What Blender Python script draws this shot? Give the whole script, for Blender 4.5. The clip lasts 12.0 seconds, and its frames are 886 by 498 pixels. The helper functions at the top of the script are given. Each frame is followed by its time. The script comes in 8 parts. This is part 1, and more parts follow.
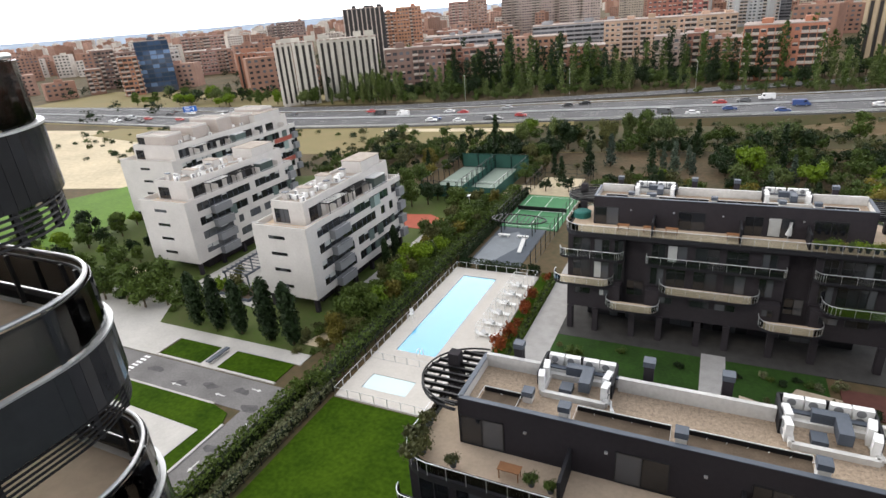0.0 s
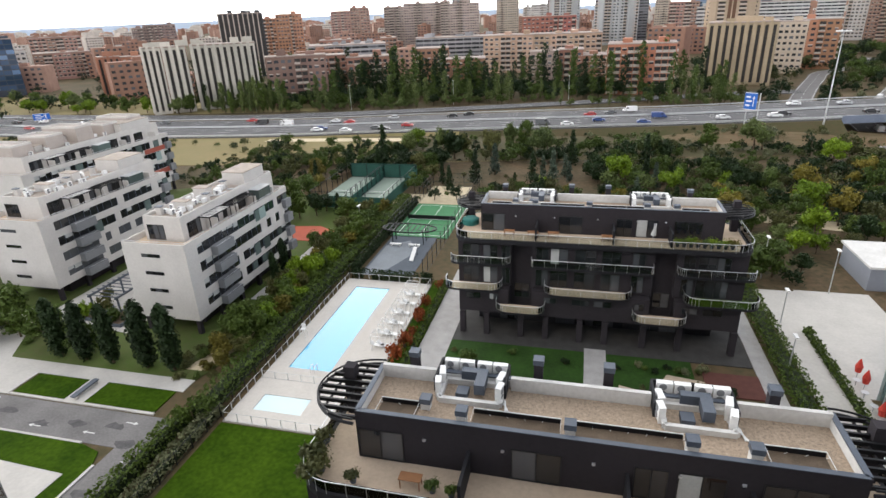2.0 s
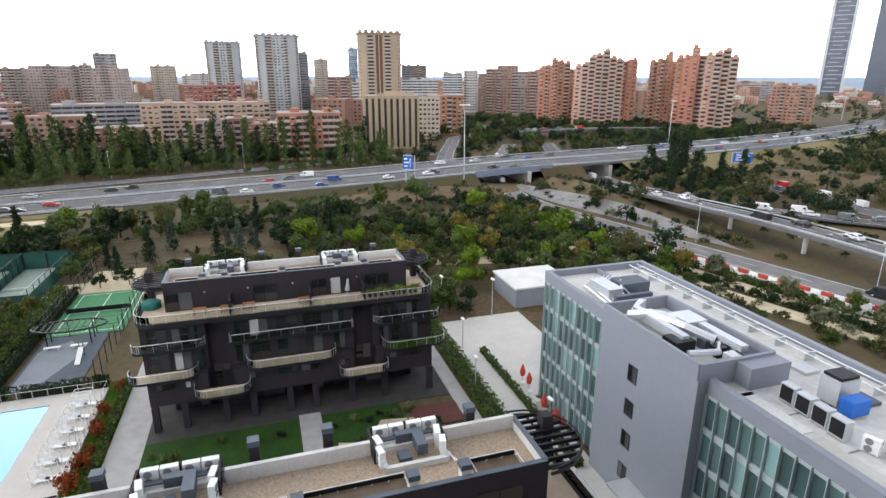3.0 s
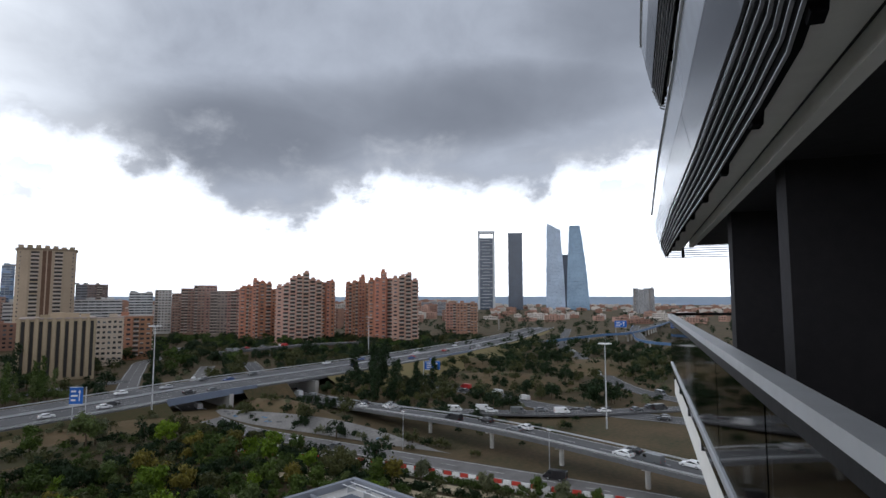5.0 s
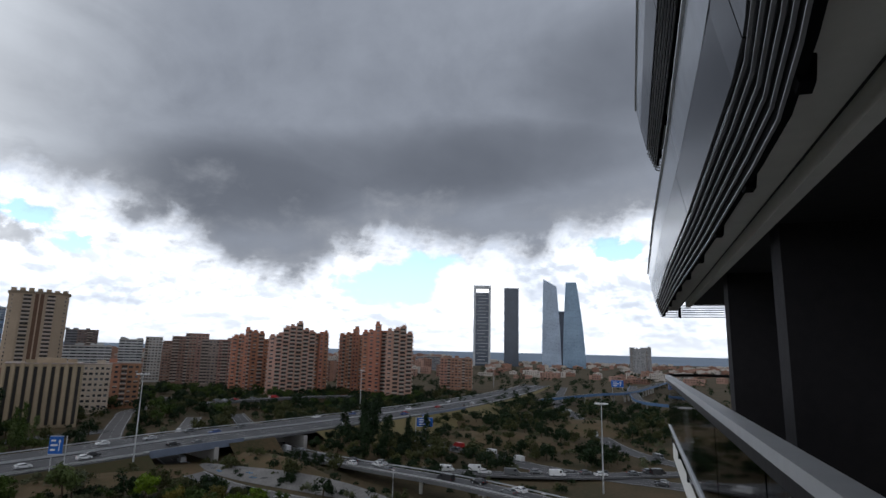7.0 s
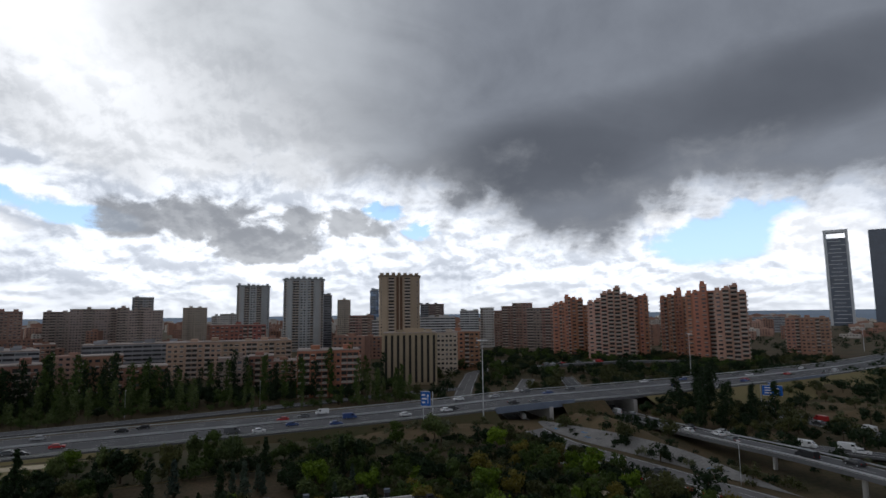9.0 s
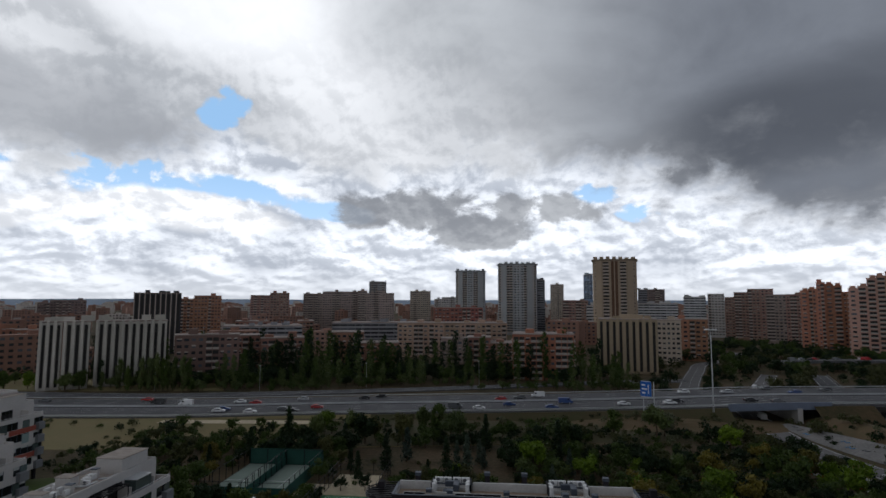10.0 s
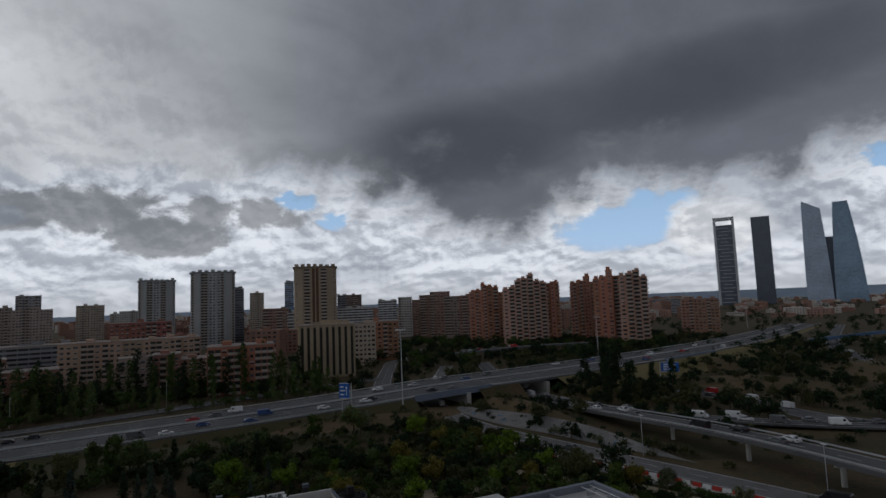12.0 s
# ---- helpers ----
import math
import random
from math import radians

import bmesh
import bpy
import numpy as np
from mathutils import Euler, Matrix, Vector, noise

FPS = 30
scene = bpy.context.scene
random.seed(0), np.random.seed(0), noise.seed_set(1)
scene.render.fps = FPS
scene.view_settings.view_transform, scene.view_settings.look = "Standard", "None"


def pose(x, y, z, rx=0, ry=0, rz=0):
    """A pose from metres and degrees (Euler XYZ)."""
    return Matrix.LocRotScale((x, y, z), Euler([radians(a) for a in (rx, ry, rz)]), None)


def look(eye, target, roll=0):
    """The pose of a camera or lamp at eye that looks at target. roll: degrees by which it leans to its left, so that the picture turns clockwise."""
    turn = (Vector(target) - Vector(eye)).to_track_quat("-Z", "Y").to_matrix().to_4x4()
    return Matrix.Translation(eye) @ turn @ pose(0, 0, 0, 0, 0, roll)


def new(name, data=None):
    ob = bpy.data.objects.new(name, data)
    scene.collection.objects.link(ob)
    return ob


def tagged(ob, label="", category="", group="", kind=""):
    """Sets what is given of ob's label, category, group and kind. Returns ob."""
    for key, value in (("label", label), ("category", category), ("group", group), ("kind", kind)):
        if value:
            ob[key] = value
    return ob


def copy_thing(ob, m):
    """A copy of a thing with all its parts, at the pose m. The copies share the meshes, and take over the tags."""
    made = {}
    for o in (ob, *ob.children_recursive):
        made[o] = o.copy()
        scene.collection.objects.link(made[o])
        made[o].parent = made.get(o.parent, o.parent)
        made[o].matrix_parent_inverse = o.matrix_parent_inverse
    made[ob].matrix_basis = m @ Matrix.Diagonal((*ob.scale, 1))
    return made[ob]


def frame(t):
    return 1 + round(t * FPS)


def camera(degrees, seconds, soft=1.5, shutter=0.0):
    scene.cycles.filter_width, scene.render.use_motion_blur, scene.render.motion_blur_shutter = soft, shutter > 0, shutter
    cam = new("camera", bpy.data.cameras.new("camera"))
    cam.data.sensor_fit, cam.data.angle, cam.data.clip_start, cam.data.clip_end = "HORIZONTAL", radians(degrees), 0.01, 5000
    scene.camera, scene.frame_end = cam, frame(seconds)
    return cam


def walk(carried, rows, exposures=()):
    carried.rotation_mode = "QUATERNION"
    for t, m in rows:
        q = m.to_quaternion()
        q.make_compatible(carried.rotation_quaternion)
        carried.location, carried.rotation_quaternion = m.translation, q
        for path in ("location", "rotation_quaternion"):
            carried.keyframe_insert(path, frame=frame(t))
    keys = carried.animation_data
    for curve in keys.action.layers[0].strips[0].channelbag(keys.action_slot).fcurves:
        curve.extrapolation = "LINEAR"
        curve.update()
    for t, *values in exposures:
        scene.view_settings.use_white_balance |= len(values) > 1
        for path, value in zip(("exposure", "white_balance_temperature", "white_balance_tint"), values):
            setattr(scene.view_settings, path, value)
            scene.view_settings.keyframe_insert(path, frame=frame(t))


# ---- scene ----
EYE = 40.0
cam = camera(76.46, 12.0)
walk(cam, [
    (0.0, pose(0, 0, EYE, 66.86, 4.35, 24.64)),
    (0.5, pose(0, 0, EYE, 66.23, 2.47, 22.28)),
    (1.0, pose(0, 0, EYE, 66.01, 2.34, 22.37)),
    (1.5, pose(0, 0, EYE, 66.01, 2.74, 20.50)),
    (2.0, pose(0, 0, EYE, 67.20, 2.14, 13.64)),
    (2.5, pose(0, 0, EYE, 69.39, 1.82, -1.81)),
    (3.0, pose(0, 0, EYE, 73.11, -0.12, -17.78)),
    (3.5, pose(0, 0, EYE, 78.20, 0.13, -28.56)),
    (5.5, pose(0, 0, EYE, 98.34, -0.30, -49.28)),
    (6.0, pose(0, 0, EYE, 99.78, -0.99, -49.76)),
    (6.5, pose(0, 0, EYE, 100.52, -1.32, -49.95)),
    (8.5, pose(0, 0, EYE, 97.27, 0.40, -25.24)),
    (9.0, pose(0, 0, EYE, 96.75, 0.65, -16.05)),
    (9.5, pose(0, 0, EYE, 96.34, 0.24, -4.46)),
    (10.0, pose(0, 0, EYE, 95.28, -0.21, 5.30)),
    (10.5, pose(0, 0, EYE, 95.05, -0.97, 11.61)),
    (11.0, pose(0, 0, EYE, 95.13, -1.39, 18.33)),
    (11.5, pose(0, 0, EYE, 96.19, -0.96, 9.09)),
    (12.0, pose(0, 0, EYE, 95.49, 2.26, -24.34)),
], exposures=[(0, 0.60, 7000, 11), (1.5, 0.60, 7000, 11), (2.5, 0.50, 6750, 10), (3.5, 0.50, 6500, 10), (5.3, -1.02, 6300, 10), (6.0, -1.22, 6300, 10), (6.5, -1.32, 6300, 10), (8.5, -1.76, 6350, 10), (9.5, -1.88, 6350, 10), (10.5, -2.1, 6300, 10), (11.0, -2.18, 6300, 10), (11.5, -2.3, 6300, 10), (12.0, -2.55, 6300, 10)])

# ---------- world and sun ----------
world = bpy.data.worlds.new("sky")
scene.world = world
world.use_nodes = True
wn, wl = world.node_tree.nodes, world.node_tree.links
wn.clear()


def wmath(op, a, b=None, clamp=False):
    n = wn.new("ShaderNodeMath")
    n.operation, n.use_clamp = op, clamp
    for i, v in enumerate((a, b)):
        if v is None:
            continue
        if isinstance(v, (int, float)):
            n.inputs[i].default_value = v
        else:
            wl.new(v, n.inputs[i])
    return n.outputs[0]


def wsmooth(v, lo, hi):
    n = wn.new("ShaderNodeMapRange")
    n.interpolation_type = "SMOOTHSTEP"
    n.inputs["From Min"].default_value, n.inputs["From Max"].default_value = lo, hi
    wl.new(v, n.inputs["Value"])
    return n.outputs["Result"]


def wmix(f, a, b):
    n = wn.new("ShaderNodeMix")
    n.data_type = "RGBA"
    for socket, v in ((n.inputs["Factor"], f), (n.inputs["A"], a), (n.inputs["B"], b)):
        if isinstance(v, tuple):
            socket.default_value = (*v, 1)
        elif isinstance(v, (int, float)):
            socket.default_value = v
        else:
            wl.new(v, socket)
    return n.outputs["Result"]


SUN_AZ, SUN_EL = 200.0, 48.0   # compass bearing from +y, clockwise
sky = wn.new("ShaderNodeTexSky")
sky.sky_type, sky.sun_disc = "NISHITA", False
sky.sun_elevation, sky.sun_rotation = radians(SUN_EL), radians(SUN_AZ)
skyc = wn.new("ShaderNodeMix")
skyc.data_type, skyc.blend_type = "RGBA", "MULTIPLY"
skyc.inputs["Factor"].default_value = 1.0
wl.new(sky.outputs[0], skyc.inputs["A"])
skyc.inputs["B"].default_value = (0.34, 0.34, 0.34, 1)
geo = wn.new("ShaderNodeTexCoord")
sep = wn.new("ShaderNodeSeparateXYZ")
wl.new(geo.outputs["Generated"], sep.inputs[0])
dx, dy, dz = sep.outputs
# bearing and height of the direction, in units of ten degrees
bearing = wmath("MULTIPLY", wmath("ARCTAN2", dx, dy), 18.0 / math.pi)
height = wmath("MULTIPLY", wmath("ARCSINE", dz), 18.0 / math.pi)
# cloud coordinates: heaps shrink towards the horizon; the deck is a plane overhead
comb = wn.new("ShaderNodeCombineXYZ")
wl.new(bearing, comb.inputs[0])
wl.new(wmath("ADD", wmath("MULTIPLY", height, 0.85), wmath("MULTIPLY", wmath("LOGARITHM", wmath("ADD", wmath("MAXIMUM", height, 0.0), 0.3), math.e), 0.75)), comb.inputs[1])
over = wmath("ADD", wmath("MAXIMUM", dz, 0.0), 0.16)
plane = wn.new("ShaderNodeCombineXYZ")
wl.new(wmath("DIVIDE", dx, over), plane.inputs[0])
wl.new(wmath("DIVIDE", dy, over), plane.inputs[1])


def wnoise(scale, detail, rough, off=(0, 0, 0), distort=0.0, where=comb):
    mp = wn.new("ShaderNodeVectorMath")
    mp.operation = "ADD"
    mp.inputs[1].default_value = off
    wl.new(where.outputs[0], mp.inputs[0])
    n = wn.new("ShaderNodeTexNoise")
    n.inputs["Scale"].default_value, n.inputs["Detail"].default_value = scale, detail
    n.inputs["Roughness"].default_value, n.inputs["Distortion"].default_value = rough, distort
    wl.new(mp.outputs[0], n.inputs["Vector"])
    return wmath("SUBTRACT", n.outputs["Fac"], 0.5)


def profile(points):
    """A height (degrees / 10) that changes with the bearing, straight between (bearing, height) pairs in degrees."""
    pts = [(a / 10, h / 10) for a, h in points]
    out, last = pts[0][1], 0.0
    total = None
    for (a, h), (c, k) in zip(pts, pts[1:]):
        slope = (k - h) / (c - a)
        term = wmath("MULTIPLY", wmath("MAXIMUM", wmath("SUBTRACT", bearing, a), 0.0), slope - last)
        total = term if total is None else wmath("ADD", total, term)
        last = slope
    return wmath("ADD", total, out)


def oval(a, h, ra, rh, tilt=0.0):
    """Squared distance from the middle of an oval part of the sky, 1 on its rim."""
    x = wmath("SUBTRACT", bearing, a / 10)
    y = wmath("SUBTRACT", wmath("SUBTRACT", height, h / 10), wmath("MULTIPLY", x, tilt))
    u, v = wmath("DIVIDE", x, ra / 10), wmath("DIVIDE", y, rh / 10)
    return wmath("ADD", wmath("MULTIPLY", u, u), wmath("MULTIPLY", v, v))


def blob(a, h, ra, rh, ragged=1.0, tilt=0.0, lo=1.35, hi=0.55):
    """1 inside an oval part of the cloud cover, 0 outside, with a lumpy edge."""
    d = wmath("ADD", oval(a, h, ra, rh, tilt), wmath("MULTIPLY", lump, 8.5 * ragged))
    return wsmooth(d, lo, hi)


def mist(a, h, ra, rh, tilt=0.0):
    """A soft swelling without an edge."""
    return wsmooth(wmath("ADD", oval(a, h, ra, rh, tilt), wmath("MULTIPLY", soft, 1.6)), 1.6, 0.0)


def wany(parts):
    out = parts[0]
    for p in parts[1:]:
        out = wmath("MAXIMUM", out, p)
    return out


lump = wnoise(1.9, 7, 0.58, (1.3, 0.4, 2.0), 0.15)
lump_up = wnoise(1.9, 7, 0.58, (1.33, 0.49, 2.0), 0.15)
soft = wnoise(0.55, 3, 0.45, (3.1, 7.7, 0), 0.3)
sheet = wnoise(0.55, 3.5, 0.5, (2.2, 5.1, 0.7), 0.5, plane)
wisp = wnoise(1.9, 5, 0.55, (7.2, 1.1, 3.0), 0.9, plane)
# each heap of cloud is lit from above and grey underneath
relief = wsmooth(wmath("SUBTRACT", lump, lump_up), -0.10, 0.085)
body = wsmooth(wmath("ADD", lump, wmath("MULTIPLY", soft, 0.9)), -0.26, 0.20)
heap = wmath("MULTIPLY", wmath("ADD", wmath("MULTIPLY", relief, 0.6), 0.4), wmath("ADD", wmath("MULTIPLY", body, 0.55), 0.45))
bright = wmix(heap, (1.30, 1.45, 1.72), (4.5, 4.65, 4.9))
# a thinner grey sheet higher up on the west side, its lower edge ragged
veil_edge = profile([(-180, 14), (-100, 14), (-70, 13), (-58, 13), (-48, 12.5), (-40, 11.5), (-33, 12.4), (-27, 15.5), (-20, 13), (-12, 12), (10, 15), (70, 18), (180, 18)])
veil_deep = wmath("ADD", wmath("SUBTRACT", height, veil_edge), wmath("MULTIPLY", lump, 1.1))
veil = wsmooth(veil_deep, -0.15, 0.18)
veil_tone = wmath("ADD", wmath("MULTIPLY", sheet, 0.9), wmath("ADD", wmath("MULTIPLY", soft, 0.9), wmath("MULTIPLY", relief, 0.16)))
veilc = wmix(wsmooth(veil_tone, -0.26, 0.36), (1.75, 1.83, 1.95), (3.7, 3.75, 3.85))
veilc = wmix(wmath("MULTIPLY", wany([mist(-46, 16.5, 13, 4.2, -0.1), mist(-34, 14.2, 6, 2.6), mist(-57, 24, 9, 3)]), 0.8), veilc, (1.38, 1.44, 1.56))
veilc = wmix(wmath("MULTIPLY", mist(-26, 27, 13, 5), 0.8), veilc, (4.2, 4.25, 4.35))
layer = wmix(veil, bright, veilc)
# gaps of blue
gaps = wany([blob(-36, 10.7, 8.0, 1.5), blob(-24, 10.4, 7.0, 1.0, 0.6, -0.16), blob(-17.5, 9.0, 4.5, 0.9, 0.6, -0.1), blob(-27.6, 17.6, 1.5, 1.5, 0.9), blob(-26.2, 18.6, 1.3, 1.2, 0.9), blob(-27.0, 19.6, 0.9, 0.8, 0.9), blob(-53, 9.3, 4.0, 1.1), blob(-58, 7.6, 4, 1.0), blob(10.5, 10.6, 2.0, 0.9), blob(14.6, 8.7, 2.2, 0.9), blob(43.5, 7.2, 6.5, 2.4, 0.55, 0.12), blob(64, 10.4, 2.4, 1.5)])
gaps = wmath("MULTIPLY", gaps, wsmooth(height, 0.25, 0.55))
blue = wmix(0.8, skyc.outputs["Result"], (1.5, 2.55, 3.9))
blue = wmix(wsmooth(height, 1.6, 0.3), blue, (2.3, 3.2, 4.4))
layer = wmix(gaps, layer, blue)
# heaps standing in front of the blue
front = wany([blob(38.3, 9.0, 2.0, 1.0, 0.5), blob(50.5, 6.2, 4.0, 2.8, 0.5), blob(-30, 8.4, 8, 1.6, 0.5, -0.12), blob(-45, 7.4, 9, 1.6, 0.5, 0.1)])
layer = wmix(front, layer, wmix(heap, (2.2, 2.3, 2.5), (5.6, 5.6, 5.6)))
# a dark low cloud in the north
low = wany([blob(-5.5, 8.6, 9.0, 2.4, 0.7, -0.06), blob(-1.5, 7.0, 5.0, 1.9, 0.6), blob(2.5, 9.0, 6.5, 1.6, 0.8)])
lowc = wmix(wsmooth(wmath("ADD", soft, wmath("MULTIPLY", relief, 0.14)), -0.12, 0.26), (1.0, 1.05, 1.15), (1.8, 1.86, 1.95))
layer = wmix(wmath("MULTIPLY", low, 0.92), layer, lowc)
# the heavy dark deck from the zenith down to a ragged edge in the east
# behind the view the deck is added low, unseen, to dim the ground
deck_edge = profile([(-180, 6), (-125, 7), (-92, 18), (-70, 40), (-26, 38), (-17, 27), (-11, 19), (-4, 15.2), (3, 14), (9, 12.6), (15, 11.8), (21, 9.8), (27, 7.6), (34, 7.4), (39, 10.4), (45, 9.8), (51, 9.0), (56, 8.6), (61, 11.2), (67, 13.2), (95, 10), (125, 6), (180, 6)])
deep = wmath("ADD", wmath("SUBTRACT", height, deck_edge), wmath("ADD", wmath("MULTIPLY", lump, 1.35), wmath("MULTIPLY", soft, 0.8)))
nw = wsmooth(bearing, 1.2, -0.6)
heavy = wmix(nw, wsmooth(deep, -0.16, 0.26), wsmooth(deep, -0.5, 1.5))
thick = wmath("ADD", wmath("MULTIPLY", sheet, 1.0), wmath("ADD", wmath("MULTIPLY", wisp, 0.45), wmath("MULTIPLY", lump, 0.30)))
grey = wmix(wsmooth(thick, -0.30, 0.30), (0.455, 0.50, 0.60), (0.84, 0.915, 1.06))
belly = wany([mist(25, 15, 15, 4.5, 0.12), mist(50, 19.5, 22, 4.0, 0.08), wmath("MULTIPLY", mist(70, 26, 16, 7), 0.8)])
grey = wmix(wmath("MULTIPLY", belly, 0.8), grey, (0.32, 0.355, 0.43))
west = wmath("MULTIPLY", wsmooth(bearing, 2.4, -1.5), wmath("MULTIPLY", wsmooth(bearing, -10.5, -7.5), wsmooth(height, 6.6, 5.0)))
grey = wmix(west, grey, wmix(wsmooth(thick, -0.3, 0.3), (1.3, 1.36, 1.45), (2.8, 2.9, 3.0)))
rim = wsmooth(wmath("ADD", deep, wmath("MULTIPLY", wisp, 1.0)), 0.0, 0.6)
grey = wmix(rim, wmix(0.65, grey, (1.05, 1.10, 1.20)), grey)
layer = wmix(heavy, layer, grey)
# unseen overhead cloud darkened further to cut the light on the ground
layer = wmix(wmath("MULTIPLY", wsmooth(height, 3.4, 5.6), 0.55), layer, (0.50, 0.55, 0.64))
haze = wsmooth(height, 0.42, -0.05)
layer = wmix(wmath("MULTIPLY", haze, 0.6), layer, (2.7, 2.78, 2.9))
bg = wn.new("ShaderNodeBackground")
wl.new(layer, bg.inputs["Color"])
wo = wn.new("ShaderNodeOutputWorld")
wl.new(bg.outputs[0], wo.inputs[0])

sun = new("sun", bpy.data.lights.new("sun", "SUN"))
sun.data.energy, sun.data.angle, sun.data.color = 0.45, radians(12), (1.0, 0.95, 0.87)
az = radians(SUN_AZ)
sun.matrix_world = look((math.sin(az) * math.cos(radians(SUN_EL)) * 100, math.cos(az) * math.cos(radians(SUN_EL)) * 100, 100 * math.sin(radians(SUN_EL))), (0, 0, 0))


# ---------- materials ----------
MATS = {}


def mat(name, col, rough=0.8, metal=0.0, scale=0.6, var=0.18, bump=0.15, col2=None, fine=9.0, rand=0.0, spec=0.25, local=False):
    """Procedural surface: two scales of noise on the colour, fine bump, optional difference from object to object."""
    if name in MATS:
        return MATS[name]
    m = bpy.data.materials.new(name)
    m.use_nodes = True
    n, l = m.node_tree.nodes, m.node_tree.links
    b = n["Principled BSDF"]
    b.inputs["Roughness"].default_value, b.inputs["Metallic"].default_value = rough, metal
    b.inputs["Specular IOR Level"].default_value = spec
    if local:
        tc = n.new("ShaderNodeTexCoord")
        src = tc.outputs["Object"]
    else:
        src = n.new("ShaderNodeNewGeometry").outputs["Position"]
    n1, n2 = n.new("ShaderNodeTexNoise"), n.new("ShaderNodeTexNoise")
    for k, s, d in ((n1, scale, 5), (n2, scale * fine, 4)):
        l.new(src, k.inputs["Vector"])
        k.inputs["Scale"].default_value, k.inputs["Detail"].default_value = s, d
    mixf = n.new("ShaderNodeMath")
    mixf.operation = "MULTIPLY_ADD"
    l.new(n2.outputs["Fac"], mixf.inputs[0])
    mixf.inputs[1].default_value = 0.45
    sc = n.new("ShaderNodeMath")
    sc.operation = "MULTIPLY"
    l.new(n1.outputs["Fac"], sc.inputs[0])
    sc.inputs[1].default_value = 0.55
    l.new(sc.outputs[0], mixf.inputs[2])
    mr = n.new("ShaderNodeMapRange")
    mr.inputs["From Min"].default_value, mr.inputs["From Max"].default_value = 0.33, 0.67
    l.new(mixf.outputs[0], mr.inputs["Value"])
    mx = n.new("ShaderNodeMix")
    mx.data_type = "RGBA"
    l.new(mr.outputs[0], mx.inputs["Factor"])
    a = tuple(max(0, c * (1 - var)) for c in col)
    z = col2 or tuple(min(1, c * (1 + var)) for c in col)
    mx.inputs["A"].default_value, mx.inputs["B"].default_value = (*a, 1), (*z, 1)
    out = mx.outputs["Result"]
    if rand:
        oi = n.new("ShaderNodeObjectInfo")
        hs = n.new("ShaderNodeHueSaturation")
        r2 = n.new("ShaderNodeMapRange")
        l.new(oi.outputs["Random"], r2.inputs["Value"])
        r2.inputs["To Min"].default_value, r2.inputs["To Max"].default_value = 1 - rand, 1 + rand
        l.new(r2.outputs[0], hs.inputs["Value"])
        r3 = n.new("ShaderNodeMapRange")
        l.new(oi.outputs["Random"], r3.inputs["Value"])
        r3.inputs["To Min"].default_value, r3.inputs["To Max"].default_value = 0.5 + rand * 0.06, 0.5 - rand * 0.06
        l.new(r3.outputs[0], hs.inputs["Hue"])
        l.new(out, hs.inputs["Color"])
        out = hs.outputs[0]
    l.new(out, b.inputs["Base Color"])
    if bump:
        bp = n.new("ShaderNodeBump")
        bp.inputs["Strength"].default_value, bp.inputs["Distance"].default_value = bump, 0.05
        l.new(n2.outputs["Fac"], bp.inputs["Height"])
        l.new(bp.outputs[0], b.inputs["Normal"])
    MATS[name] = m
    return m


def leaf_mat(name, col, var=0.42):
    """Leaves: the tint differs from clump to clump and from tree to tree, with some light through them."""
    m = bpy.data.materials.new(name)
    m.use_nodes = True
    n, l = m.node_tree.nodes, m.node_tree.links
    b = n["Principled BSDF"]
    b.inputs["Roughness"].default_value = 0.65
    b.inputs["Specular IOR Level"].default_value = 0.25
    g = n.new("ShaderNodeNewGeometry")
    oi = n.new("ShaderNodeObjectInfo")
    ad = n.new("ShaderNodeMath")
    ad.operation = "MULTIPLY_ADD"
    l.new(oi.outputs["Random"], ad.inputs[0])
    ad.inputs[1].default_value = 0.55
    sc = n.new("ShaderNodeMath")
    sc.operation = "MULTIPLY"
    l.new(g.outputs["Random Per Island"], sc.inputs[0])
    sc.inputs[1].default_value = 0.45
    l.new(sc.outputs[0], ad.inputs[2])
    ramp = n.new("ShaderNodeValToRGB")
    e = ramp.color_ramp.elements
    e[0].color = (*[c * (1 - var) for c in col], 1)
    e[1].color = (col[0] * (1 + var * 1.6), col[1] * (1 + var), col[2] * (1 + var * 0.5), 1)
    l.new(ad.outputs[0], ramp.inputs[0])
    l.new(ramp.outputs[0], b.inputs["Base Color"])
    tr = n.new("ShaderNodeBsdfTranslucent")
    l.new(ramp.outputs[0], tr.inputs["Color"])
    ms = n.new("ShaderNodeMixShader")
    ms.inputs[0].default_value = 0.10
    l.new(b.outputs[0], ms.inputs[1])
    l.new(tr.outputs[0], ms.inputs[2])
    l.new(ms.outputs[0], n["Material Output"].inputs[0])
    return m


def glass_mat(name, tint, rough=0.05, alpha=0.25):
    """Thin tinted pane: part clear, part reflecting."""
    m = bpy.data.materials.new(name)
    m.use_nodes = True
    n, l = m.node_tree.nodes, m.node_tree.links
    gl, tp, fr = n.new("ShaderNodeBsdfGlossy"), n.new("ShaderNodeBsdfTransparent"), n.new("ShaderNodeFresnel")
    gl.inputs["Roughness"].default_value = rough
    tp.inputs["Color"].default_value = (*tint, 1)
    fr.inputs["IOR"].default_value = 1.5
    ms = n.new("ShaderNodeMixShader")
    l.new(fr.outputs[0], ms.inputs[0])
    l.new(tp.outputs[0], ms.inputs[1])
    l.new(gl.outputs[0], ms.inputs[2])
    l.new(ms.outputs[0], n["Material Output"].inputs[0])
    return m


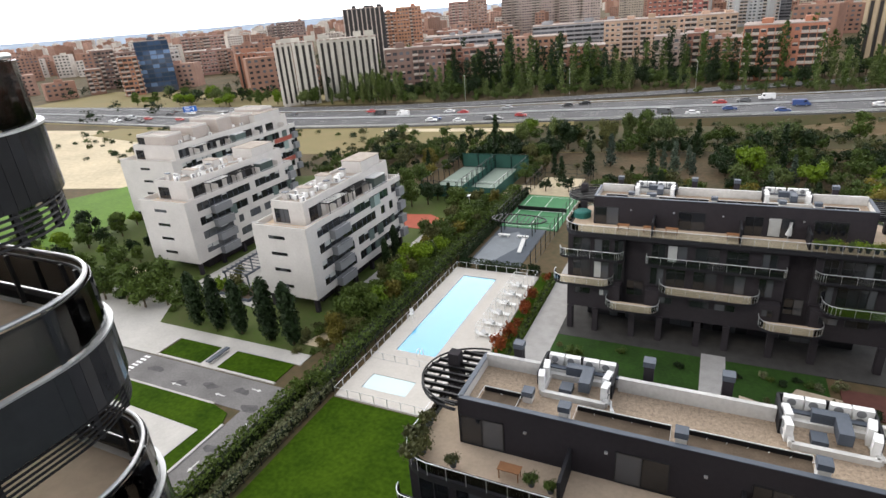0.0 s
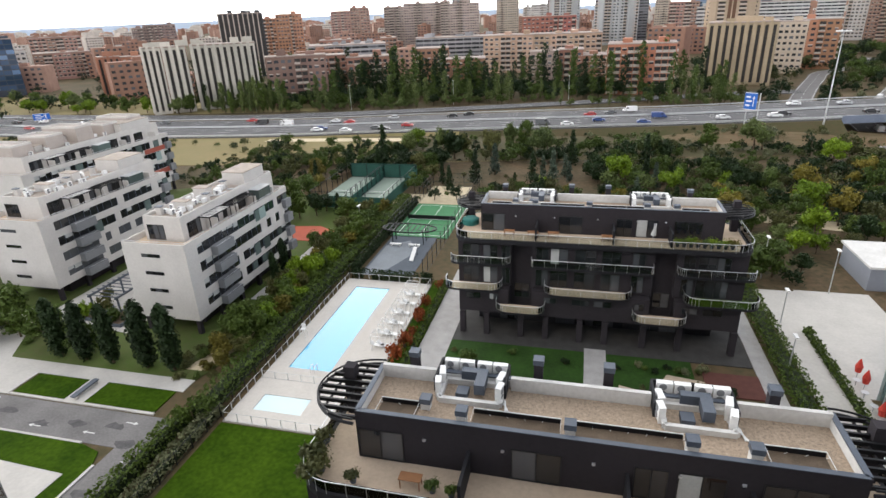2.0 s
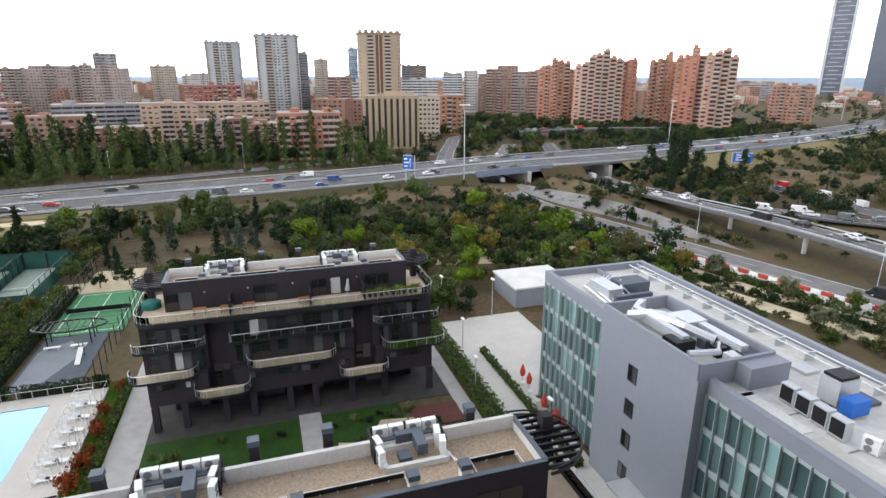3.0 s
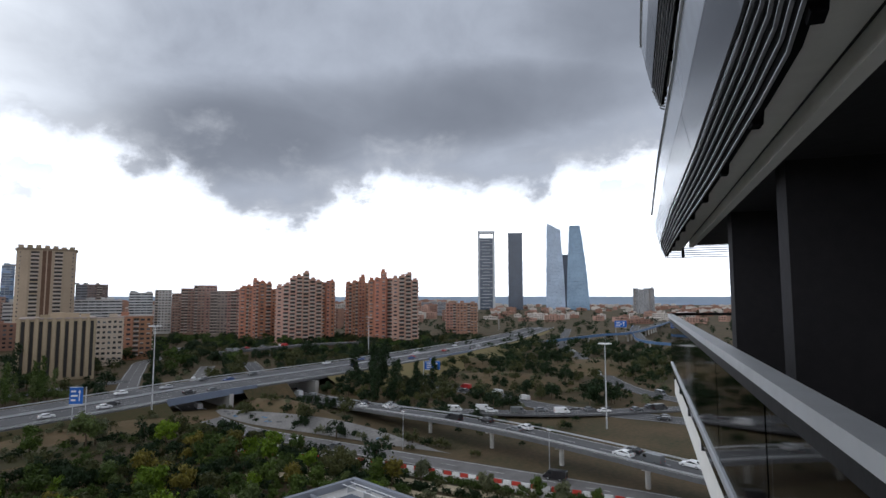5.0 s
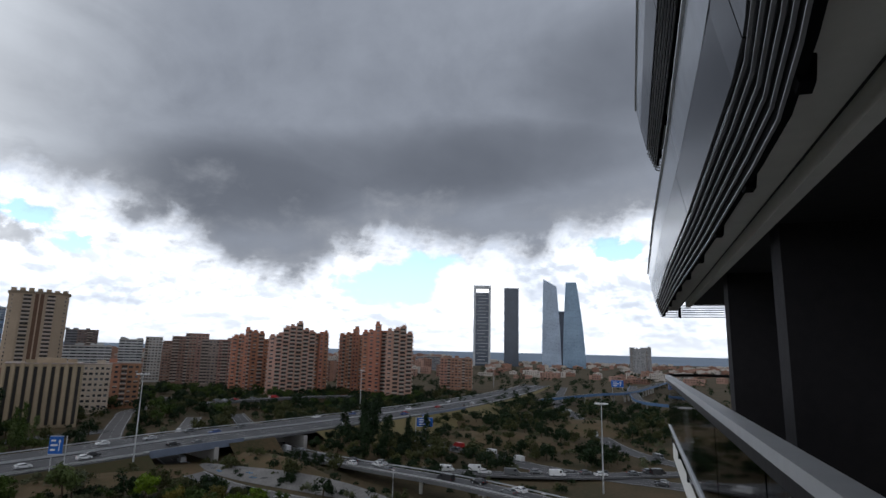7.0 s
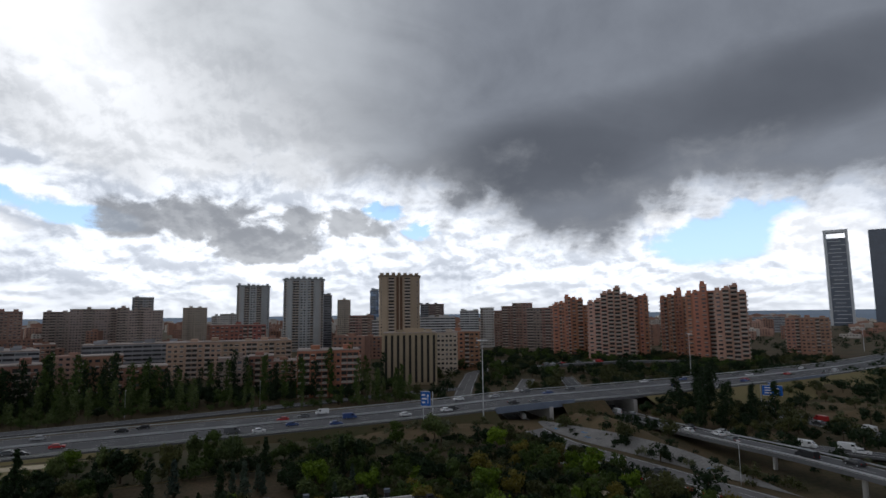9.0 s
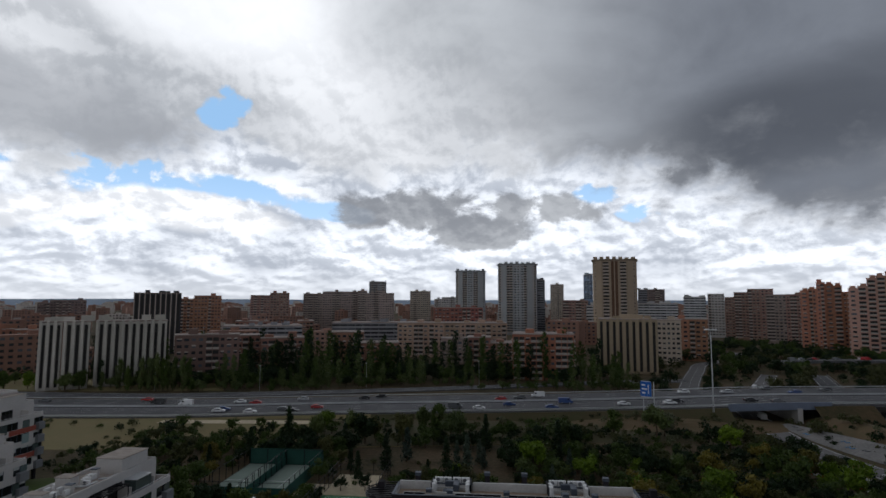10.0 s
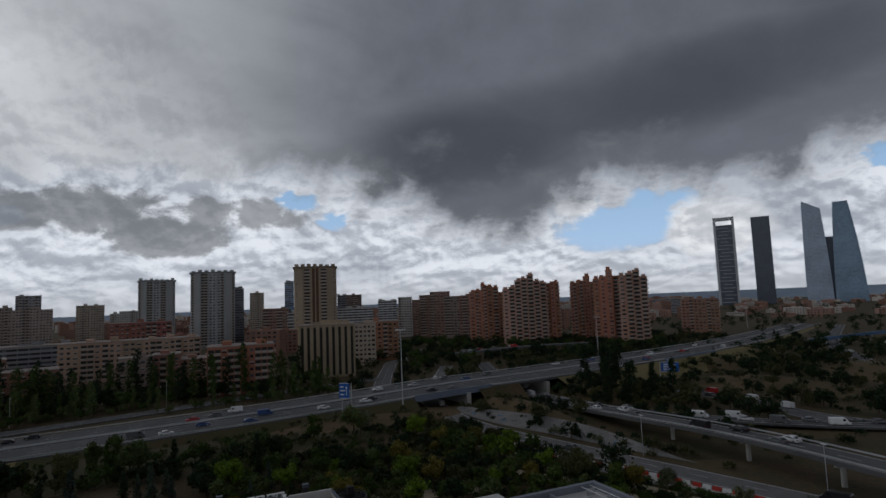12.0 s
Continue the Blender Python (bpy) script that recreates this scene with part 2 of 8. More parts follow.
def window_mat(name, col, rough=0.08):
    m = bpy.data.materials.new(name)
    m.use_nodes = True
    n, l = m.node_tree.nodes, m.node_tree.links
    b = n["Principled BSDF"]
    b.inputs["Roughness"].default_value = rough
    b.inputs["Specular IOR Level"].default_value = 0.7
    g = n.new("ShaderNodeNewGeometry")
    oi = n.new("ShaderNodeObjectInfo")
    ad = n.new("ShaderNodeMath")
    ad.operation = "ADD"
    l.new(oi.outputs["Random"], ad.inputs[0])
    l.new(g.outputs["Random Per Island"], ad.inputs[1])
    fr = n.new("ShaderNodeMath")
    fr.operation = "FRACT"
    l.new(ad.outputs[0], fr.inputs[0])
    ramp = n.new("ShaderNodeValToRGB")
    ramp.color_ramp.interpolation = "CONSTANT"
    e = ramp.color_ramp.elements
    e[0].color = (*[c * 0.6 for c in col], 1)
    e[1].position, e[1].color = 0.45, (*col, 1)
    k = e.new(0.8)
    k.color = (*[min(1, c * 2.2 + 0.03) for c in col], 1)
    l.new(fr.outputs[0], ramp.inputs[0])
    l.new(ramp.outputs[0], b.inputs["Base Color"])
    return m


SOIL = mat("dry_ground", (0.175, 0.115, 0.062), 0.95, scale=0.06, var=0.3, col2=(0.045, 0.046, 0.020), fine=14, bump=0.4)
# pale sand, its base colour raised to carry sunlight on the open field
SAND = mat("pale_sand", (0.50, 0.42, 0.29), 0.95, scale=0.06, var=0.22, fine=12, bump=0.3)
DRYGRASS = mat("dry_grass", (0.30, 0.23, 0.11), 0.95, scale=0.08, var=0.25, col2=(0.18, 0.16, 0.07), fine=12, bump=0.4)
LAWN = mat("lawn_grass", (0.024, 0.062, 0.003), 0.95, scale=0.22, var=0.4, col2=(0.046, 0.088, 0.005), fine=10, bump=0.5, spec=0.05)
ASPHALT = mat("asphalt", (0.165, 0.158, 0.155), 0.9, scale=0.25, var=0.25, fine=20, bump=0.2, spec=0.2)
HIGHWAY = mat("highway_asphalt", (0.118, 0.117, 0.120), 0.9, scale=0.08, var=0.2, fine=14, bump=0.1, spec=0.15)
CONCRETE = mat("concrete", (0.46, 0.44, 0.41), 0.85, scale=0.25, var=0.12, fine=12)
PAVING = mat("pale_paving", (0.46, 0.44, 0.41), 0.85, scale=0.3, var=0.1, fine=10)
DECK = mat("pool_deck_stone", (0.51, 0.48, 0.44), 0.8, scale=0.4, var=0.07, fine=8)
STONEPATH = mat("grey_stone_path", (0.34, 0.33, 0.32), 0.85, scale=0.8, var=0.16)
POOLT = mat("pool_tiles", (0.20, 0.62, 0.80), 0.3, scale=0.4, var=0.05, bump=0.0)
POOLP = mat("paddling_pool_tiles", (0.50, 0.72, 0.80), 0.3, scale=0.4, var=0.05, bump=0.0)
WHITEWALL = mat("white_render", (0.53, 0.505, 0.48), 0.85, scale=0.35, var=0.09, fine=10)
ROOFGRIT = mat("worn_roof_tiles", (0.36, 0.31, 0.265), 0.9, scale=0.9, var=0.25, fine=6, bump=0.4)
GREYPANEL = mat("grey_render_panel", (0.20, 0.205, 0.215), 0.8, scale=0.2, var=0.08)
DARKWALL = mat("charcoal_render", (0.031, 0.027, 0.031), 0.9, scale=0.2, var=0.16, fine=14, spec=0.2)
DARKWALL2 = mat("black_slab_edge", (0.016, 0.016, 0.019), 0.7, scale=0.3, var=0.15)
BLACKMETAL = mat("black_metal", (0.014, 0.014, 0.016), 0.45, 0.3, scale=1.0, var=0.2, bump=0.05)
STEEL = mat("brushed_steel", (0.66, 0.67, 0.69), 0.4, 0.7, scale=1.0, var=0.08, bump=0.03)
ALU = mat("galvanised_metal", (0.55, 0.56, 0.57), 0.45, 0.6, scale=0.8, var=0.1)
GRAVEL = mat("roof_gravel", (0.35, 0.27, 0.20), 0.95, scale=5.0, var=0.38, fine=4, bump=0.9)
TERRACOTTA = mat("terrace_tiles", (0.54, 0.42, 0.31), 0.8, scale=0.7, var=0.12, fine=6)
MEMBRANE = mat("roof_concrete", (0.58, 0.57, 0.55), 0.9, scale=0.4, var=0.14)
DRYPIT = mat("planted_roof_bed", (0.115, 0.085, 0.06), 0.95, scale=1.2, var=0.3, bump=0.6)
WINDOW = window_mat("window_glass", (0.02, 0.022, 0.026))
FARWINDOW = window_mat("far_window_glass", (0.035, 0.038, 0.045), 0.2)
GREENGLASS = window_mat("green_curtain_glass", (0.10, 0.17, 0.165), 0.06)
BLUEGLASS = window_mat("blue_curtain_glass", (0.05, 0.09, 0.16), 0.05)
BALGLASS = glass_mat("balustrade_glass", (0.82, 0.86, 0.85))
SMOKEGLASS = glass_mat("smoked_glass", (0.30, 0.33, 0.34))
BARK = mat("bark", (0.10, 0.075, 0.05), 0.95, scale=3, var=0.3, local=True)
GREYWALL = mat("grey_cladding", (0.225, 0.24, 0.275), 0.7, scale=0.15, var=0.05, fine=12, bump=0.05)
WHITEPAINT = mat("white_paint", (0.75, 0.75, 0.74), 0.6, scale=0.5, var=0.08, bump=0.05)
FADEDPAINT = mat("road_paint", (0.55, 0.55, 0.53), 0.8, scale=1.5, var=0.25, bump=0.05)
REDPAINT = mat("red_paint", (0.50, 0.05, 0.035), 0.6, scale=0.5, var=0.15)
BLUEPAINT = mat("blue_sign_paint", (0.02, 0.12, 0.45), 0.5, scale=0.5, var=0.1, bump=0.0)
COURT = mat("court_green", (0.055, 0.19, 0.085), 0.9, scale=0.3, var=0.12)
COURTNET = mat("green_windbreak", (0.03, 0.095, 0.075), 0.9, scale=0.4, var=0.15)
PLAYGREY = mat("rubber_floor_grey", (0.085, 0.10, 0.12), 0.9, scale=0.4, var=0.12)
PLAYPALE = mat("rubber_floor_pale", (0.20, 0.22, 0.24), 0.9, scale=0.4, var=0.12)
PLAYRED = mat("rubber_floor_red", (0.42, 0.11, 0.07), 0.9, scale=0.4, var=0.12)
SOFFIT = mat("pale_soffit", (0.72, 0.70, 0.66), 0.85, scale=0.6, var=0.06)
TOWERWALL = mat("anthracite_panel", (0.026, 0.0245, 0.027), 0.85, scale=0.5, var=0.15, fine=14, spec=0.25)


# ---------- mesh tools ----------
class Build:
    """Collects boxes, prisms and bars into one mesh."""

    def __init__(self):
        self.v, self.f = [], []

    def add(self, vs, fs):
        k = len(self.v)
        self.v.extend(vs)
        self.f.extend([tuple(i + k for i in f) for f in fs])
        return self

    def box(self, x0, y0, z0, x1, y1, z1):
        return self.add([(x0, y0, z0), (x1, y0, z0), (x1, y1, z0), (x0, y1, z0), (x0, y0, z1), (x1, y0, z1), (x1, y1, z1), (x0, y1, z1)],
                        [(0, 3, 2, 1), (4, 5, 6, 7), (0, 1, 5, 4), (1, 2, 6, 5), (2, 3, 7, 6), (3, 0, 4, 7)])

    def prism(self, pts, z0, z1):
        n = len(pts)
        if sum(pts[i][0] * pts[(i + 1) % n][1] - pts[(i + 1) % n][0] * pts[i][1] for i in range(n)) < 0:
            pts = pts[::-1]
        vs = [(x, y, z0) for x, y in pts] + [(x, y, z1) for x, y in pts]
        return self.add(vs, [tuple(range(n))[::-1], tuple(range(n, 2 * n))] + [(i, (i + 1) % n, n + (i + 1) % n, n + i) for i in range(n)])

    def wall(self, pts, z0, z1, th=0.1, closed=False):
        """An upright strip of thickness th along a line in plan."""
        n = len(pts)
        for i in range(n if closed else n - 1):
            (x0, y0), (x1, y1) = pts[i], pts[(i + 1) % n]
            d = math.hypot(x1 - x0, y1 - y0) or 1e-6
            ox, oy = -(y1 - y0) / d * th / 2, (x1 - x0) / d * th / 2
            self.prism([(x0 + ox, y0 + oy), (x0 - ox, y0 - oy), (x1 - ox, y1 - oy), (x1 + ox, y1 + oy)], z0, z1)
        return self

    def bar(self, a, b, r=0.03, n=6, r2=None):
        a, b = Vector(a), Vector(b)
        d = (b - a).normalized()
        u = d.orthogonal().normalized()
        w = d.cross(u)
        r2 = r if r2 is None else r2
        vs = [tuple(p + (u * math.cos(t * 2 * math.pi / n) + w * math.sin(t * 2 * math.pi / n)) * q) for p, q in ((a, r), (b, r2)) for t in range(n)]
        return self.add(vs, [tuple(range(n))[::-1], tuple(range(n, 2 * n))] + [(i, (i + 1) % n, n + (i + 1) % n, n + i) for i in range(n)])

    def tube(self, pts, r=0.03, n=6, closed=False):
        """One unbroken round bar through the points."""
        p = [Vector(q) for q in pts]
        m, vs, fs, u = len(p), [], [], None
        for i in range(m):
            d = p[(i + 1) % m] - p[i - 1] if closed else p[min(i + 1, m - 1)] - p[max(i - 1, 0)]
            d = d.normalized()
            u = d.orthogonal().normalized() if u is None else (u - d * u.dot(d)).normalized()
            w = d.cross(u)
            vs += [tuple(p[i] + (u * math.cos(t * 2 * math.pi / n) + w * math.sin(t * 2 * math.pi / n)) * r) for t in range(n)]
        for i in range(m if closed else m - 1):
            a, c = i * n, ((i + 1) % m) * n
            fs += [(a + j, a + (j + 1) % n, c + (j + 1) % n, c + j) for j in range(n)]
        if not closed:
            fs += [tuple(range(n))[::-1], tuple(range((m - 1) * n, m * n))]
        return self.add(vs, fs)

    def mesh(self, name):
        me = bpy.data.meshes.new(name)
        me.from_pydata(self.v, [], self.f)
        me.update()
        return me


def part(name, b, material, parent=None, label=""):
    me = b if isinstance(b, bpy.types.Mesh) else b.mesh(name)
    if material and not me.materials:
        me.materials.append(material)
    ob = new(name, me)
    ob.parent = parent
    if label:
        tagged(ob, label)
    return ob


def thing(name, label, category, group="", kind="", at=None):
    ob = new(name)
    ob.empty_display_size = 0.2
    if at is not None:
        ob.matrix_world = at
    return tagged(ob, label, category, group, kind)


def flat(name, pts, z0, z1, material, label, category, parent=None):
    ob = part(name, Build().prism(pts, z0, z1), material, parent)
    return tagged(ob, label, category, "", "structure") if parent is None else ob


def rect(x0, y0, x1, y1):
    return [(x0, y0), (x1, y0), (x1, y1), (x0, y1)]


def arc(cx, cy, r, a0, a1, n=12, ry=None):
    ry = r if ry is None else ry
    return [(cx + r * math.cos(radians(a0 + (a1 - a0) * i / n)), cy + ry * math.sin(radians(a0 + (a1 - a0) * i / n))) for i in range(n + 1)]


BLACKGLOSS = mat("black_gloss_panel", (0.022, 0.023, 0.026), 0.16, 0.0, scale=0.5, var=0.15, bump=0.0, spec=0.42)


TOWERDARK = mat("tower_glass_dark", (0.055, 0.07, 0.10), 0.25, 0.0, scale=0.03, var=0.2, bump=0.0, spec=0.6)
# distance haze is mixed into this glass colour and the next
TOWERPALE = mat("tower_glass_hazed", (0.34, 0.42, 0.53), 0.25, 0.0, scale=0.02, var=0.2, bump=0.0, spec=0.6)
TOWERBLUE = mat("tower_glass_blue", (0.19, 0.29, 0.40), 0.25, 0.0, scale=0.02, var=0.25, bump=0.0, spec=0.6)
WORNCONCRETE = mat("worn_concrete", (0.21, 0.20, 0.19), 0.9, scale=0.2, var=0.3, fine=8)


# ---------- ground and roads ----------
def big_disc():
    b = Build()
    rings = [0, 60, 140, 300, 600, 1200, 2400, 4600]
    n = 48
    vs = [(0, 0, 0)]
    for r in rings[1:]:
        vs += [(r * math.cos(2 * math.pi * i / n), r * math.sin(2 * math.pi * i / n), 0) for i in range(n)]
    fs = [(0, 1 + i, 1 + (i + 1) % n) for i in range(n)]
    for k in range(len(rings) - 2):
        a, c = 1 + k * n, 1 + (k + 1) * n
        fs += [(a + i, c + i, c + (i + 1) % n, a + (i + 1) % n) for i in range(n)]
    return b.add(vs, fs)


ground = tagged(part("ground", big_disc(), SOIL), "dry brown earth with patches of scrub", "ground", "", "structure")


def smooth_path(pts, step=6.0):
    """Catmull-Rom line through points of the plan."""
    pts = [Vector(p) for p in pts]
    pts = [pts[0] * 2 - pts[1]] + pts + [pts[-1] * 2 - pts[-2]]
    out = []
    for i in range(1, len(pts) - 2):
        a, b, c, d = pts[i - 1:i + 3]
        n = max(2, int((c - b).length / step))
        for k in range(n):
            t = k / n
            out.append(0.5 * ((2 * b) + (c - a) * t + (2 * a - 5 * b + 4 * c - d) * t * t + (3 * b - a - 3 * c + d) * t ** 3))
    out.append(pts[-2])
    return out


def offset(path, o, dz=0.0):
    res = []
    for i, p in enumerate(path):
        d = path[min(i + 1, len(path) - 1)] - path[max(i - 1, 0)]
        n = Vector((d.y, -d.x, 0)).normalized()
        res.append(p + n * o + Vector((0, 0, dz)))
    return res


def ribbon(path, o0, o1, top, depth):
    """A strip from offset o0 to o1 beside a path, top metres above it and depth thick."""
    b = Build()
    l, r = offset(path, o0), offset(path, o1)
    n = len(path)
    vs = []
    for p, q in zip(l, r):
        vs += [(p.x, p.y, p.z + top), (q.x, q.y, q.z + top), (q.x, q.y, q.z + top - depth), (p.x, p.y, p.z + top - depth)]
    fs = [(0, 3, 2, 1), (4 * n - 4, 4 * n - 3, 4 * n - 2, 4 * n - 1)]
    for i in range(n - 1):
        a, c = 4 * i, 4 * i + 4
        fs += [(a + k, a + (k + 1) % 4, c + (k + 1) % 4, c + k) for k in range(4)]
    return b.add(vs, [f[::-1] for f in fs])


def dashes(path, o, w, top, dash, gap):
    b = Build()
    pts = offset(path, o)
    run, on, cur = 0.0, True, [pts[0]]
    fine = []
    for p, q in zip(pts, pts[1:]):
        n = max(1, int((q - p).length / 1.0))
        fine += [p.lerp(q, k / n) for k in range(n)]
    for p, q in zip(fine, fine[1:]):
        run += (q - p).length
        if run % (dash + gap) < dash:
            d = (q - p).normalized()
            s = Vector((-d.y, d.x, 0)) * w / 2
            b.add([tuple(p + s + Vector((0, 0, top))), tuple(p - s + Vector((0, 0, top))), tuple(q - s + Vector((0, 0, top))), tuple(q + s + Vector((0, 0, top)))], [(0, 1, 2, 3)])
    return b


ROADS = []


def road(name, pts, w, material, label, top=0.08, depth=0.3, lanes=0, rails=False, step=6.0):
    path = smooth_path(pts, step)
    ROADS.append((path, w))
    ob = tagged(part(name, ribbon(path, -w / 2, w / 2, top, depth), material), label, "road", "", "structure")
    for s in (-1, 1):
        part("edge_line", ribbon(path, s * (w / 2 - 0.6) - 0.1, s * (w / 2 - 0.6) + 0.1, top + 0.012, 0.01), FADEDPAINT, ob)
    for k in range(1, lanes):
        part("lane_line", dashes(path, -w / 2 + 0.6 + (w - 1.2) * k / lanes, 0.18, top + 0.02, 5, 7), FADEDPAINT, ob)
    if rails:
        for s in (-1, 1):
            part("guard_rail", ribbon(path, s * (w / 2 + 0.1) - 0.04, s * (w / 2 + 0.1) + 0.04, top + 0.75, 0.35), ALU, ob)
    return path


# low earth mounds between the roads
MOUNDS = [(109, 176, 10, 40, 4.4), (155, 196, 16, 34, 3.5), (225, 165, 26, 34, 3.5), (262, 222, 30, 26, 4.0), (60, 196, 40, 16, 2.2), (300, 160, 36, 40, 4), (150, 150, 9, 16, 2)]


def rise(x, y):
    """Height of the mounds above the plain."""
    z = 0.0
    for mx, my, rx, ry, h in MOUNDS:
        d = ((x - mx) / rx) ** 2 + ((y - my) / ry) ** 2
        if d < 1:
            z = max(z, h * (1 - d) ** 1.5)
    return z


def mound(mx, my, rx, ry, h):
    b, n = Build(), 22
    vs = []
    for i in range(n + 1):
        for j in range(n + 1):
            x, y = mx + rx * (2 * i / n - 1), my + ry * (2 * j / n - 1)
            z = rise(x, y)
            vs.append((x, y, z + (0.35 * noise.noise((x * 0.3, y * 0.3, 0)) if z > 0.3 else 0) - 0.02))
    fs = [(i * (n + 1) + j, (i + 1) * (n + 1) + j, (i + 1) * (n + 1) + j + 1, i * (n + 1) + j + 1) for i in range(n) for j in range(n)]
    tagged(part("mound", b.add(vs, fs), OCHRE), "dry ochre earth mound with tufts of scrub", "mound", "", "structure")


OCHRE = mat("ochre_earth", (0.21, 0.135, 0.075), 0.95, scale=0.12, var=0.3, col2=(0.10, 0.085, 0.042), fine=10, bump=0.6)
for q_ in MOUNDS:
    mound(*q_)

# the motorway: two carriageways and a median, rising onto a bridge
MAIN = [(-520, 214, 0.5), (-330, 203, 0.5), (-256, 198, 0.5), (-200, 195, 0.5), (-160, 197, 0.5), (-110, 203, 0.5), (-62, 211, 1.0), (20, 218, 2.5), (63, 217, 4.5), (97, 218, 6), (143, 223, 6.3), (191, 231, 6.5), (264, 248, 6.5), (360, 285, 5), (480, 345, 2), (640, 420, 0.5)]
main_path = road("motorway_near", [(x, y - 9, z) for x, y, z in MAIN], 16.5, HIGHWAY, "grey asphalt motorway carriageway with dashed white lanes", 0.1, 0.9, 4, True)
road("motorway_far", [(x, y + 9, z) for x, y, z in MAIN], 16.5, HIGHWAY, "grey asphalt motorway carriageway with dashed white lanes", 0.1, 0.9, 4, True)
road("slip_road_far", [(-420, 226, 0.3), (-180, 224, 0.4), (-110, 233, 0.5), (-50, 250, 0.5), (0, 267, 0.5), (55, 288, 0.4), (96, 300, 0.2)], 9, HIGHWAY, "grey asphalt slip road beside the motorway", 0.1, 0.5, 2)


def embankment(name, path, o0, o1, foot, material, label):
    b = Build()
    l, r = offset(path, o0), offset(path, o1)
    n = len(path)
    vs = []
    for p, q in zip(l, r):
        d = (q - p).normalized()
        vs += [tuple(p - d * (foot * p.z) - Vector((0, 0, p.z + 0.2))), tuple(p - Vector((0, 0, 0.35))), tuple(q - Vector((0, 0, 0.35))), tuple(q + d * (foot * q.z) - Vector((0, 0, q.z + 0.2)))]
    fs = []
    for i in range(n - 1):
        a, c = 4 * i, 4 * i + 4
        fs += [(a, a + 1, c + 1, c), (a + 1, a + 2, c + 2, c + 1), (a + 2, a + 3, c + 3, c + 2)]
    b.add(vs, [f[::-1] for f in fs])
    return tagged(part(name, b, material), label, "embankment", "", "structure")


bank = smooth_path(MAIN)
SCRUBBANK = mat("scrub_bank", (0.11, 0.08, 0.04), 0.95, scale=0.1, var=0.3, col2=(0.05, 0.055, 0.02), fine=10, bump=0.5)
embankment("embankment_west", [p for p in bank if p.x < -40], -18.5, 18.5, 2.2, DRYGRASS, "dry grass bank carrying the motorway")
embankment("embankment_scrub", [p for p in bank if -47 < p.x < 78], -18.5, 18.5, 2.2, SCRUBBANK, "brown scrubby bank carrying the motorway")
embankment("embankment_middle", [p for p in bank if 99 < p.x < 123], -18.5, 18.5, 1.2, SOIL, "bare earth bank between two bridge openings")
embankment("embankment_east", [p for p in bank if p.x > 139], -18.5, 18.5, 2.2, DRYGRASS, "dry grass bank carrying the motorway")
for k, (xa, ya) in enumerate(((77, 217.5), (100, 218), (122, 220.5), (140, 222.5))):
    part_ob = tagged(part("abutment_%d" % (k + 1), Build().box(xa - 0.8, ya - 18.3, 0, xa + 0.8, ya + 18.3, 4.1 if xa < 80 else 5.0), CONCRETE), "pale concrete bridge abutment wall", "bridge", "", "structure")

under_path = road("underpass_road", [(150, 330, 0.05), (112, 260, 0.05), (97, 240, 0.05), (88, 200, 0.05), (86, 165, 0.05), (94, 128, 0.05), (102, 95, 0.05), (109, 66, 0.05), (114, 40, 0.05), (118, 0, 0.05), (120, -60, 0.05)], 8.5, ASPHALT, "two-lane asphalt road leaving the underpass", 0.06, 0.1, 2)
tagged(part("bypass_pavement", ribbon([q for q in under_path if q.y < 160], 6.5, 10.5, 0.12, 0.12), PAVING), "pale footpath beside the bypass", "pavement", "", "structure")
VIA = [(175, 330, 0.2), (142, 246, 0.2), (131, 200, 0.5), (127, 165, 2.0), (123, 135, 4.2), (122, 108, 5.5), (121, 84, 6), (119, 60, 6), (116, 30, 6), (114, -60, 6)]
via_path = road("viaduct_road", VIA, 8.5, HIGHWAY, "raised concrete viaduct road curving past", 0.1, 0.9, 2, True)
road("collector_road", [(230, 290, 0.1), (205, 215, 0.1), (190, 180, 0.1), (186, 150, 0.1), (180, 118, 0.1), (185, 90, 0.1), (190, 60, 0.1), (190, -40, 0.1)], 11, HIGHWAY, "three-lane asphalt road with heavy traffic", 0.06, 0.1, 3)
road("collector_ramp", [(128, 185, 0.5), (138, 150, 1.2), (150, 125, 1.5), (172, 101, 1.2), (205, 80, 0.6), (240, 50, 0.3)], 7, HIGHWAY, "curved asphalt connecting ramp", 0.08, 0.6, 2)
road("loop_road", [(640, 380, 0.1), (430, 262, 0.1), (350, 200, 0.1), (270, 140, 0.1), (230, 95, 0.1), (215, 30, 0.1)], 9, HIGHWAY, "curving asphalt road between banks of trees", 0.06, 0.1, 2)
far_bridge = road("far_bridge", [(164, 351, 5.5), (200, 357, 6), (245, 357.5, 6), (290, 351, 5.5)], 8, HIGHWAY, "distant concrete flyover above the trees", 0.1, 1.4, 2)
for k in range(4):
    q_ = far_bridge[2 + k * (len(far_bridge) - 5) // 3]
    t_ = thing("bridge_pier", "pale concrete pier under a distant flyover", "bridge pier", "flyover piers", at=pose(q_.x, q_.y, 0))
    part("column", Build().bar((0, 0, 0), (0, 0, 5.4), 0.7, 10), CONCRETE, t_)
bank_near = [q_ for q_ in smooth_path(MAIN)]
for xa, xb in ((72, 112), (215, 270)):
    tagged(part("bridge_parapet", ribbon([q_ for q_ in bank_near if xa < q_.x < xb], 17.7, 18.0, 0.9, 2.4), mat("blue_grey_parapet", (0.16, 0.19, 0.25), 0.6, scale=0.3, var=0.15)), "blue-grey metal bridge parapet", "parapet", "", "structure")
BLUERAIL = mat("blue_parapet", (0.08, 0.15, 0.27), 0.6, scale=0.3, var=0.15)
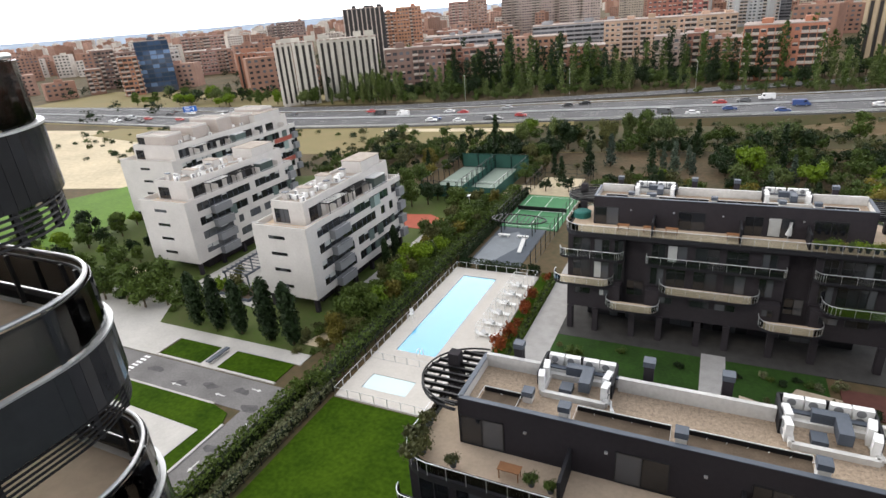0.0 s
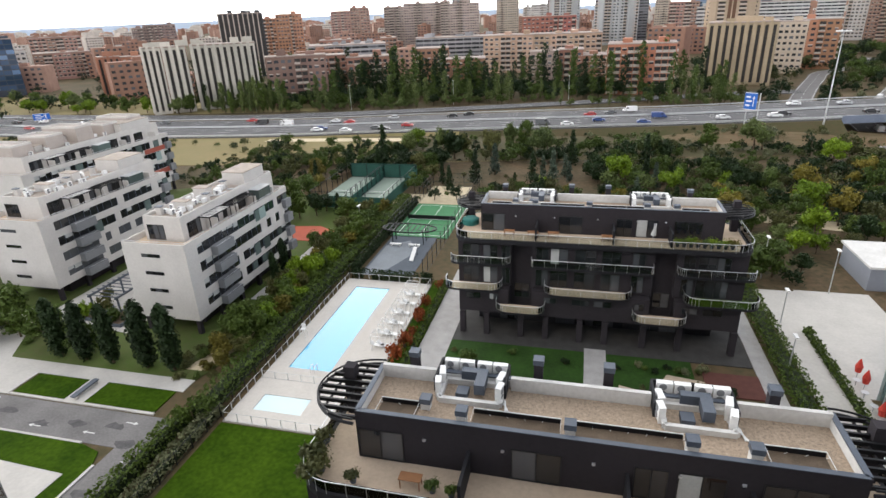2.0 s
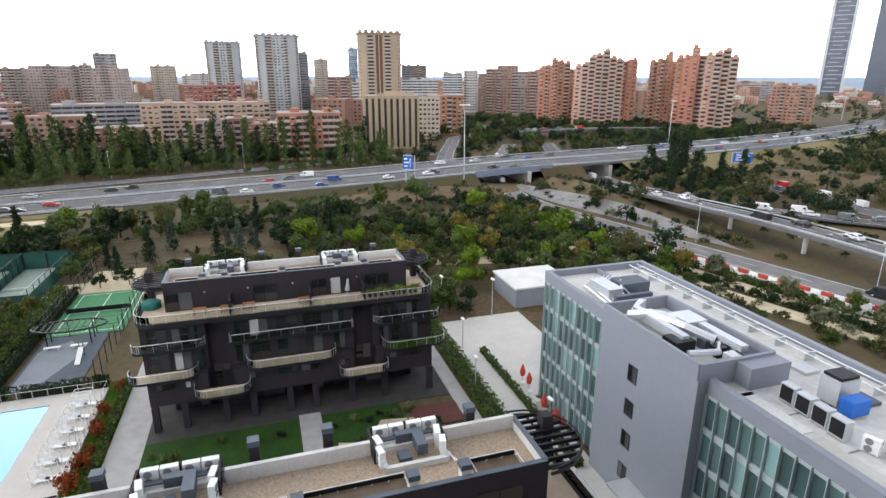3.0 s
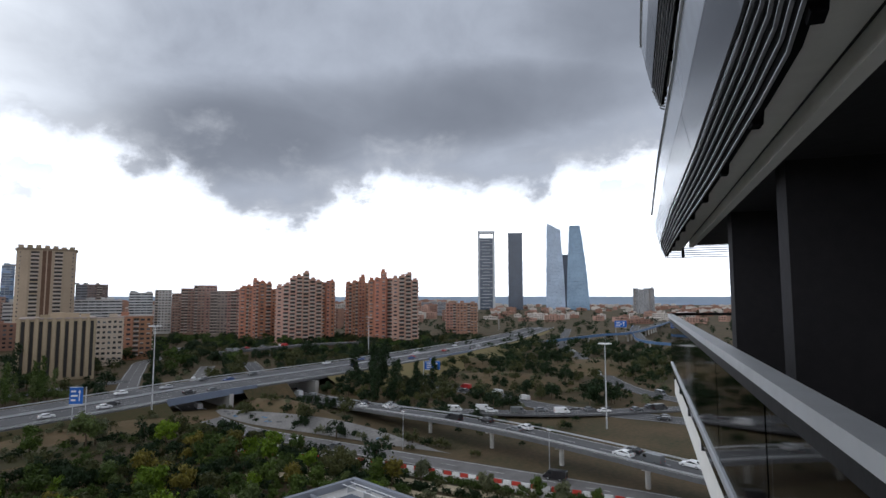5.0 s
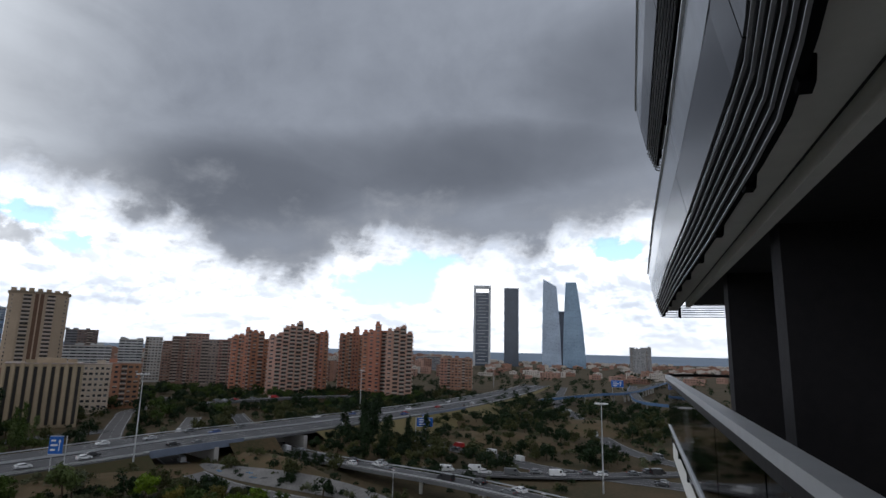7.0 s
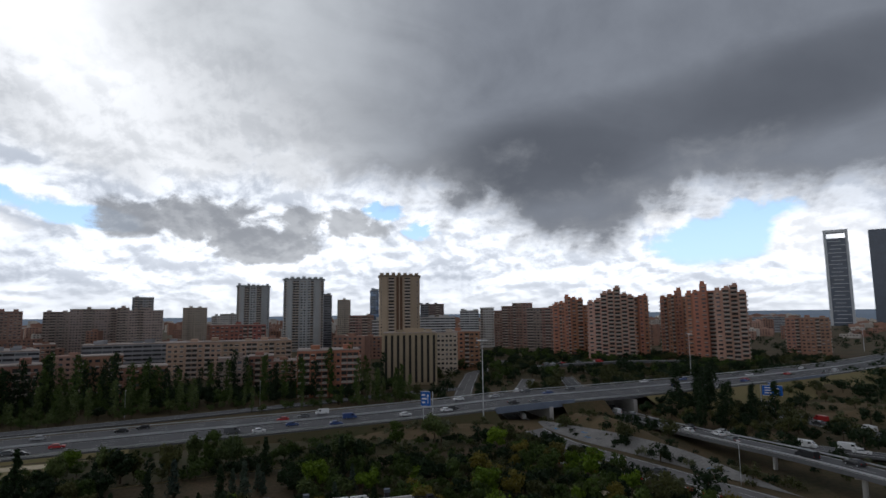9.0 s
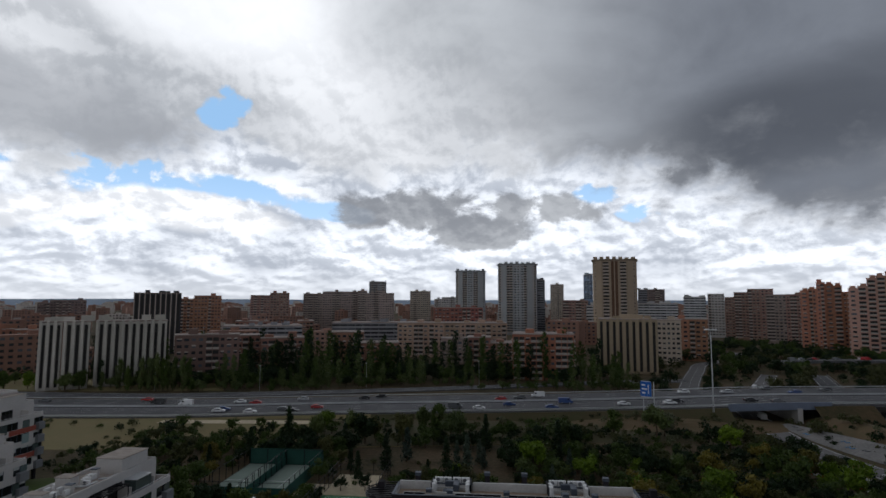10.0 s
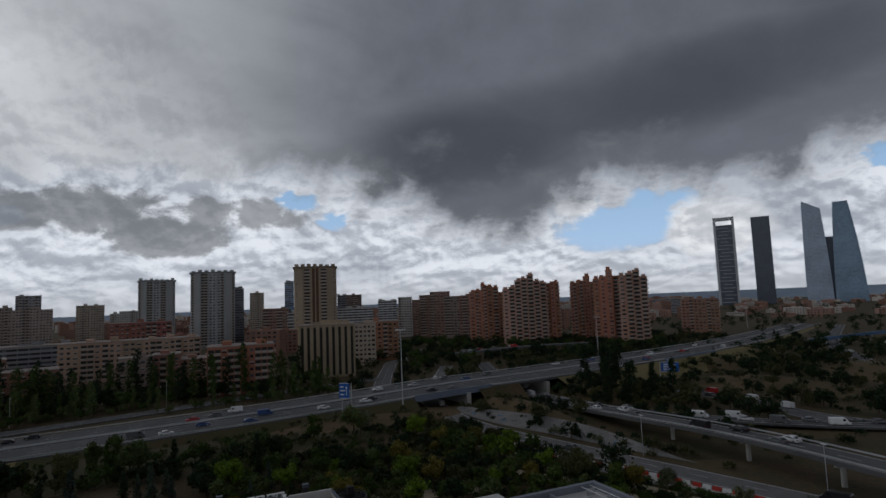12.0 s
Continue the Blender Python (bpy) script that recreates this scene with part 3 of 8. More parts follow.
arch_path = road("arched_viaduct", [(400, 262, 4), (452, 238, 8), (497, 233, 8), (643, 269, 8), (800, 318, 6)], 10, HIGHWAY, "distant viaduct road on concrete arches", 0.1, 0.8, 2)
ramp_path = road("curved_ramp", [(643, 290, 7), (540, 246, 7.5), (483, 217, 7.5), (436, 192, 7), (412, 170, 7), (408, 140, 7)], 8, HIGHWAY, "curving ramp road with blue parapets", 0.1, 0.8, 2)
for q_, o_ in ((arch_path, 5.0), (ramp_path, 4.0)):
    tagged(part("bridge_parapet", ribbon(q_, o_ - 0.1, o_ + 0.2, 1.0, 2.0), BLUERAIL), "blue metal parapet of a distant viaduct", "parapet", "", "structure")
for q_ in arch_path[4:44:3] + ramp_path[4:40:5]:
    t_ = thing("bridge_pier", "concrete pier under a distant viaduct", "bridge pier", "far viaduct piers", at=pose(q_.x, q_.y, 0))
    part("column", Build().bar((0, 0, 0), (0, 0, q_.z - 0.6), 0.9, 8), CONCRETE, t_)
road("north_road", [(82, 256, 0.1), (100, 304, 0.1), (117, 346, 0.1), (131, 378, 0.1), (160, 410, 0.1), (190, 470, 0.1)], 9, ASPHALT, "asphalt road running into the city", 0.06, 0.1, 2)
for k, (px_, py_) in enumerate([(122.5, 120), (121.5, 96), (120.5, 74), (118.5, 52), (116, 28)]):
    pil = thing("bridge_pier", "round pale concrete pier under the viaduct", "bridge pier", "viaduct piers", at=pose(px_, py_, 0))
    part("column", Build().bar((0, 0, 0), (0, 0, 4.4), 0.55, 14), CONCRETE, pil)
    part("cap", Build().prism(arc(0, 0, 2.6, 0, 360, 16, 0.7)[:-1], 4.2, 5.0), CONCRETE, pil)

# the near estate
flat("pavement_court", rect(-74, 45.3, -44, 47.6), 0.0, 0.10, PAVING, "pale paved footpath between the lawns", "pavement")
flat("pavement_plaza", [(-86, 40.9), (-65, 41), (-65, 45.3), (-72, 47.6), (-80, 60), (-96, 56)], 0.0, 0.11, PAVING, "pale paved forecourt beside the road", "pavement")
flat("road_estate", rect(-110, 35.8, -41.5, 40.8), 0.0, 0.05, ASPHALT, "patched grey asphalt estate road", "road")
flat("road_lane", [(-45, 35.8), (-45, -40), (-41.3, -40), (-41.3, 35.8)], 0.0, 0.054, ASPHALT, "narrow grey asphalt lane beside a hedge", "road")
flat("lawn_plot_1", rect(-64.6, 41.3, -57.1, 45.2), 0.0, 0.14, LAWN, "small mown lawn edged by kerbs", "lawn")
flat("lawn_plot_2", rect(-54.3, 41.3, -44.8, 45.2), 0.0, 0.14, LAWN, "small mown lawn edged by kerbs", "lawn")
flat("pavement_bench", rect(-57.1, 41.0, -54.3, 45.3), 0.0, 0.12, PAVING, "short paved path with a bench", "pavement")
flat("lawn_corner", [(-110, 35.6), (-49, 35.6), (-46.2, 34.9), (-45.3, 33.2), (-45.3, -20), (-110, -20)], 0.0, 0.13, LAWN, "mown lawn with a rounded kerb corner", "lawn")
flat("slab_forecourt", [(-75, 32.5), (-47.2, 31.6), (-47.4, 26.5), (-60, 12), (-75, 12)], 0.0, 0.17, PAVING, "pale concrete slab set in the lawn", "pavement")
flat("lawn_west", [(-150, 47.6), (-44, 47.6), (-40.5, 60), (-39.5, 118), (-100, 122), (-150, 100)], 0.0, 0.08, mat("garden_grass", (0.075, 0.135, 0.018), 0.95, scale=0.12, var=0.25, col2=(0.085, 0.095, 0.035), fine=12, bump=0.5), "garden grass between the white blocks", "lawn")
flat("lawn_pool", rect(-36.3, 12, -16, 41.4), 0.0, 0.1, LAWN, "deep green mown lawn below the pool", "lawn")
# grass colour darkened to stand for the blocks' shade
flat("lawn_block", rect(-15.4, 36, 14, 62.2), 0.0, 0.1, mat("shaded_grass", (0.018, 0.050, 0.006), 0.95, scale=0.3, var=0.3, fine=10, bump=0.5), "lawn between two black blocks, shade put into its green", "lawn")
flat("lawn_strip", rect(-22.1, 41.6, -19.25, 79), 0.0, 0.11, LAWN, "narrow lawn strip beside the pool terrace", "lawn")
flat("pavement_walk", rect(-19.2, 36, -15.4, 118), 0.0, 0.13, STONEPATH, "grey stone walkway between lawn and block", "pavement")
# paving colour carries the shade beneath the block
flat("pavement_under", rect(-15.4, 62.2, 20.9, 78), 0.0, 0.12, mat("shaded_stone_paving", (0.05, 0.048, 0.046), 0.85, scale=0.8, var=0.25), "stone paving under the raised block, coloured dark for shade", "pavement")
flat("pavement_cross", rect(1.6, 36, 4.2, 63), 0.0, 0.13, STONEPATH, "grey stone path across the lawn", "pavement")
flat("pavement_east", rect(26.0, 20, 31.5, 84), 0.0, 0.1, PAVING, "pale concrete service yard", "pavement")
# planted strips beside the bypass: paving, gravel and planting rows
BYP = [(80, 128), (89, 112), (95.5, 92), (100, 76), (106, 58), (111, 42), (118, 20), (126, -5)]


def beside(d):
    return [(x - d * 0.95, y - d * 0.3) for x, y in BYP]


for d0, d1, m_, lab_ in ((1.2, 4.0, PAVING, "pale paved footway beside the bypass"), (6.0, 10.5, SAND, "sandy gravel strip between planting rows"), (12.5, 17.0, SAND, "sandy gravel strip between planting rows")):
    flat("planted_strip", beside(d0) + beside(d1)[::-1], 0.0, 0.11, m_, lab_, "ground")
flat("pavement_yard", rect(31.5, 58.4, 41.3, 84.5), 0.0, 0.1, PAVING, "pale concrete yard behind the office", "pavement")
flat("pavement_strip", rect(21, 36, 23.0, 84), 0.0, 0.1, STONEPATH, "grey paving strip beside the hedge", "pavement")
flat("sand_field", [(-330, 70), (-175, 95), (-118, 108), (-130, 150), (-150, 178), (-330, 165)], 0.0, 0.09, SAND, "open pale sandy ground", "ground")
flat("scrub_bank", [(-55, 153), (60, 172), (66, 192), (-20, 193), (-55, 187)], 0.0, 0.16, SCRUBBANK, "brown scrubby bank below the motorway", "ground")
flat("dry_field_near", [(-250, 160), (-150, 140), (-70, 150), (60, 172), (60, 194), (-60, 188), (-250, 175)], 0.0, 0.12, DRYGRASS, "dry yellow grass verge", "ground")
flat("dry_field_far", [(-420, 226), (-190, 234), (-120, 244), (-140, 275), (-420, 300)], 0.0, 0.12, DRYGRASS, "dry yellow grass slope beyond the motorway", "ground")
flat("park_path", [(-45, 116), (20, 118), (60, 108), (62, 112), (22, 124), (-45, 124)], 0.0, 0.1, SAND, "bare sandy park path", "ground")
flat("park_path_far", [(-110, 178), (-60, 182), (0, 186), (0, 190), (-60, 187), (-110, 183)], 0.0, 0.14, SAND, "pale sandy track below the motorway", "ground")

flat("park_ground", [(-100, 140), (-40, 132), (24, 80), (88, 80), (84, 175), (20, 196), (-60, 182), (-100, 176)], 0.0, 0.06, mat("park_scrub", (0.035, 0.042, 0.014), 0.95, scale=0.09, var=0.35, col2=(0.13, 0.085, 0.05), fine=12, bump=0.5), "scrubby park ground under the trees", "ground")

flat("pavement_white_blocks", [(-77.5, 58), (-60.5, 55.5), (-60.5, 78), (-77.5, 82)], 0.0, 0.12, PAVING, "pale paved court between the white blocks", "pavement")
flat("pavement_side", rect(-48.8, 68, -44.8, 91), 0.0, 0.12, PAVING, "pale paved strip beside the white block", "pavement")
# lighter grass colour stands for sunlight on this lawn
flat("lawn_sunny", [(-172, 60), (-124, 60), (-122, 98), (-150, 102)], 0.0, 0.12, mat("sunlit_grass", (0.085, 0.17, 0.02), 0.9, scale=0.1, var=0.25, fine=12, bump=0.4), "open lawn with sunlight put into its bright green", "lawn")
flat("garden_path", [(-112, 47.7), (-104, 50), (-98, 58), (-90, 60), (-90, 62), (-100, 60.5), (-106, 53), (-112, 50)], 0.0, 0.125, SAND, "curved sandy garden path", "ground")
flat("garden_path_near", [(-47, 49.5), (-44.2, 49.5), (-42.4, 56), (-43.5, 68), (-44.6, 68), (-44.2, 57)], 0.0, 0.125, SAND, "curved sandy garden path", "ground")
flat("bypass_strip", [(49, -30), (72, -30), (70, 40), (66, 84), (54, 84)], 0.0, 0.1, SAND, "pale planted strip between office and bypass", "ground")

# pool deck with real basins
deck = thing("pool_deck", "pale stone pool terrace with a long blue pool", "terrace", kind="structure")


def holed(x0, y0, x1, y1, holes, z0, z1):
    """A slab with rectangular holes, as strips."""
    b = Build()
    ys = sorted({y0, y1, *[h[1] for h in holes], *[h[3] for h in holes]})
    for a, c in zip(ys, ys[1:]):
        inside = sorted([h for h in holes if h[1] <= a and h[3] >= c])
        x = x0
        for h in inside:
            b.box(x, a, z0, h[0], c, z1)
            x = h[2]
        b.box(x, a, z0, x1, c, z1)
    return b


POOL, PADDLE = (-33.9, 52.1, -28.3, 74.7), (-34.0, 43.9, -28.2, 46.7)
part("slab", holed(-36.2, 41.6, -22.2, 77.3, [POOL, PADDLE], 0.0, 0.22), DECK, deck)
for nm, p, m, dep in (("pool_floor", POOL, POOLT, 0.02), ("paddling_floor", PADDLE, POOLP, 0.06)):
    part(nm, Build().box(p[0] - 0.2, p[1] - 0.2, 0.0, p[2] + 0.2, p[3] + 0.2, dep), m, deck)
WATER = bpy.data.materials.new("pool_water")
WATER.use_nodes = True
_n, _l = WATER.node_tree.nodes, WATER.node_tree.links
_b = _n["Principled BSDF"]
_b.inputs["Base Color"].default_value = (0.05, 0.37, 0.62, 1)
_b.inputs["Roughness"].default_value = 0.06
_w = _n.new("ShaderNodeTexNoise")
_w.inputs["Scale"].default_value = 1.4
_p = _n.new("ShaderNodeBump")
_p.inputs["Strength"].default_value, _p.inputs["Distance"].default_value = 0.12, 0.05
_l.new(_w.outputs["Fac"], _p.inputs["Height"])
_l.new(_p.outputs[0], _b.inputs["Normal"])
tagged(part("pool_water", Build().box(POOL[0] + 0.002, POOL[1] + 0.002, 0.03, POOL[2] - 0.002, POOL[3] - 0.002, 0.14), WATER), "clear light blue swimming pool water", "pool", "", "structure")
WATER2 = WATER.copy()
WATER2.node_tree.nodes["Principled BSDF"].inputs["Base Color"].default_value = (0.42, 0.56, 0.60, 1)
tagged(part("paddling_water", Build().box(PADDLE[0] + 0.002, PADDLE[1] + 0.002, 0.07, PADDLE[2] - 0.002, PADDLE[3] - 0.002, 0.16), WATER2), "shallow pale blue paddling pool water", "pool", "", "structure")

# courts and playground
flat("court_green", rect(-35.6, 97, -24.2, 117), 0.0, 0.16, COURT, "green sports court with white lines", "court")
flat("court_sand", rect(-35.8, 117.2, -26, 131), 0.0, 0.19, SAND, "sandy play court beyond the green one", "court")
flat("playground_floor", rect(-35.2, 79.5, -26.2, 97), 0.0, 0.12, PLAYGREY, "dark rubber playground floor", "playground")
flat("padel_floor", rect(-60, 112, -42, 137), 0.0, 0.21, mat("padel_floor", (0.21, 0.26, 0.22), 0.9, scale=0.3, var=0.1), "worn grey-green court floors", "court")
flat("red_playground", [(-58, 99), (-56, 92), (-47, 92), (-47, 97), (-52, 100)], 0.0, 0.16, PLAYRED, "red rubber play area", "playground")


# ---------- apartment blocks ----------
def rounded_rect(x0, y0, x1, y1, r, n=5):
    pts = []
    for cx, cy, a in ((x1 - r, y1 - r, 0), (x0 + r, y1 - r, 90), (x0 + r, y0 + r, 180), (x1 - r, y0 + r, 270)):
        pts += arc(cx, cy, r, a, a + 90, n)
    return pts


def tray(x0, x1, yb, yf, r, left=True, right=True):
    """Plan of a balcony from the wall line yb out to yf, with rounded outer corners."""
    pts = [(x0, yb)]
    pts += arc(x0 + r, yf + r, r, 180, 270, 6) if left else [(x0, yf)]
    pts += arc(x1 - r, yf + r, r, 270, 360, 6) if right else [(x1, yf)]
    return pts + [(x1, yb)]


def balcony(parent, line, z, floor_mat, closed=False, rail=1.0, slab=0.28):
    """Slab, tiled floor, glass balustrade, steel handrail and posts along a line in plan."""
    ob = part("balcony", Build().prism(line, z - slab, z), DARKWALL2, parent, "dark rounded balcony slab")
    cx, cy = sum(p[0] for p in line) / len(line), sum(p[1] for p in line) / len(line)
    ins = [(cx + (p[0] - cx) * 0.97, cy + (p[1] - cy) * 0.94) for p in line]
    part("floor_tiles", Build().prism(ins, z, z + 0.03), floor_mat, ob)
    g = line + [line[0]] if closed else line
    part("balustrade_glass", Build().wall([(cx + (p[0] - cx) * 0.985, cy + (p[1] - cy) * 0.97) for p in g], z + 0.06, z + rail - 0.08, 0.02), BALGLASS, ob).visible_shadow = False
    part("handrail", Build().tube([(p[0], p[1], z + rail) for p in g], 0.032, 6), STEEL, ob)
    b, run = Build(), 0
    for (ax, ay), (bx, by) in zip(g, g[1:]):
        d = math.hypot(bx - ax, by - ay)
        k = max(1, int(d / 1.3))
        for i in range(k):
            b.bar((ax + (bx - ax) * i / k, ay + (by - ay) * i / k, z), (ax + (bx - ax) * i / k, ay + (by - ay) * i / k, z + rail), 0.018, 4)
    tagged(part("baluster_row", b, STEEL, ob), kind="stuff")
    return ob


FRAME = mat("dark_window_frame", (0.02, 0.02, 0.022), 0.5, scale=1.0, var=0.1, bump=0.0)
SCREENGLASS = window_mat("grey_green_screen", (0.11, 0.145, 0.14), 0.15)
CURTAIN = mat("pale_curtain", (0.42, 0.43, 0.42), 0.9, scale=1.0, var=0.12, bump=0.0)


def window(parent, x, y, z, w, h, panes=2, face="y-", curtain=False):
    """A framed window set into a wall that faces -y (or +-x)."""
    def put(b, u0, u1, z0, z1, d0, d1):
        if face == "y-":
            return b.box(x + u0, y + d0, z + z0, x + u1, y + d1, z + z1)
        if face == "x+":
            return b.box(x - d1, y + u0, z + z0, x - d0, y + u1, z + z1)
        return b.box(x + d0, y + u0, z + z0, x + d1, y + u1, z + z1)
    b = Build()
    t = 0.07
    put(b, -w / 2, w / 2, 0, t, -0.06, 0.1)
    put(b, -w / 2, w / 2, h - t, h, -0.06, 0.1)
    for i in range(panes + 1):
        u = -w / 2 + i * (w - t) / panes
        put(b, u, u + t, t, h - t, -0.06, 0.1)
    ob = part("window", b, FRAME, parent)
    for i in range(panes):
        u = -w / 2 + i * (w - t) / panes
        part("pane", put(Build(), u + t, u + (w - t) / panes, t, h - t, -0.02, 0.03), CURTAIN if curtain and i % 2 == 0 else WINDOW, ob)
    return ob


def ac_unit(x, y, z, turn, w=1.0, tall=1.0):
    """Outdoor air-conditioning unit with a round fan."""
    t = thing("air_conditioner", "white outdoor air conditioner on a flat roof", "air conditioner", "roof air conditioners", at=pose(x, y, z, 0, 0, turn) @ Matrix.Diagonal((1, 1, tall, 1)))
    b = Build().box(-w / 2, -0.2, 0.1, w / 2, 0.2, 1.15)
    b.box(-w / 2, -0.18, 0, -w / 2 + 0.1, 0.18, 0.1)
    b.box(w / 2 - 0.1, -0.18, 0, w / 2, 0.18, 0.1)
    part("casing", b, WHITEPAINT, t)
    for zz in (0.36, 0.88):
        part("fan", Build().prism([(0.24 * math.cos(a * math.pi / 6) - 0.1, 0.24 * math.sin(a * math.pi / 6)) for a in range(12)], 0.2, 0.23), GREYPANEL, t).matrix_local = pose(0, 0, zz, 90, 0, 0)
    return t


SLATE = mat("blue_grey_metal", (0.085, 0.10, 0.125), 0.5, 0.2, scale=0.6, var=0.12)


def pergola(h, cx, cy, z, rx, ry, s):
    """Half-round black louvre canopy that sticks out from a roof's end; s: the side."""
    rim = [(cx + s * rx * math.cos(radians(a)), cy + ry * math.sin(radians(a)), z) for a in range(-90, 91, 9)]
    p = part("pergola", Build().tube(rim, 0.11, 6), BLACKMETAL, h, "black curved metal louvre canopy")
    part("upper_rim", Build().tube([(x, y, z + 0.35) for x, y, _ in rim], 0.07, 6), BLACKMETAL, p)
    for i in range(9):
        y = cy - ry + 2 * ry * (i + 0.7) / 9.4
        w = rx * math.sqrt(max(0.02, 1 - ((y - cy) / ry) ** 2))
        part("louvre", Build().box(min(cx, cx + s * w), y - 0.08, z - 0.05, max(cx, cx + s * w), y + 0.08, z + 0.22), BLACKMETAL, p)
    for k in (0.35, 0.7):
        part("louvre_beam", Build().box(cx + s * rx * k - 0.06, cy - ry * math.sqrt(1 - k * k), z - 0.12, cx + s * rx * k + 0.06, cy + ry * math.sqrt(1 - k * k), z + 0.02), BLACKMETAL, p)
    part("canopy_post", Build().box(cx + s * rx * 0.55 - 0.4, cy + ry * 0.3, z - 2.98, cx + s * rx * 0.55 + 0.4, cy + ry * 0.3 + 0.8, z + 1.0), DARKWALL, p)


def dark_block(name, x0, x1, y0, y1, green=False):
    """Charcoal block: x0..x1 and y0..y1 are the attic's walls, its roof edge is 15.8 m up."""
    h = thing(name, "charcoal rendered apartment block with wraparound terraces and gravel roof", "apartment block", "dark apartment blocks")
    L, f = x1 - x0, y0 - 2.6
    part("attic_wall", Build().box(x0, y0, 13.44, x1, y1, 16.25), DARKWALL, h)
    for nm, q in (("parapet", (x0, y0, x1, y0 + .28)), ("parapet", (x0, y1 - .28, x1, y1)), ("parapet", (x0, y0 + .28, x0 + .28, y1 - .28)), ("parapet", (x1 - .28, y0 + .28, x1, y1 - .28))):
        part(nm, Build().box(q[0], q[1], 16.25, q[2], q[3], 17.06), DARKWALL, h)
    part("coping", Build().wall([(x0 + .14, y0 + .14), (x1 - .14, y0 + .14), (x1 - .14, y1 - .14), (x0 + .14, y1 - .14)], 17.06, 17.12, 0.34, True), SLATE, h)
    part("parapet_lining", Build().box(x0 + .3, y1 - .34, 16.2, x1 - .3, y1 - .29, 17).box(x0 + .29, y0 + .3, 16.2, x0 + .34, y1 - .3, 17).box(x1 - .34, y0 + .3, 16.2, x1 - .29, y1 - .3, 17), MEMBRANE, h)
    part("roof", Build().box(x0 + .3, y0 + .3, 16.26, x1 - .3, y1 - .35, 16.42), GRAVEL, h, "brown gravel roof")
    # walls of the lower floors, stepped back in two bays
    bays = [(-2.6, 4.3), (6.9, 21.6), (24.1, L + 2.6)]
    for a, c in bays:
        part("bay_wall", Build().box(x0 + a, f, 6.8, x0 + c, y1 + 1.2, 12.95), DARKWALL, h)
    part("recess_wall", Build().box(x0 - 2.4, f + 1.1, 3.3, x1 + 2.4, y1 + 1.1, 12.9), DARKWALL, h)
    for a, c in bays:
        part("lower_wall", Build().box(x0 + a + 0.2, f - 1.1, 3.3, x0 + c - 0.2, f + 1.1, 6.72), DARKWALL, h)
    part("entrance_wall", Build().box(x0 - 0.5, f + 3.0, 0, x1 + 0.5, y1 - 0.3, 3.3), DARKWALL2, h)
    for a in (-2.3, 0.9, 5.4, 8.6, 12.9, 16, 20.6, 24.8, L + 1.7):
        part("pillar", Build().box(x0 + a, f - 1.5, 0, x0 + a + 0.7, f - 0.7, 3.3), DARKWALL, h)
    # top terrace all round
    line = rounded_rect(x0 - 3.1, y0 - 3.4, x1 + 3.1, y1 + 2.4, 2.3)
    terrace = balcony(h, line, 13.42, TERRACOTTA, True, 1.0, 0.5)
    # straight balconies, then curved ones below
    for a, c, l, r in ((-3.6, 4.2, True, False), (6.9, 21.5, False, False), (24.2, L + 3.6, False, True)):
        balcony(h, tray(x0 + a, x0 + c, f, f - 0.95, 0.9 if l or r else 0.25), 10.15, DARKWALL2, False, 0.95)
    for a, c in ((-4.2, 3.2), (8.6, 19.2)):
        balcony(h, tray(x0 + a, x0 + c, f, f - 2.2, 1.5), 7.0, TERRACOTTA, False, 0.95)
    balcony(h, tray(x0 + 25.2, x1 + 4.2, f, f - 2.2, 1.5), 7.0, LAWN if green else TERRACOTTA, False, 0.95)
    for a, c in ((2.6, 8.8), (19.4, 25.6)):
        balcony(h, tray(x0 + a, x0 + c, f - 0.9, f - 3.2, 1.4), 4.6, TERRACOTTA, False, 0.95)
    # windows
    for u, w in ((1.6, 3.0), (11.4, 3.0), (17.9, 1.9), (20.6, 2.6), (25.3, 3.2)):
        window(h, x0 + u, y0, 13.5, w, 2.3, 2, curtain=int(u * 7) % 9 == 0)
    for z, hh in ((10.25, 2.2), (7.1, 2.3)):
        for u, w in ((-0.9, 2.2), (1.6, 1.9), (3.6, 1.1), (8.2, 1.6), (10.3, 2.2), (13.5, 2.6), (16.6, 2.3), (19.8, 1.5), (25.5, 1.4), (27.5, 2.1), (29.3, 1.5)):
            if u < L + 2.3:
                window(h, x0 + u, f, z, w, hh, 2, curtain=int(u * 13 + z) % 9 == 0)
    for u, w in ((-0.5, 2.0), (2.2, 1.2), (9.4, 1.6), (13.2, 2.2), (15.9, 2.2), (20.2, 1.2), (26.0, 1.8), (28.6, 2.2)):
        window(h, x0 + u, f - 1.1, 5.2, w, 0.9, 2, curtain=int(u * 11) % 8 == 0)
    for u in (5.6, 22.9):
        window(h, x0 + u, f + 1.1, 4.7, 2.0, 2.1, 2)
    for u, w in ((4, 3.2), (12, 4), (17, 4), (24, 3.4)):
        window(h, x0 + u, f + 3.0, 0.1, w, 2.4, 3)
    # privacy screens on the top terrace
    for u in (7.3, 16.6, 23.2):
        part("screen", Build().box(x0 + u - 0.1, y0 - 2.9, 13.46, x0 + u + 0.1, y0, 15.2), DARKWALL2, h)
    for u in (4.4, 9.3, 14.6, 19.3, 22.6):
        part("wall_lamp", Build().box(x0 + u, y0 - 0.14, 15.5, x0 + u + 0.2, y0 - 0.002, 15.62), STEEL, h)
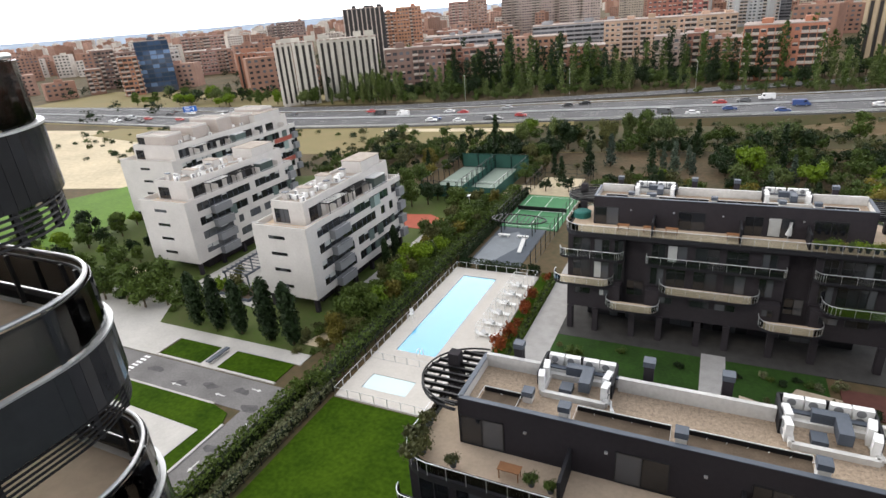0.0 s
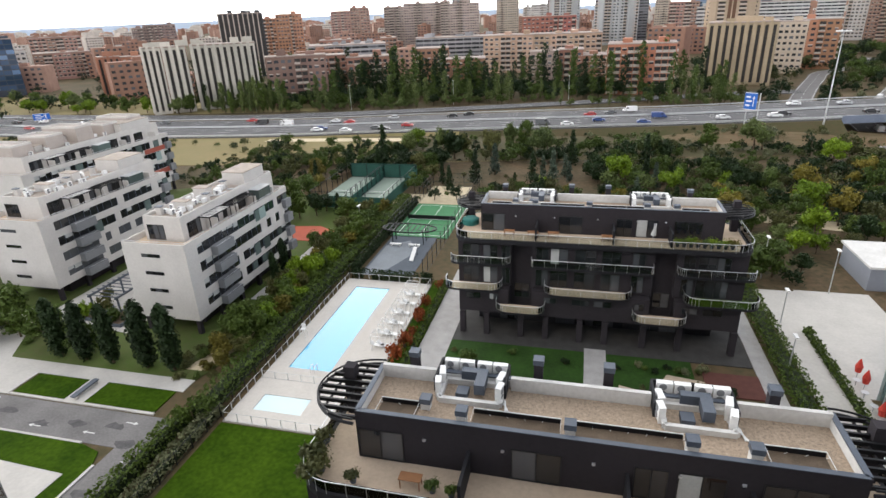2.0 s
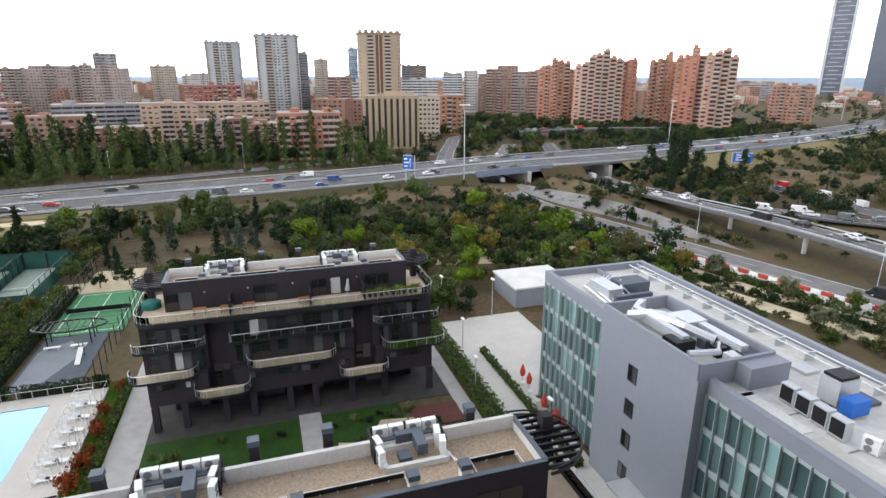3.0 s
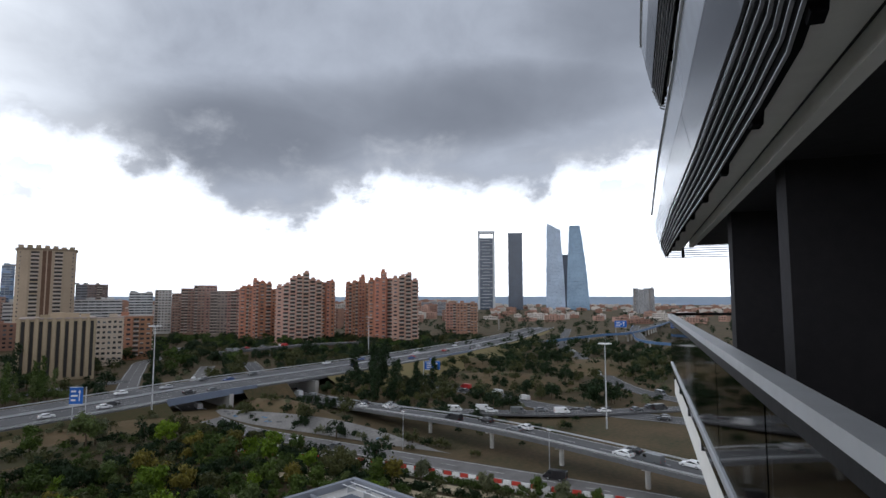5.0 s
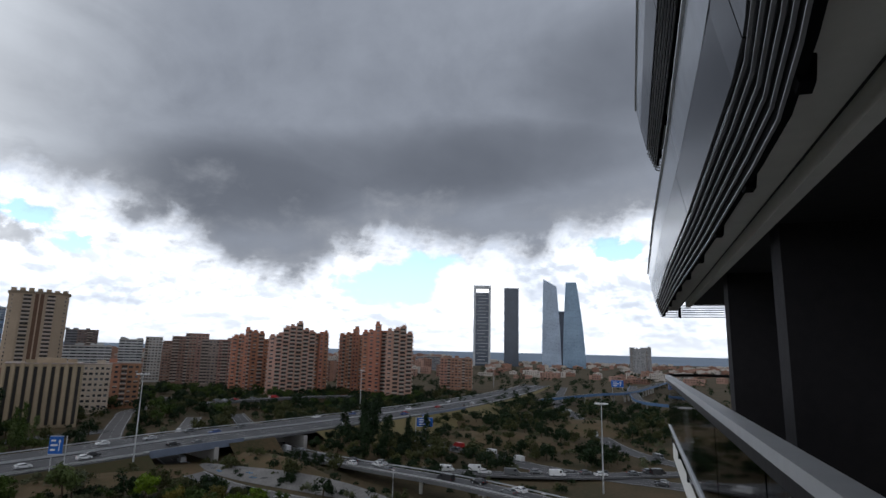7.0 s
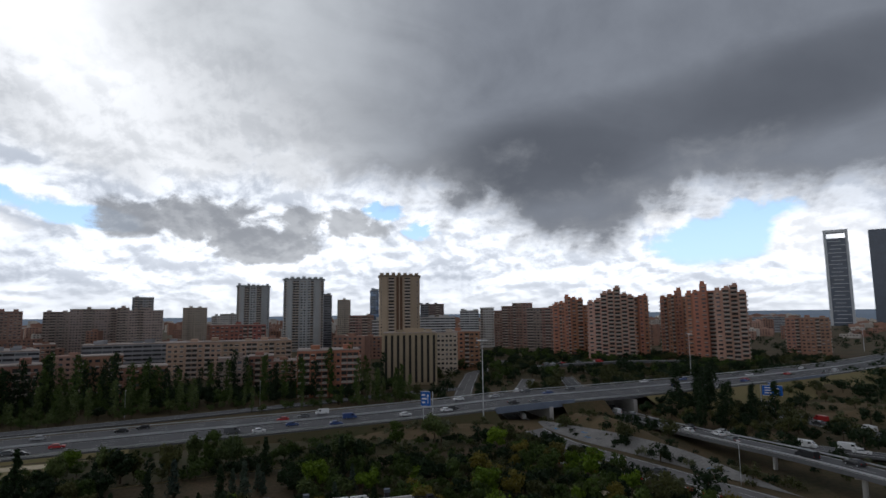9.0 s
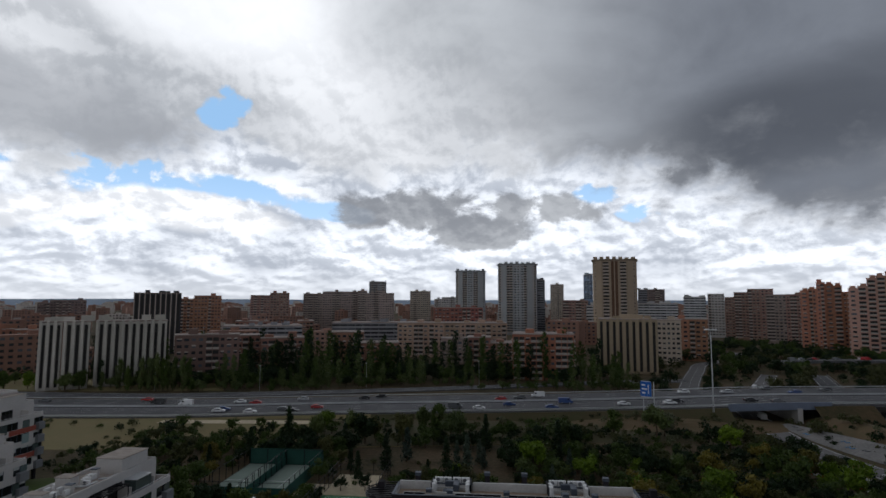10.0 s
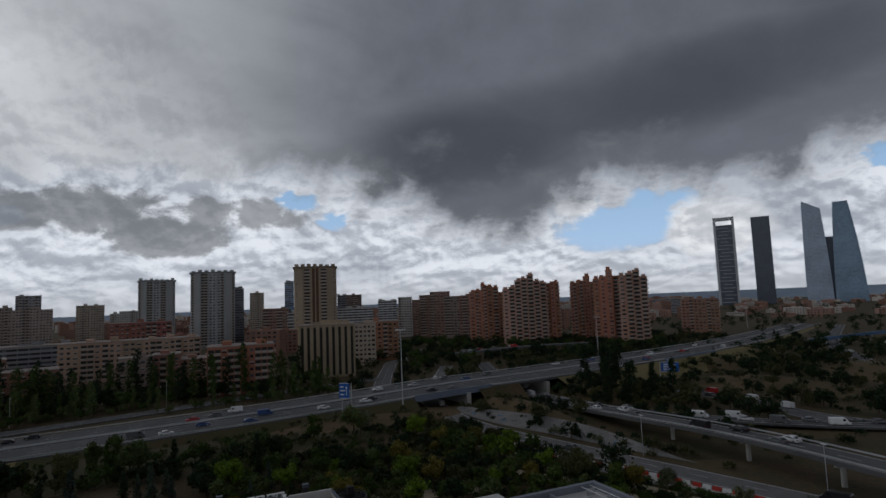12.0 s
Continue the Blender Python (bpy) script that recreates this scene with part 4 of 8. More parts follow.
    # roof: sunken beds, vents, service wells
    for a, c in ((0.04, 0.13), (0.255, 0.445), (0.475, 0.69), (0.84, 0.95)):
        xa, xb = x0 + a * L, x0 + c * L
        bed = part("roof_bed", Build().box(xa, y0 + 0.5, 16.422, xb, y0 + 2.0, 16.46), DRYPIT, h, "dry planted bed sunk in the roof")
        part("bed_rail", Build().tube([(xa, y0 + .42, 16.85), (xb, y0 + .42, 16.85), (xb, y0 + 2.05, 16.8), (xa, y0 + 2.05, 16.8)], 0.035, 5, True), WHITEPAINT, bed)
        part("bed_edge", Build().wall([(xa, y0 + 2.05), (xb, y0 + 2.05)], 16.42, 16.75, 0.08), BLACKMETAL, bed)
        part("post_row", Build().add(*_posts(xa, xb, y0 + 2.05)), WHITEPAINT, bed)
    for fr, yy, hh in ((0.145, y0 + 2.0, 0.5), (0.235, y0 + 1.0, 0.75), (0.465, y0 + 1.0, 0.75), (0.70, y0 + 0.9, 0.8), (0.815, y0 + 0.9, 0.8), (0.085, y1 + 0.2, 1.5), (0.385, y1 + 0.6, 1.6), (0.545, y1 + 0.6, 1.6), (0.885, y1 + 0.2, 1.5)):
        cx = x0 + fr * L
        b = part("vent_stack", Build().box(cx - 0.3, yy - 0.3, 15.2 if yy > y1 else 16.4, cx + 0.3, yy + 0.3, 16.4 + hh), DARKWALL if yy > y1 else MEMBRANE, h, "square roof vent stack")
        part("vent_cap", Build().box(cx - 0.36, yy - 0.36, 16.4 + hh, cx + 0.36, yy + 0.36, 16.4 + hh + 0.38), SLATE, b)
    for a in (0.15, 0.64):
        xa, xb = x0 + a * L, x0 + (a + 0.165) * L
        part("well_kerb", Build().wall([(xa + .5, y1 - 2.6), (xb - .2, y1 - 2.6), (xb - .2, y1 - 0.5), (xa + .5, y1 - 0.5)], 16.4, 16.8, 0.3, True), MEMBRANE, h)
        part("well_back", Build().wall([(xa, y1 - 1.6), (xa, y1 + 0.9), (xb, y1 + 0.9), (xb, y1 - 1.6)], 15.7, 17.45, 0.16), DARKWALL2, h)
        part("well_floor", Build().box(xa + 0.08, y1 - 0.3, 15.9, xb - 0.08, y1 + 0.82, 16.48), MEMBRANE, h)
        part("duct", Build().box(xa + 1.6, y1 - 0.5, 16.7, xa + 3.4, y1 + 0.05, 17.45).box(xa + 2.7, y1 - 1.9, 16.7, xa + 3.4, y1 - 0.5, 17.45), SLATE, h, "blue grey metal duct")
        part("hatch", Build().box(xa + 1.5, y1 - 2.1, 16.4, xa + 2.3, y1 - 1.2, 16.8), SLATE, h)
        for i in range(4):
            ac_unit(xa + 0.75 + i * 1.08 - (0.0 if i < 2 else -0.15), y1 + 0.5, 16.49, 0)
        ac_unit(xa + 0.35, y1 - 0.7, 16.43, -80)
        ac_unit(xb - 0.35, y1 - 0.7, 16.43, 80)
        ac_unit(xa + 0.3, y1 - 1.8, 16.43, -80, 0.8)
        ac_unit(xb - 0.3, y1 - 1.8, 16.43, 80, 0.8)
        for k in range(3):
            part("pipe", Build().tube([(xb - 0.5 + 0.15 * k, y1 - 1.4 - 0.3 * k, 16.55), (xb + 0.1, y1 - 2.0 - 0.2 * k, 16.55), (xb + 0.2 + 0.1 * k, y1 - 2.9, 16.5)], 0.05, 5), WHITEPAINT, h)
    for a, c in ((0.325, 0.635), (0.01, 0.145), (0.81, 0.99)):
        part("upstand", Build().box(x0 + a * L, y1 - 0.66, 16.42, x0 + c * L, y1 - 0.36, 17.4), MEMBRANE, h, "pale concrete roof upstand")
    part("skirting", Build().box(x0 + .3, y0 + .3, 16.42, x1 - .3, y0 + .42, 16.9), MEMBRANE, h)
    for s, cx in ((-1, x0), (1, x1)):
        pergola(h, cx, (y0 + y1) / 2 + 0.2, 16.4, 3.6, (y1 - y0) / 2 + 0.6, s)
    return h


def _posts(xa, xb, y):
    b = Build()
    n = max(2, int((xb - xa) / 1.0))
    for i in range(n + 1):
        b.bar((xa + (xb - xa) * i / n, y, 16.3), (xa + (xb - xa) * i / n, y - 0.5, 16.85), 0.02, 4)
    return b.v, b.f


dark_block("dark_block_near", -13.05, 15.5, 26.4, 31.8)
dark_block("dark_block_far", -12.4, 16.85, 68.4, 73.3, True)


def white_block(name, x0, x1, y0, y1, za, floors, s, red=False):
    """White block on pillars; slit windows on the short front, bands of windows and grey bays along the side."""
    h = thing(name, "white rendered apartment block with grey balconies raised on pillars", "apartment block", "white apartment blocks")
    zt = za + floors * s
    ins = 1.1
    part("core", Build().box(x0, y0, za, x1 - ins, y1, zt), WHITEWALL, h)
    part("front_wall", Build().box(x1 - ins, y0, za, x1, y0 + 2.4, zt), WHITEWALL, h)
    part("parapet", Build().wall([(x0 + .12, y0 + .12), (x1 - .12, y0 + .12), (x1 - .12, y1 - .12), (x0 + .12, y1 - .12)], zt, zt + 0.9, 0.24, True), WHITEWALL, h)
    part("terrace", Build().box(x0 + .24, y0 + .24, zt, x1 - .24, y1 - .24, zt + 0.06), TERRACOTTA, h)
    top = zt + 3.1
    part("attic", Build().box(x0 + 1.6, y0 + 3.0, zt + 0.06, x1 - 2.2, y1 - 0.4, top), WHITEWALL, h)
    part("attic_parapet", Build().wall([(x0 + 1.72, y0 + 3.12), (x1 - 2.32, y0 + 3.12), (x1 - 2.32, y1 - .52), (x0 + 1.72, y1 - .52)], top, top + 0.5, 0.24, True), WHITEWALL, h)
    part("roof", Build().box(x0 + 1.85, y0 + 3.25, top, x1 - 2.45, y1 - .65, top + 0.08), ROOFGRIT, h)
    part("base", Build().box(x0 + 1.6, y0 + 3.6, 0, x1 - 2.2, y1 - 1.5, za), DARKWALL, h)
    for i in range(6):
        yy = y0 + 0.5 + (y1 - y0 - 1.6) * i / 5
        for xx in (x0 + 0.4, x1 - 1.2):
            part("pillar", Build().box(xx, yy, 0, xx + 0.6, yy + 0.6, za), DARKWALL, h)
    wx = (x0 + x1) / 2
    for i in range(floors):
        z = za + i * s
        sl = part("slit_window", Build().box(wx - 2.0, y0 - 0.03, z + s * 0.58, wx + 0.9, y0 + 0.1, z + s * 0.58 + 0.5), FRAME, h)
        for k in range(3):
            part("pane", Build().box(wx - 1.95 + k * 0.95, y0 - 0.05, z + s * 0.58 + 0.05, wx - 1.1 + k * 0.95, y0 - 0.02, z + s * 0.58 + 0.45), WINDOW, sl)
        # along the side: white floor bands, dark window strips, grey bays
        part("floor_band", Build().box(x1 - ins, y0 + 2.4, z, x1 - 0.05, y1, z + s * 0.44), WHITEWALL, h)
        part("window_strip", Build().box(x1 - ins, y0 + 2.4, z + s * 0.44, x1 - 0.14, y1, z + s), WINDOW, h)
        rnd = random.Random(int(x0 * 3) + i)
        part("bay", Build().box(x1 - 0.06, y0 + 5.2, z - 0.05, x1 + 1.0, y0 + 9.2, z + s * 0.5), GREYPANEL, h, "grey projecting balcony front")
        part("bay_rail", Build().tube([(x1 + 0.95, y0 + 5.25, z + s * 0.5 + 0.1), (x1 + 0.95, y0 + 9.15, z + s * 0.5 + 0.1)], 0.03, 4), STEEL, h)
        y, k = y0 + 2.4, 0
        while y < y1 - 0.8:
            e = min(y + (1.3, 1.5, 1.2, 1.8)[k % 4], y1)
            kind = rnd.random()
            if y > y0 + 9.2 and kind < 0.13:
                part("wall_panel", Build().box(x1 - ins, y, z + s * 0.44, x1 - 0.064, e, z + s), WHITEWALL, h)
            elif y > y0 + 9.2 and kind < 0.34:
                part("sliding_panel", Build().box(x1 - 0.04, y, z + s * (0.25 if kind < 0.3 else 0.5), x1 + 0.03, e, z + s - 0.1), SCREENGLASS if kind < 0.32 else GREYPANEL, h, "grey-green sliding screen")
            elif kind < 0.5:
                part("blind", Build().box(x1 - 0.13, y + 0.1, z + s * rnd.uniform(0.7, 0.9), x1 - 0.10, e - 0.1, z + s - 0.02), CURTAIN, h)
            part("mullion", Build().box(x1 - 0.145, e - 0.06, z + s * 0.44, x1 - 0.08, e, z + s - 0.002), SLATE, h)
            y, k = e, k + 1
    # far end corner bays
    for i in range(floors):
        z = za + i * s
        part("corner_bay", Build().box(x1 - 0.2, y1 - 2.0, z + 0.1, x1 + 0.7, y1 - 0.2, z + s * 0.6), GREYPANEL, h)
    # attic openings, pergolas, roof units
    rnd = random.Random(int(y0))
    window(h, x0 + 3.4, y0 + 3.0, zt + 0.3, 2.6, 2.1, 3)
    for k in range(int((y1 - y0 - 6) / 4)):
        window(h, x1 - 2.2, y0 + 5.5 + k * 4, zt + 0.3, 2.8, 2.1, 3, "x+")
    for k in range(2):
        ya = y0 + 6.5 + k * 6.2
        pg = part("pergola", Build().wall([(x1 - 2.1, ya), (x1 - 0.3, ya), (x1 - 0.3, ya + 5), (x1 - 2.1, ya + 5)], zt + 2.35, zt + 2.5, 0.12, True), BLACKMETAL, h)
        for j in range(8):
            part("slat", Build().box(x1 - 2.1, ya + 0.3 + j * 0.6, zt + 2.4, x1 - 0.3, ya + 0.4 + j * 0.6, zt + 2.52), BLACKMETAL if k else WHITEPAINT, pg)
        for q in (ya, ya + 4.9):
            part("pergola_post", Build().box(x1 - 0.4, q, zt, x1 - 0.3, q + 0.1, zt + 2.35), BLACKMETAL, pg)
    glaze = part("glazed_room", Build().box(x1 - 2.2, y0 + 19.5, zt + 0.06, x1 - 0.5, y0 + 23, zt + 2.4), SCREENGLASS, h, "glazed terrace room")
    part("glazed_roof", Build().box(x1 - 2.3, y0 + 19.4, zt + 2.4, x1 - 0.4, y0 + 23.1, zt + 2.5), ALU, glaze)
    part("terrace_rail", Build().tube([(x0 + .1, y0 + .1, zt + 1.15), (x1 - .1, y0 + .1, zt + 1.15), (x1 - .1, y1 - .1, zt + 1.15)], 0.035, 4), STEEL, h)
    for i, (fa, fb, xa, xb, hh) in enumerate(((0.72, 0.98, 0.25, 1.0, 2.0), (0.40, 0.47, 0.2, 0.6, 1.5), (0.16, 0.21, 0.3, 0.75, 1.2))):
        ww = x1 - x0 - 4.6
        ra = part("roof_house", Build().box(x0 + 2 + xa * ww, y0 + 3.4 + fa * (y1 - y0 - 5), top + 0.08, x0 + 2 + xb * ww, y0 + 3.4 + fb * (y1 - y0 - 5), top + 0.08 + hh), WHITEWALL, h)
        part("roof_cap", Build().box(x0 + 1.9 + xa * ww, y0 + 3.3 + fa * (y1 - y0 - 5), top + 0.08 + hh, x0 + 2.1 + xb * ww, y0 + 3.5 + fb * (y1 - y0 - 5), top + 0.18 + hh), ROOFGRIT, ra)
    for i in range(26):
        ac_unit(x0 + 2.8 + rnd.random() * (x1 - x0 - 6), y0 + 4 + i * (y1 - y0 - 9) * 0.7 / 26 + rnd.random(), top + 0.08, rnd.choice((0, 90, -90)), rnd.choice((0.7, 0.8, 0.9)), 0.62)
    for i in range(7):
        q = y0 + 4.5 + i * (y1 - y0 - 8) / 6
        cx = x0 + 2.7 + (i % 3) * 1.4
        ch = part("chimney", Build().box(cx, q, top, cx + 0.8, q + 0.6, top + 1.2), WHITEWALL, h)
        part("chimney_cap", Build().box(cx - 0.08, q - 0.08, top + 1.2, cx + 0.88, q + 0.68, top + 1.32), SLATE, ch)
    for i in range(4):
        part("duct", Build().tube([(x0 + 3 + i, y0 + 6 + i * 3.4, top + 0.35), (x0 + 5.2 + i * 0.6, y0 + 6.6 + i * 3.4, top + 0.35), (x0 + 5.2 + i * 0.6, y0 + 8.6 + i * 3.4, top + 0.3)], 0.14, 6), ALU, h)
    for i in range(5):
        part("planter", Build().box(x0 + 0.4 + i * 1.7, y0 + 0.32, zt + 0.06, x0 + 1.6 + i * 1.7, y0 + 0.8, zt + 0.6), SLATE, h)
    for i in range(4):
        q = y0 + 8 + i * (y1 - y0 - 12) / 3
        part("side_screen", Build().box(x1 - 2.2, q, zt + 0.06, x1 - 0.26, q + 0.14, zt + 1.9), WHITEWALL, h)
    if red:
        for i in range(5):
            q = y0 + 2.0 + i * 7.6
            vol = part("roof_flat", Build().box(x0 + 3 + (i % 2) * 2, q + 1.5, top + 0.1, x1 - 4.5, q + 6.0, top + 2.2 + 0.4 * (i % 3)), mat("pinkish_render", (0.42, 0.37, 0.335), 0.85, scale=0.35, var=0.1), h)
            part("roof_edge", Build().wall([(x0 + 3.1 + (i % 2) * 2, q + 1.6), (x1 - 4.6, q + 1.6), (x1 - 4.6, q + 5.9), (x0 + 3.1 + (i % 2) * 2, q + 5.9)], top + 2.2 + 0.4 * (i % 3), top + 2.6 + 0.4 * (i % 3), 0.2, True), WHITEWALL, vol)
            window(vol, x0 + 4.2 + (i % 2) * 2, q + 1.5, top + 0.5, 2.2, 1.5, 2)
        for i in range(2):
            part("red_panel", Build().box(x1 - 0.4, y1 - 9, za + (i * 2 + 1) * s + 0.1, x1 + 0.04, y1 - 2, za + (i * 2 + 1) * s + 1.2), mat("rust_red_panel", (0.33, 0.085, 0.06), 0.8, scale=0.4, var=0.1), h)
    return h


white_block("white_block_near", -58.9, -49.2, 56.8, 84, 2.5, 4, 2.55)
white_block("white_block_middle", -89.2, -78.0, 61.8, 90, 2.5, 4, 2.55)
white_block("white_block_far", -119, -102.5, 81, 122, 2.5, 4, 2.8, True)


def grey_office():
    h = thing("office_building", "grey clad office building with green glass facade", "office building")
    part("body", Build().box(32.4, -14, 0, 45.4, 58, 16.6), GREYWALL, h)
    part("roof", Build().box(32.4, -14, 16.6, 45.4, 58, 16.72), mat("pale_roof_membrane", (0.50, 0.49, 0.47), 0.8, scale=0.3, var=0.16, fine=6), h)
    for q in ((31.9, 57.6, 45.8, 58.2), (45.2, -14, 45.8, 57.6), (31.9, 44.3, 32.5, 57.6), (31.9, -14, 32.5, 31)):
        part("parapet", Build().box(q[0], q[1], 16.2, q[2], q[3], 17.5), GREYWALL, h)
    for x in (43.0, 44.2):
        part("roof_rail", Build().tube([(x, -14, 17.5), (x, 57, 17.5)], 0.05, 5), ALU, h)
    for i in range(24):
        part("rail_frame", Build().box(43.0, -13 + i * 3, 16.7, 44.2, -12.9 + i * 3, 17.5), ALU, h)
    tw = part("stair_tower", Build().box(30.9, 31, 0, 38.5, 44.3, 17.4), GREYWALL, h)
    part("tower_parapet", Build().wall([(31.05, 31.15), (38.35, 31.15), (38.35, 44.15), (31.05, 44.15)], 17.4, 18.8, 0.3, True), GREYWALL, tw)
    part("tower_roof", Build().box(31.2, 31.3, 17.4, 38.2, 44, 17.46), MEMBRANE, tw)
    part("tower_offset", Build().box(34.5, 29.6, 0, 38.5, 31, 18.6), GREYWALL, tw)
    for z in (2.4, 6.0, 9.4, 13.0):
        window(tw, 30.9, 38.8, z, 1.3, 1.7, 2, "x-")
    # curtain walls of separate panes
    for ya, yb in ((44.4, 57.9), (-14, 30.9)):
        n = int((yb - ya) / 1.15)
        for fl in range(5):
            z = 0.5 + fl * 3.2
            part("spandrel", Build().box(31.95, ya, z + 2.55, 32.41, yb, z + 3.15), mat("pale_spandrel", (0.38, 0.43, 0.44), 0.3, scale=0.3, var=0.08), h)
            for i in range(n):
                y = ya + (yb - ya) * i / n
                part("glass_pane", Build().box(32.05, y + 0.05, z, 32.3, y + (yb - ya) / n - 0.05, z + 2.5), GREENGLASS, h)
        for i in range(n + 1):
            y = ya + (yb - ya) * i / n
            part("fin", Build().box(31.75, y - 0.03, 0.4, 32.1, y + 0.03, 16.2), PALE_FIN, h)
    # roof plant
    for i in range(4):
        t = thing("roof_chiller", "pale roof chiller with dark square grille", "air conditioner", "roof chillers", at=pose(36.1 - 0.15 * i, 27.4 - i * 1.45, 16.72, 0, 0, -90))
        part("casing", Build().box(-0.6, -0.35, 0.1, 0.6, 0.35, 1.5).box(-0.6, -0.35, 0, -0.5, 0.35, 0.1).box(0.5, -0.35, 0, 0.6, 0.35, 0.1), ALU, t)
        part("grille", Build().box(-0.5, -0.38, 0.25, 0.5, -0.352, 1.4), BLACKMETAL, t)
    for i in range(5):
        ac_unit(36.0 + (i % 2) * 0.8, 21.2 - i * 0.85, 16.72, -70)
    part("chiller", Build().box(38.6, 25.6, 16.9, 40.6, 27.2, 18.9), ALU, h)
    part("chiller_fan", Build().box(38.7, 25.7, 18.9, 40.5, 27.1, 19.15), BLACKMETAL, h)
    part("cabinet", Build().box(38.2, 24.2, 16.9, 40.0, 25.2, 18.1), BLUEPAINT, h, "bright blue equipment cabinet")
    for pts_, r_ in (([(32.2, 42, 18.3), (33.6, 40.5, 18.9), (34.5, 37, 18.9), (36, 35, 18.3)], 0.45), ([(33.4, 43, 18.2), (35, 40.5, 18.6), (37, 37, 18.4)], 0.35), ([(32.4, 34, 18.1), (35, 33.5, 18.1), (37.5, 36, 18.1)], 0.3)):
        part("duct", Build().tube(pts_, r_, 8), STEEL, tw, "bright metal ventilation duct")
    part("fan_housing", Build().box(35.2, 37.5, 17.5, 37.4, 40, 19.0), STEEL, tw)
    part("fan_housing", Build().box(32.0, 35.0, 17.5, 34.0, 36.8, 18.6), BLACKMETAL, tw)
    b = Build()
    for i in range(3):
        b.tube([(35.6 + i * 0.9, 47 + i * 1.4, 16.8), (36.2 + i * 0.9, 49 + i * 1.4, 18.4), (37.4 + i * 0.9, 48.2 + i * 1.4, 17.1)], 0.10, 5)
    part("antenna_frame", b, STEEL, h)
    for k, y in enumerate((-12, -6, 0, 6, 12, 18, 24, 29)):
        part("roof_walkway", Build().box(33.0, y, 16.72, 34.6, y + 5.4, 16.78), PAVING if k % 2 else MEMBRANE, h)
        part("skylight", Build().box(40.8, y + 1, 16.72, 42.4, y + 2.6, 17.0), SLATE if k % 3 == 0 else ALU, h)
    part("plant_duct", Build().box(33.0, 35.5, 18.0, 33.7, 42.5, 18.9).box(33.7, 39.0, 18.0, 36.8, 39.8, 18.9).box(36.3, 32.5, 18.0, 37.1, 39.0, 18.9), STEEL, tw, "bright boxed metal duct")
    part("duct_bend", Build().prism([(33.0, 42.5), (33.7, 42.5), (35.4, 43.6), (34.8, 44.0)], 18.0, 18.9), STEEL, tw)
    for k in range(6):
        part("fan_coil", Build().box(35.0 + (k % 2) * 1.3, 32.0 + (k // 2) * 1.5, 17.46, 36.0 + (k % 2) * 1.3, 33.0 + (k // 2) * 1.5, 18.35), (ALU, SLATE, BLACKMETAL)[k % 3], tw)
    b = Build()
    for k in range(5):
        b.tube([(33.2 + k * 0.6, 46.0, 17.3), (34.0 + k * 0.6, 52.5, 17.3), (36.0 + k * 0.7, 54.0, 17.6)], 0.14, 6)
    part("pipe_run", b, ALU, h, "parallel silver roof pipes")
    part("plant_frame", Build().box(34, 46.5, 16.72, 38.5, 47.0, 18.2).box(36.5, 49, 16.72, 40, 51.4, 18.4), SLATE, h)
    part("air_handler", Build().box(34.2, 48.2, 16.9, 36.0, 52, 18.3), STEEL, h)
    part("inner_kerb", Build().box(38.6, 30.9, 16.72, 38.9, 57.4, 17.3), GREYWALL, h)
    for k in range(9):
        part("roof_seam", Build().box(33.0, -10 + k * 4.5, 16.722, 42.6, -9.86 + k * 4.5, 16.75), GREYPANEL, h)
    part("canopy", Build().box(28.6, 28, 2.9, 31.5, 38, 3.1), ALU, h, "pale metal entrance canopy")
    return h


PALE_FIN = mat("pale_green_fin", (0.42, 0.50, 0.50), 0.35, 0.2, scale=0.5, var=0.06, bump=0.0)
grey_office()
shed = thing("service_shed", "low grey block building with flat roof", "building")
part("walls", Build().box(41.5, 86, 0, 53, 96, 3.6), GREYWALL, shed)
part("roof", Build().box(41.2, 85.7, 3.6, 53.3, 96.3, 3.95), MEMBRANE, shed)


# ---------- the tower with the balcony ----------
RE, RN = Vector((0.9157, 0.4019, 0)), Vector((-0.4019, 0.9157, 0))   # along the facade, and outwards


def along(s, o, z):
    p = RE * s - RN * o
    return (p.x, p.y, z)


def strip(b, s0, s1, o0, o1, z0, z1):
    return b.prism([along(s0, o0, 0)[:2], along(s1, o0, 0)[:2], along(s1, o1, 0)[:2], along(s0, o1, 0)[:2]], z0, z1)


LOUVRE = mat("louvre_metal", (0.36, 0.36, 0.37), 0.4, 0.3, scale=1.0, var=0.1, bump=0.03)
MATTEBLACK = mat("matte_black_lining", (0.006, 0.006, 0.007), 0.95, scale=1.0, var=0.2, bump=0.05, spec=0.1)
PALEPANEL = mat("pale_parapet_glass", (0.30, 0.32, 0.35), 0.1, 0.0, scale=0.5, var=0.1, bump=0.0, spec=0.7)
tower = thing("balcony_tower", "dark residential tower with curved glass balconies and louvres", "tower")
part("floor_slab", strip(Build(), -1.0, 11, 0.5, 5.6, 38.3, 38.6), SOFFIT, tower)
part("back_wall", strip(Build(), -1.0, 30, 5.6, 6.2, 0, 58), TOWERWALL, tower)
for s in (7.35, 11.55):
    part("party_wall", strip(Build(), s, s + 0.5, 1.60, 5.6, 38.6, 41.58), TOWERWALL, tower, "dark anthracite balcony partition wall")
rail = part("handrail", strip(Build(), -0.6, 10.6, 0.41, 0.50, 39.66, 39.71), STEEL, tower, "wide brushed steel handrail")
part("rail_channel", strip(Build(), -0.6, 10.6, 0.44, 0.47, 39.58, 39.655), BLACKMETAL, tower)
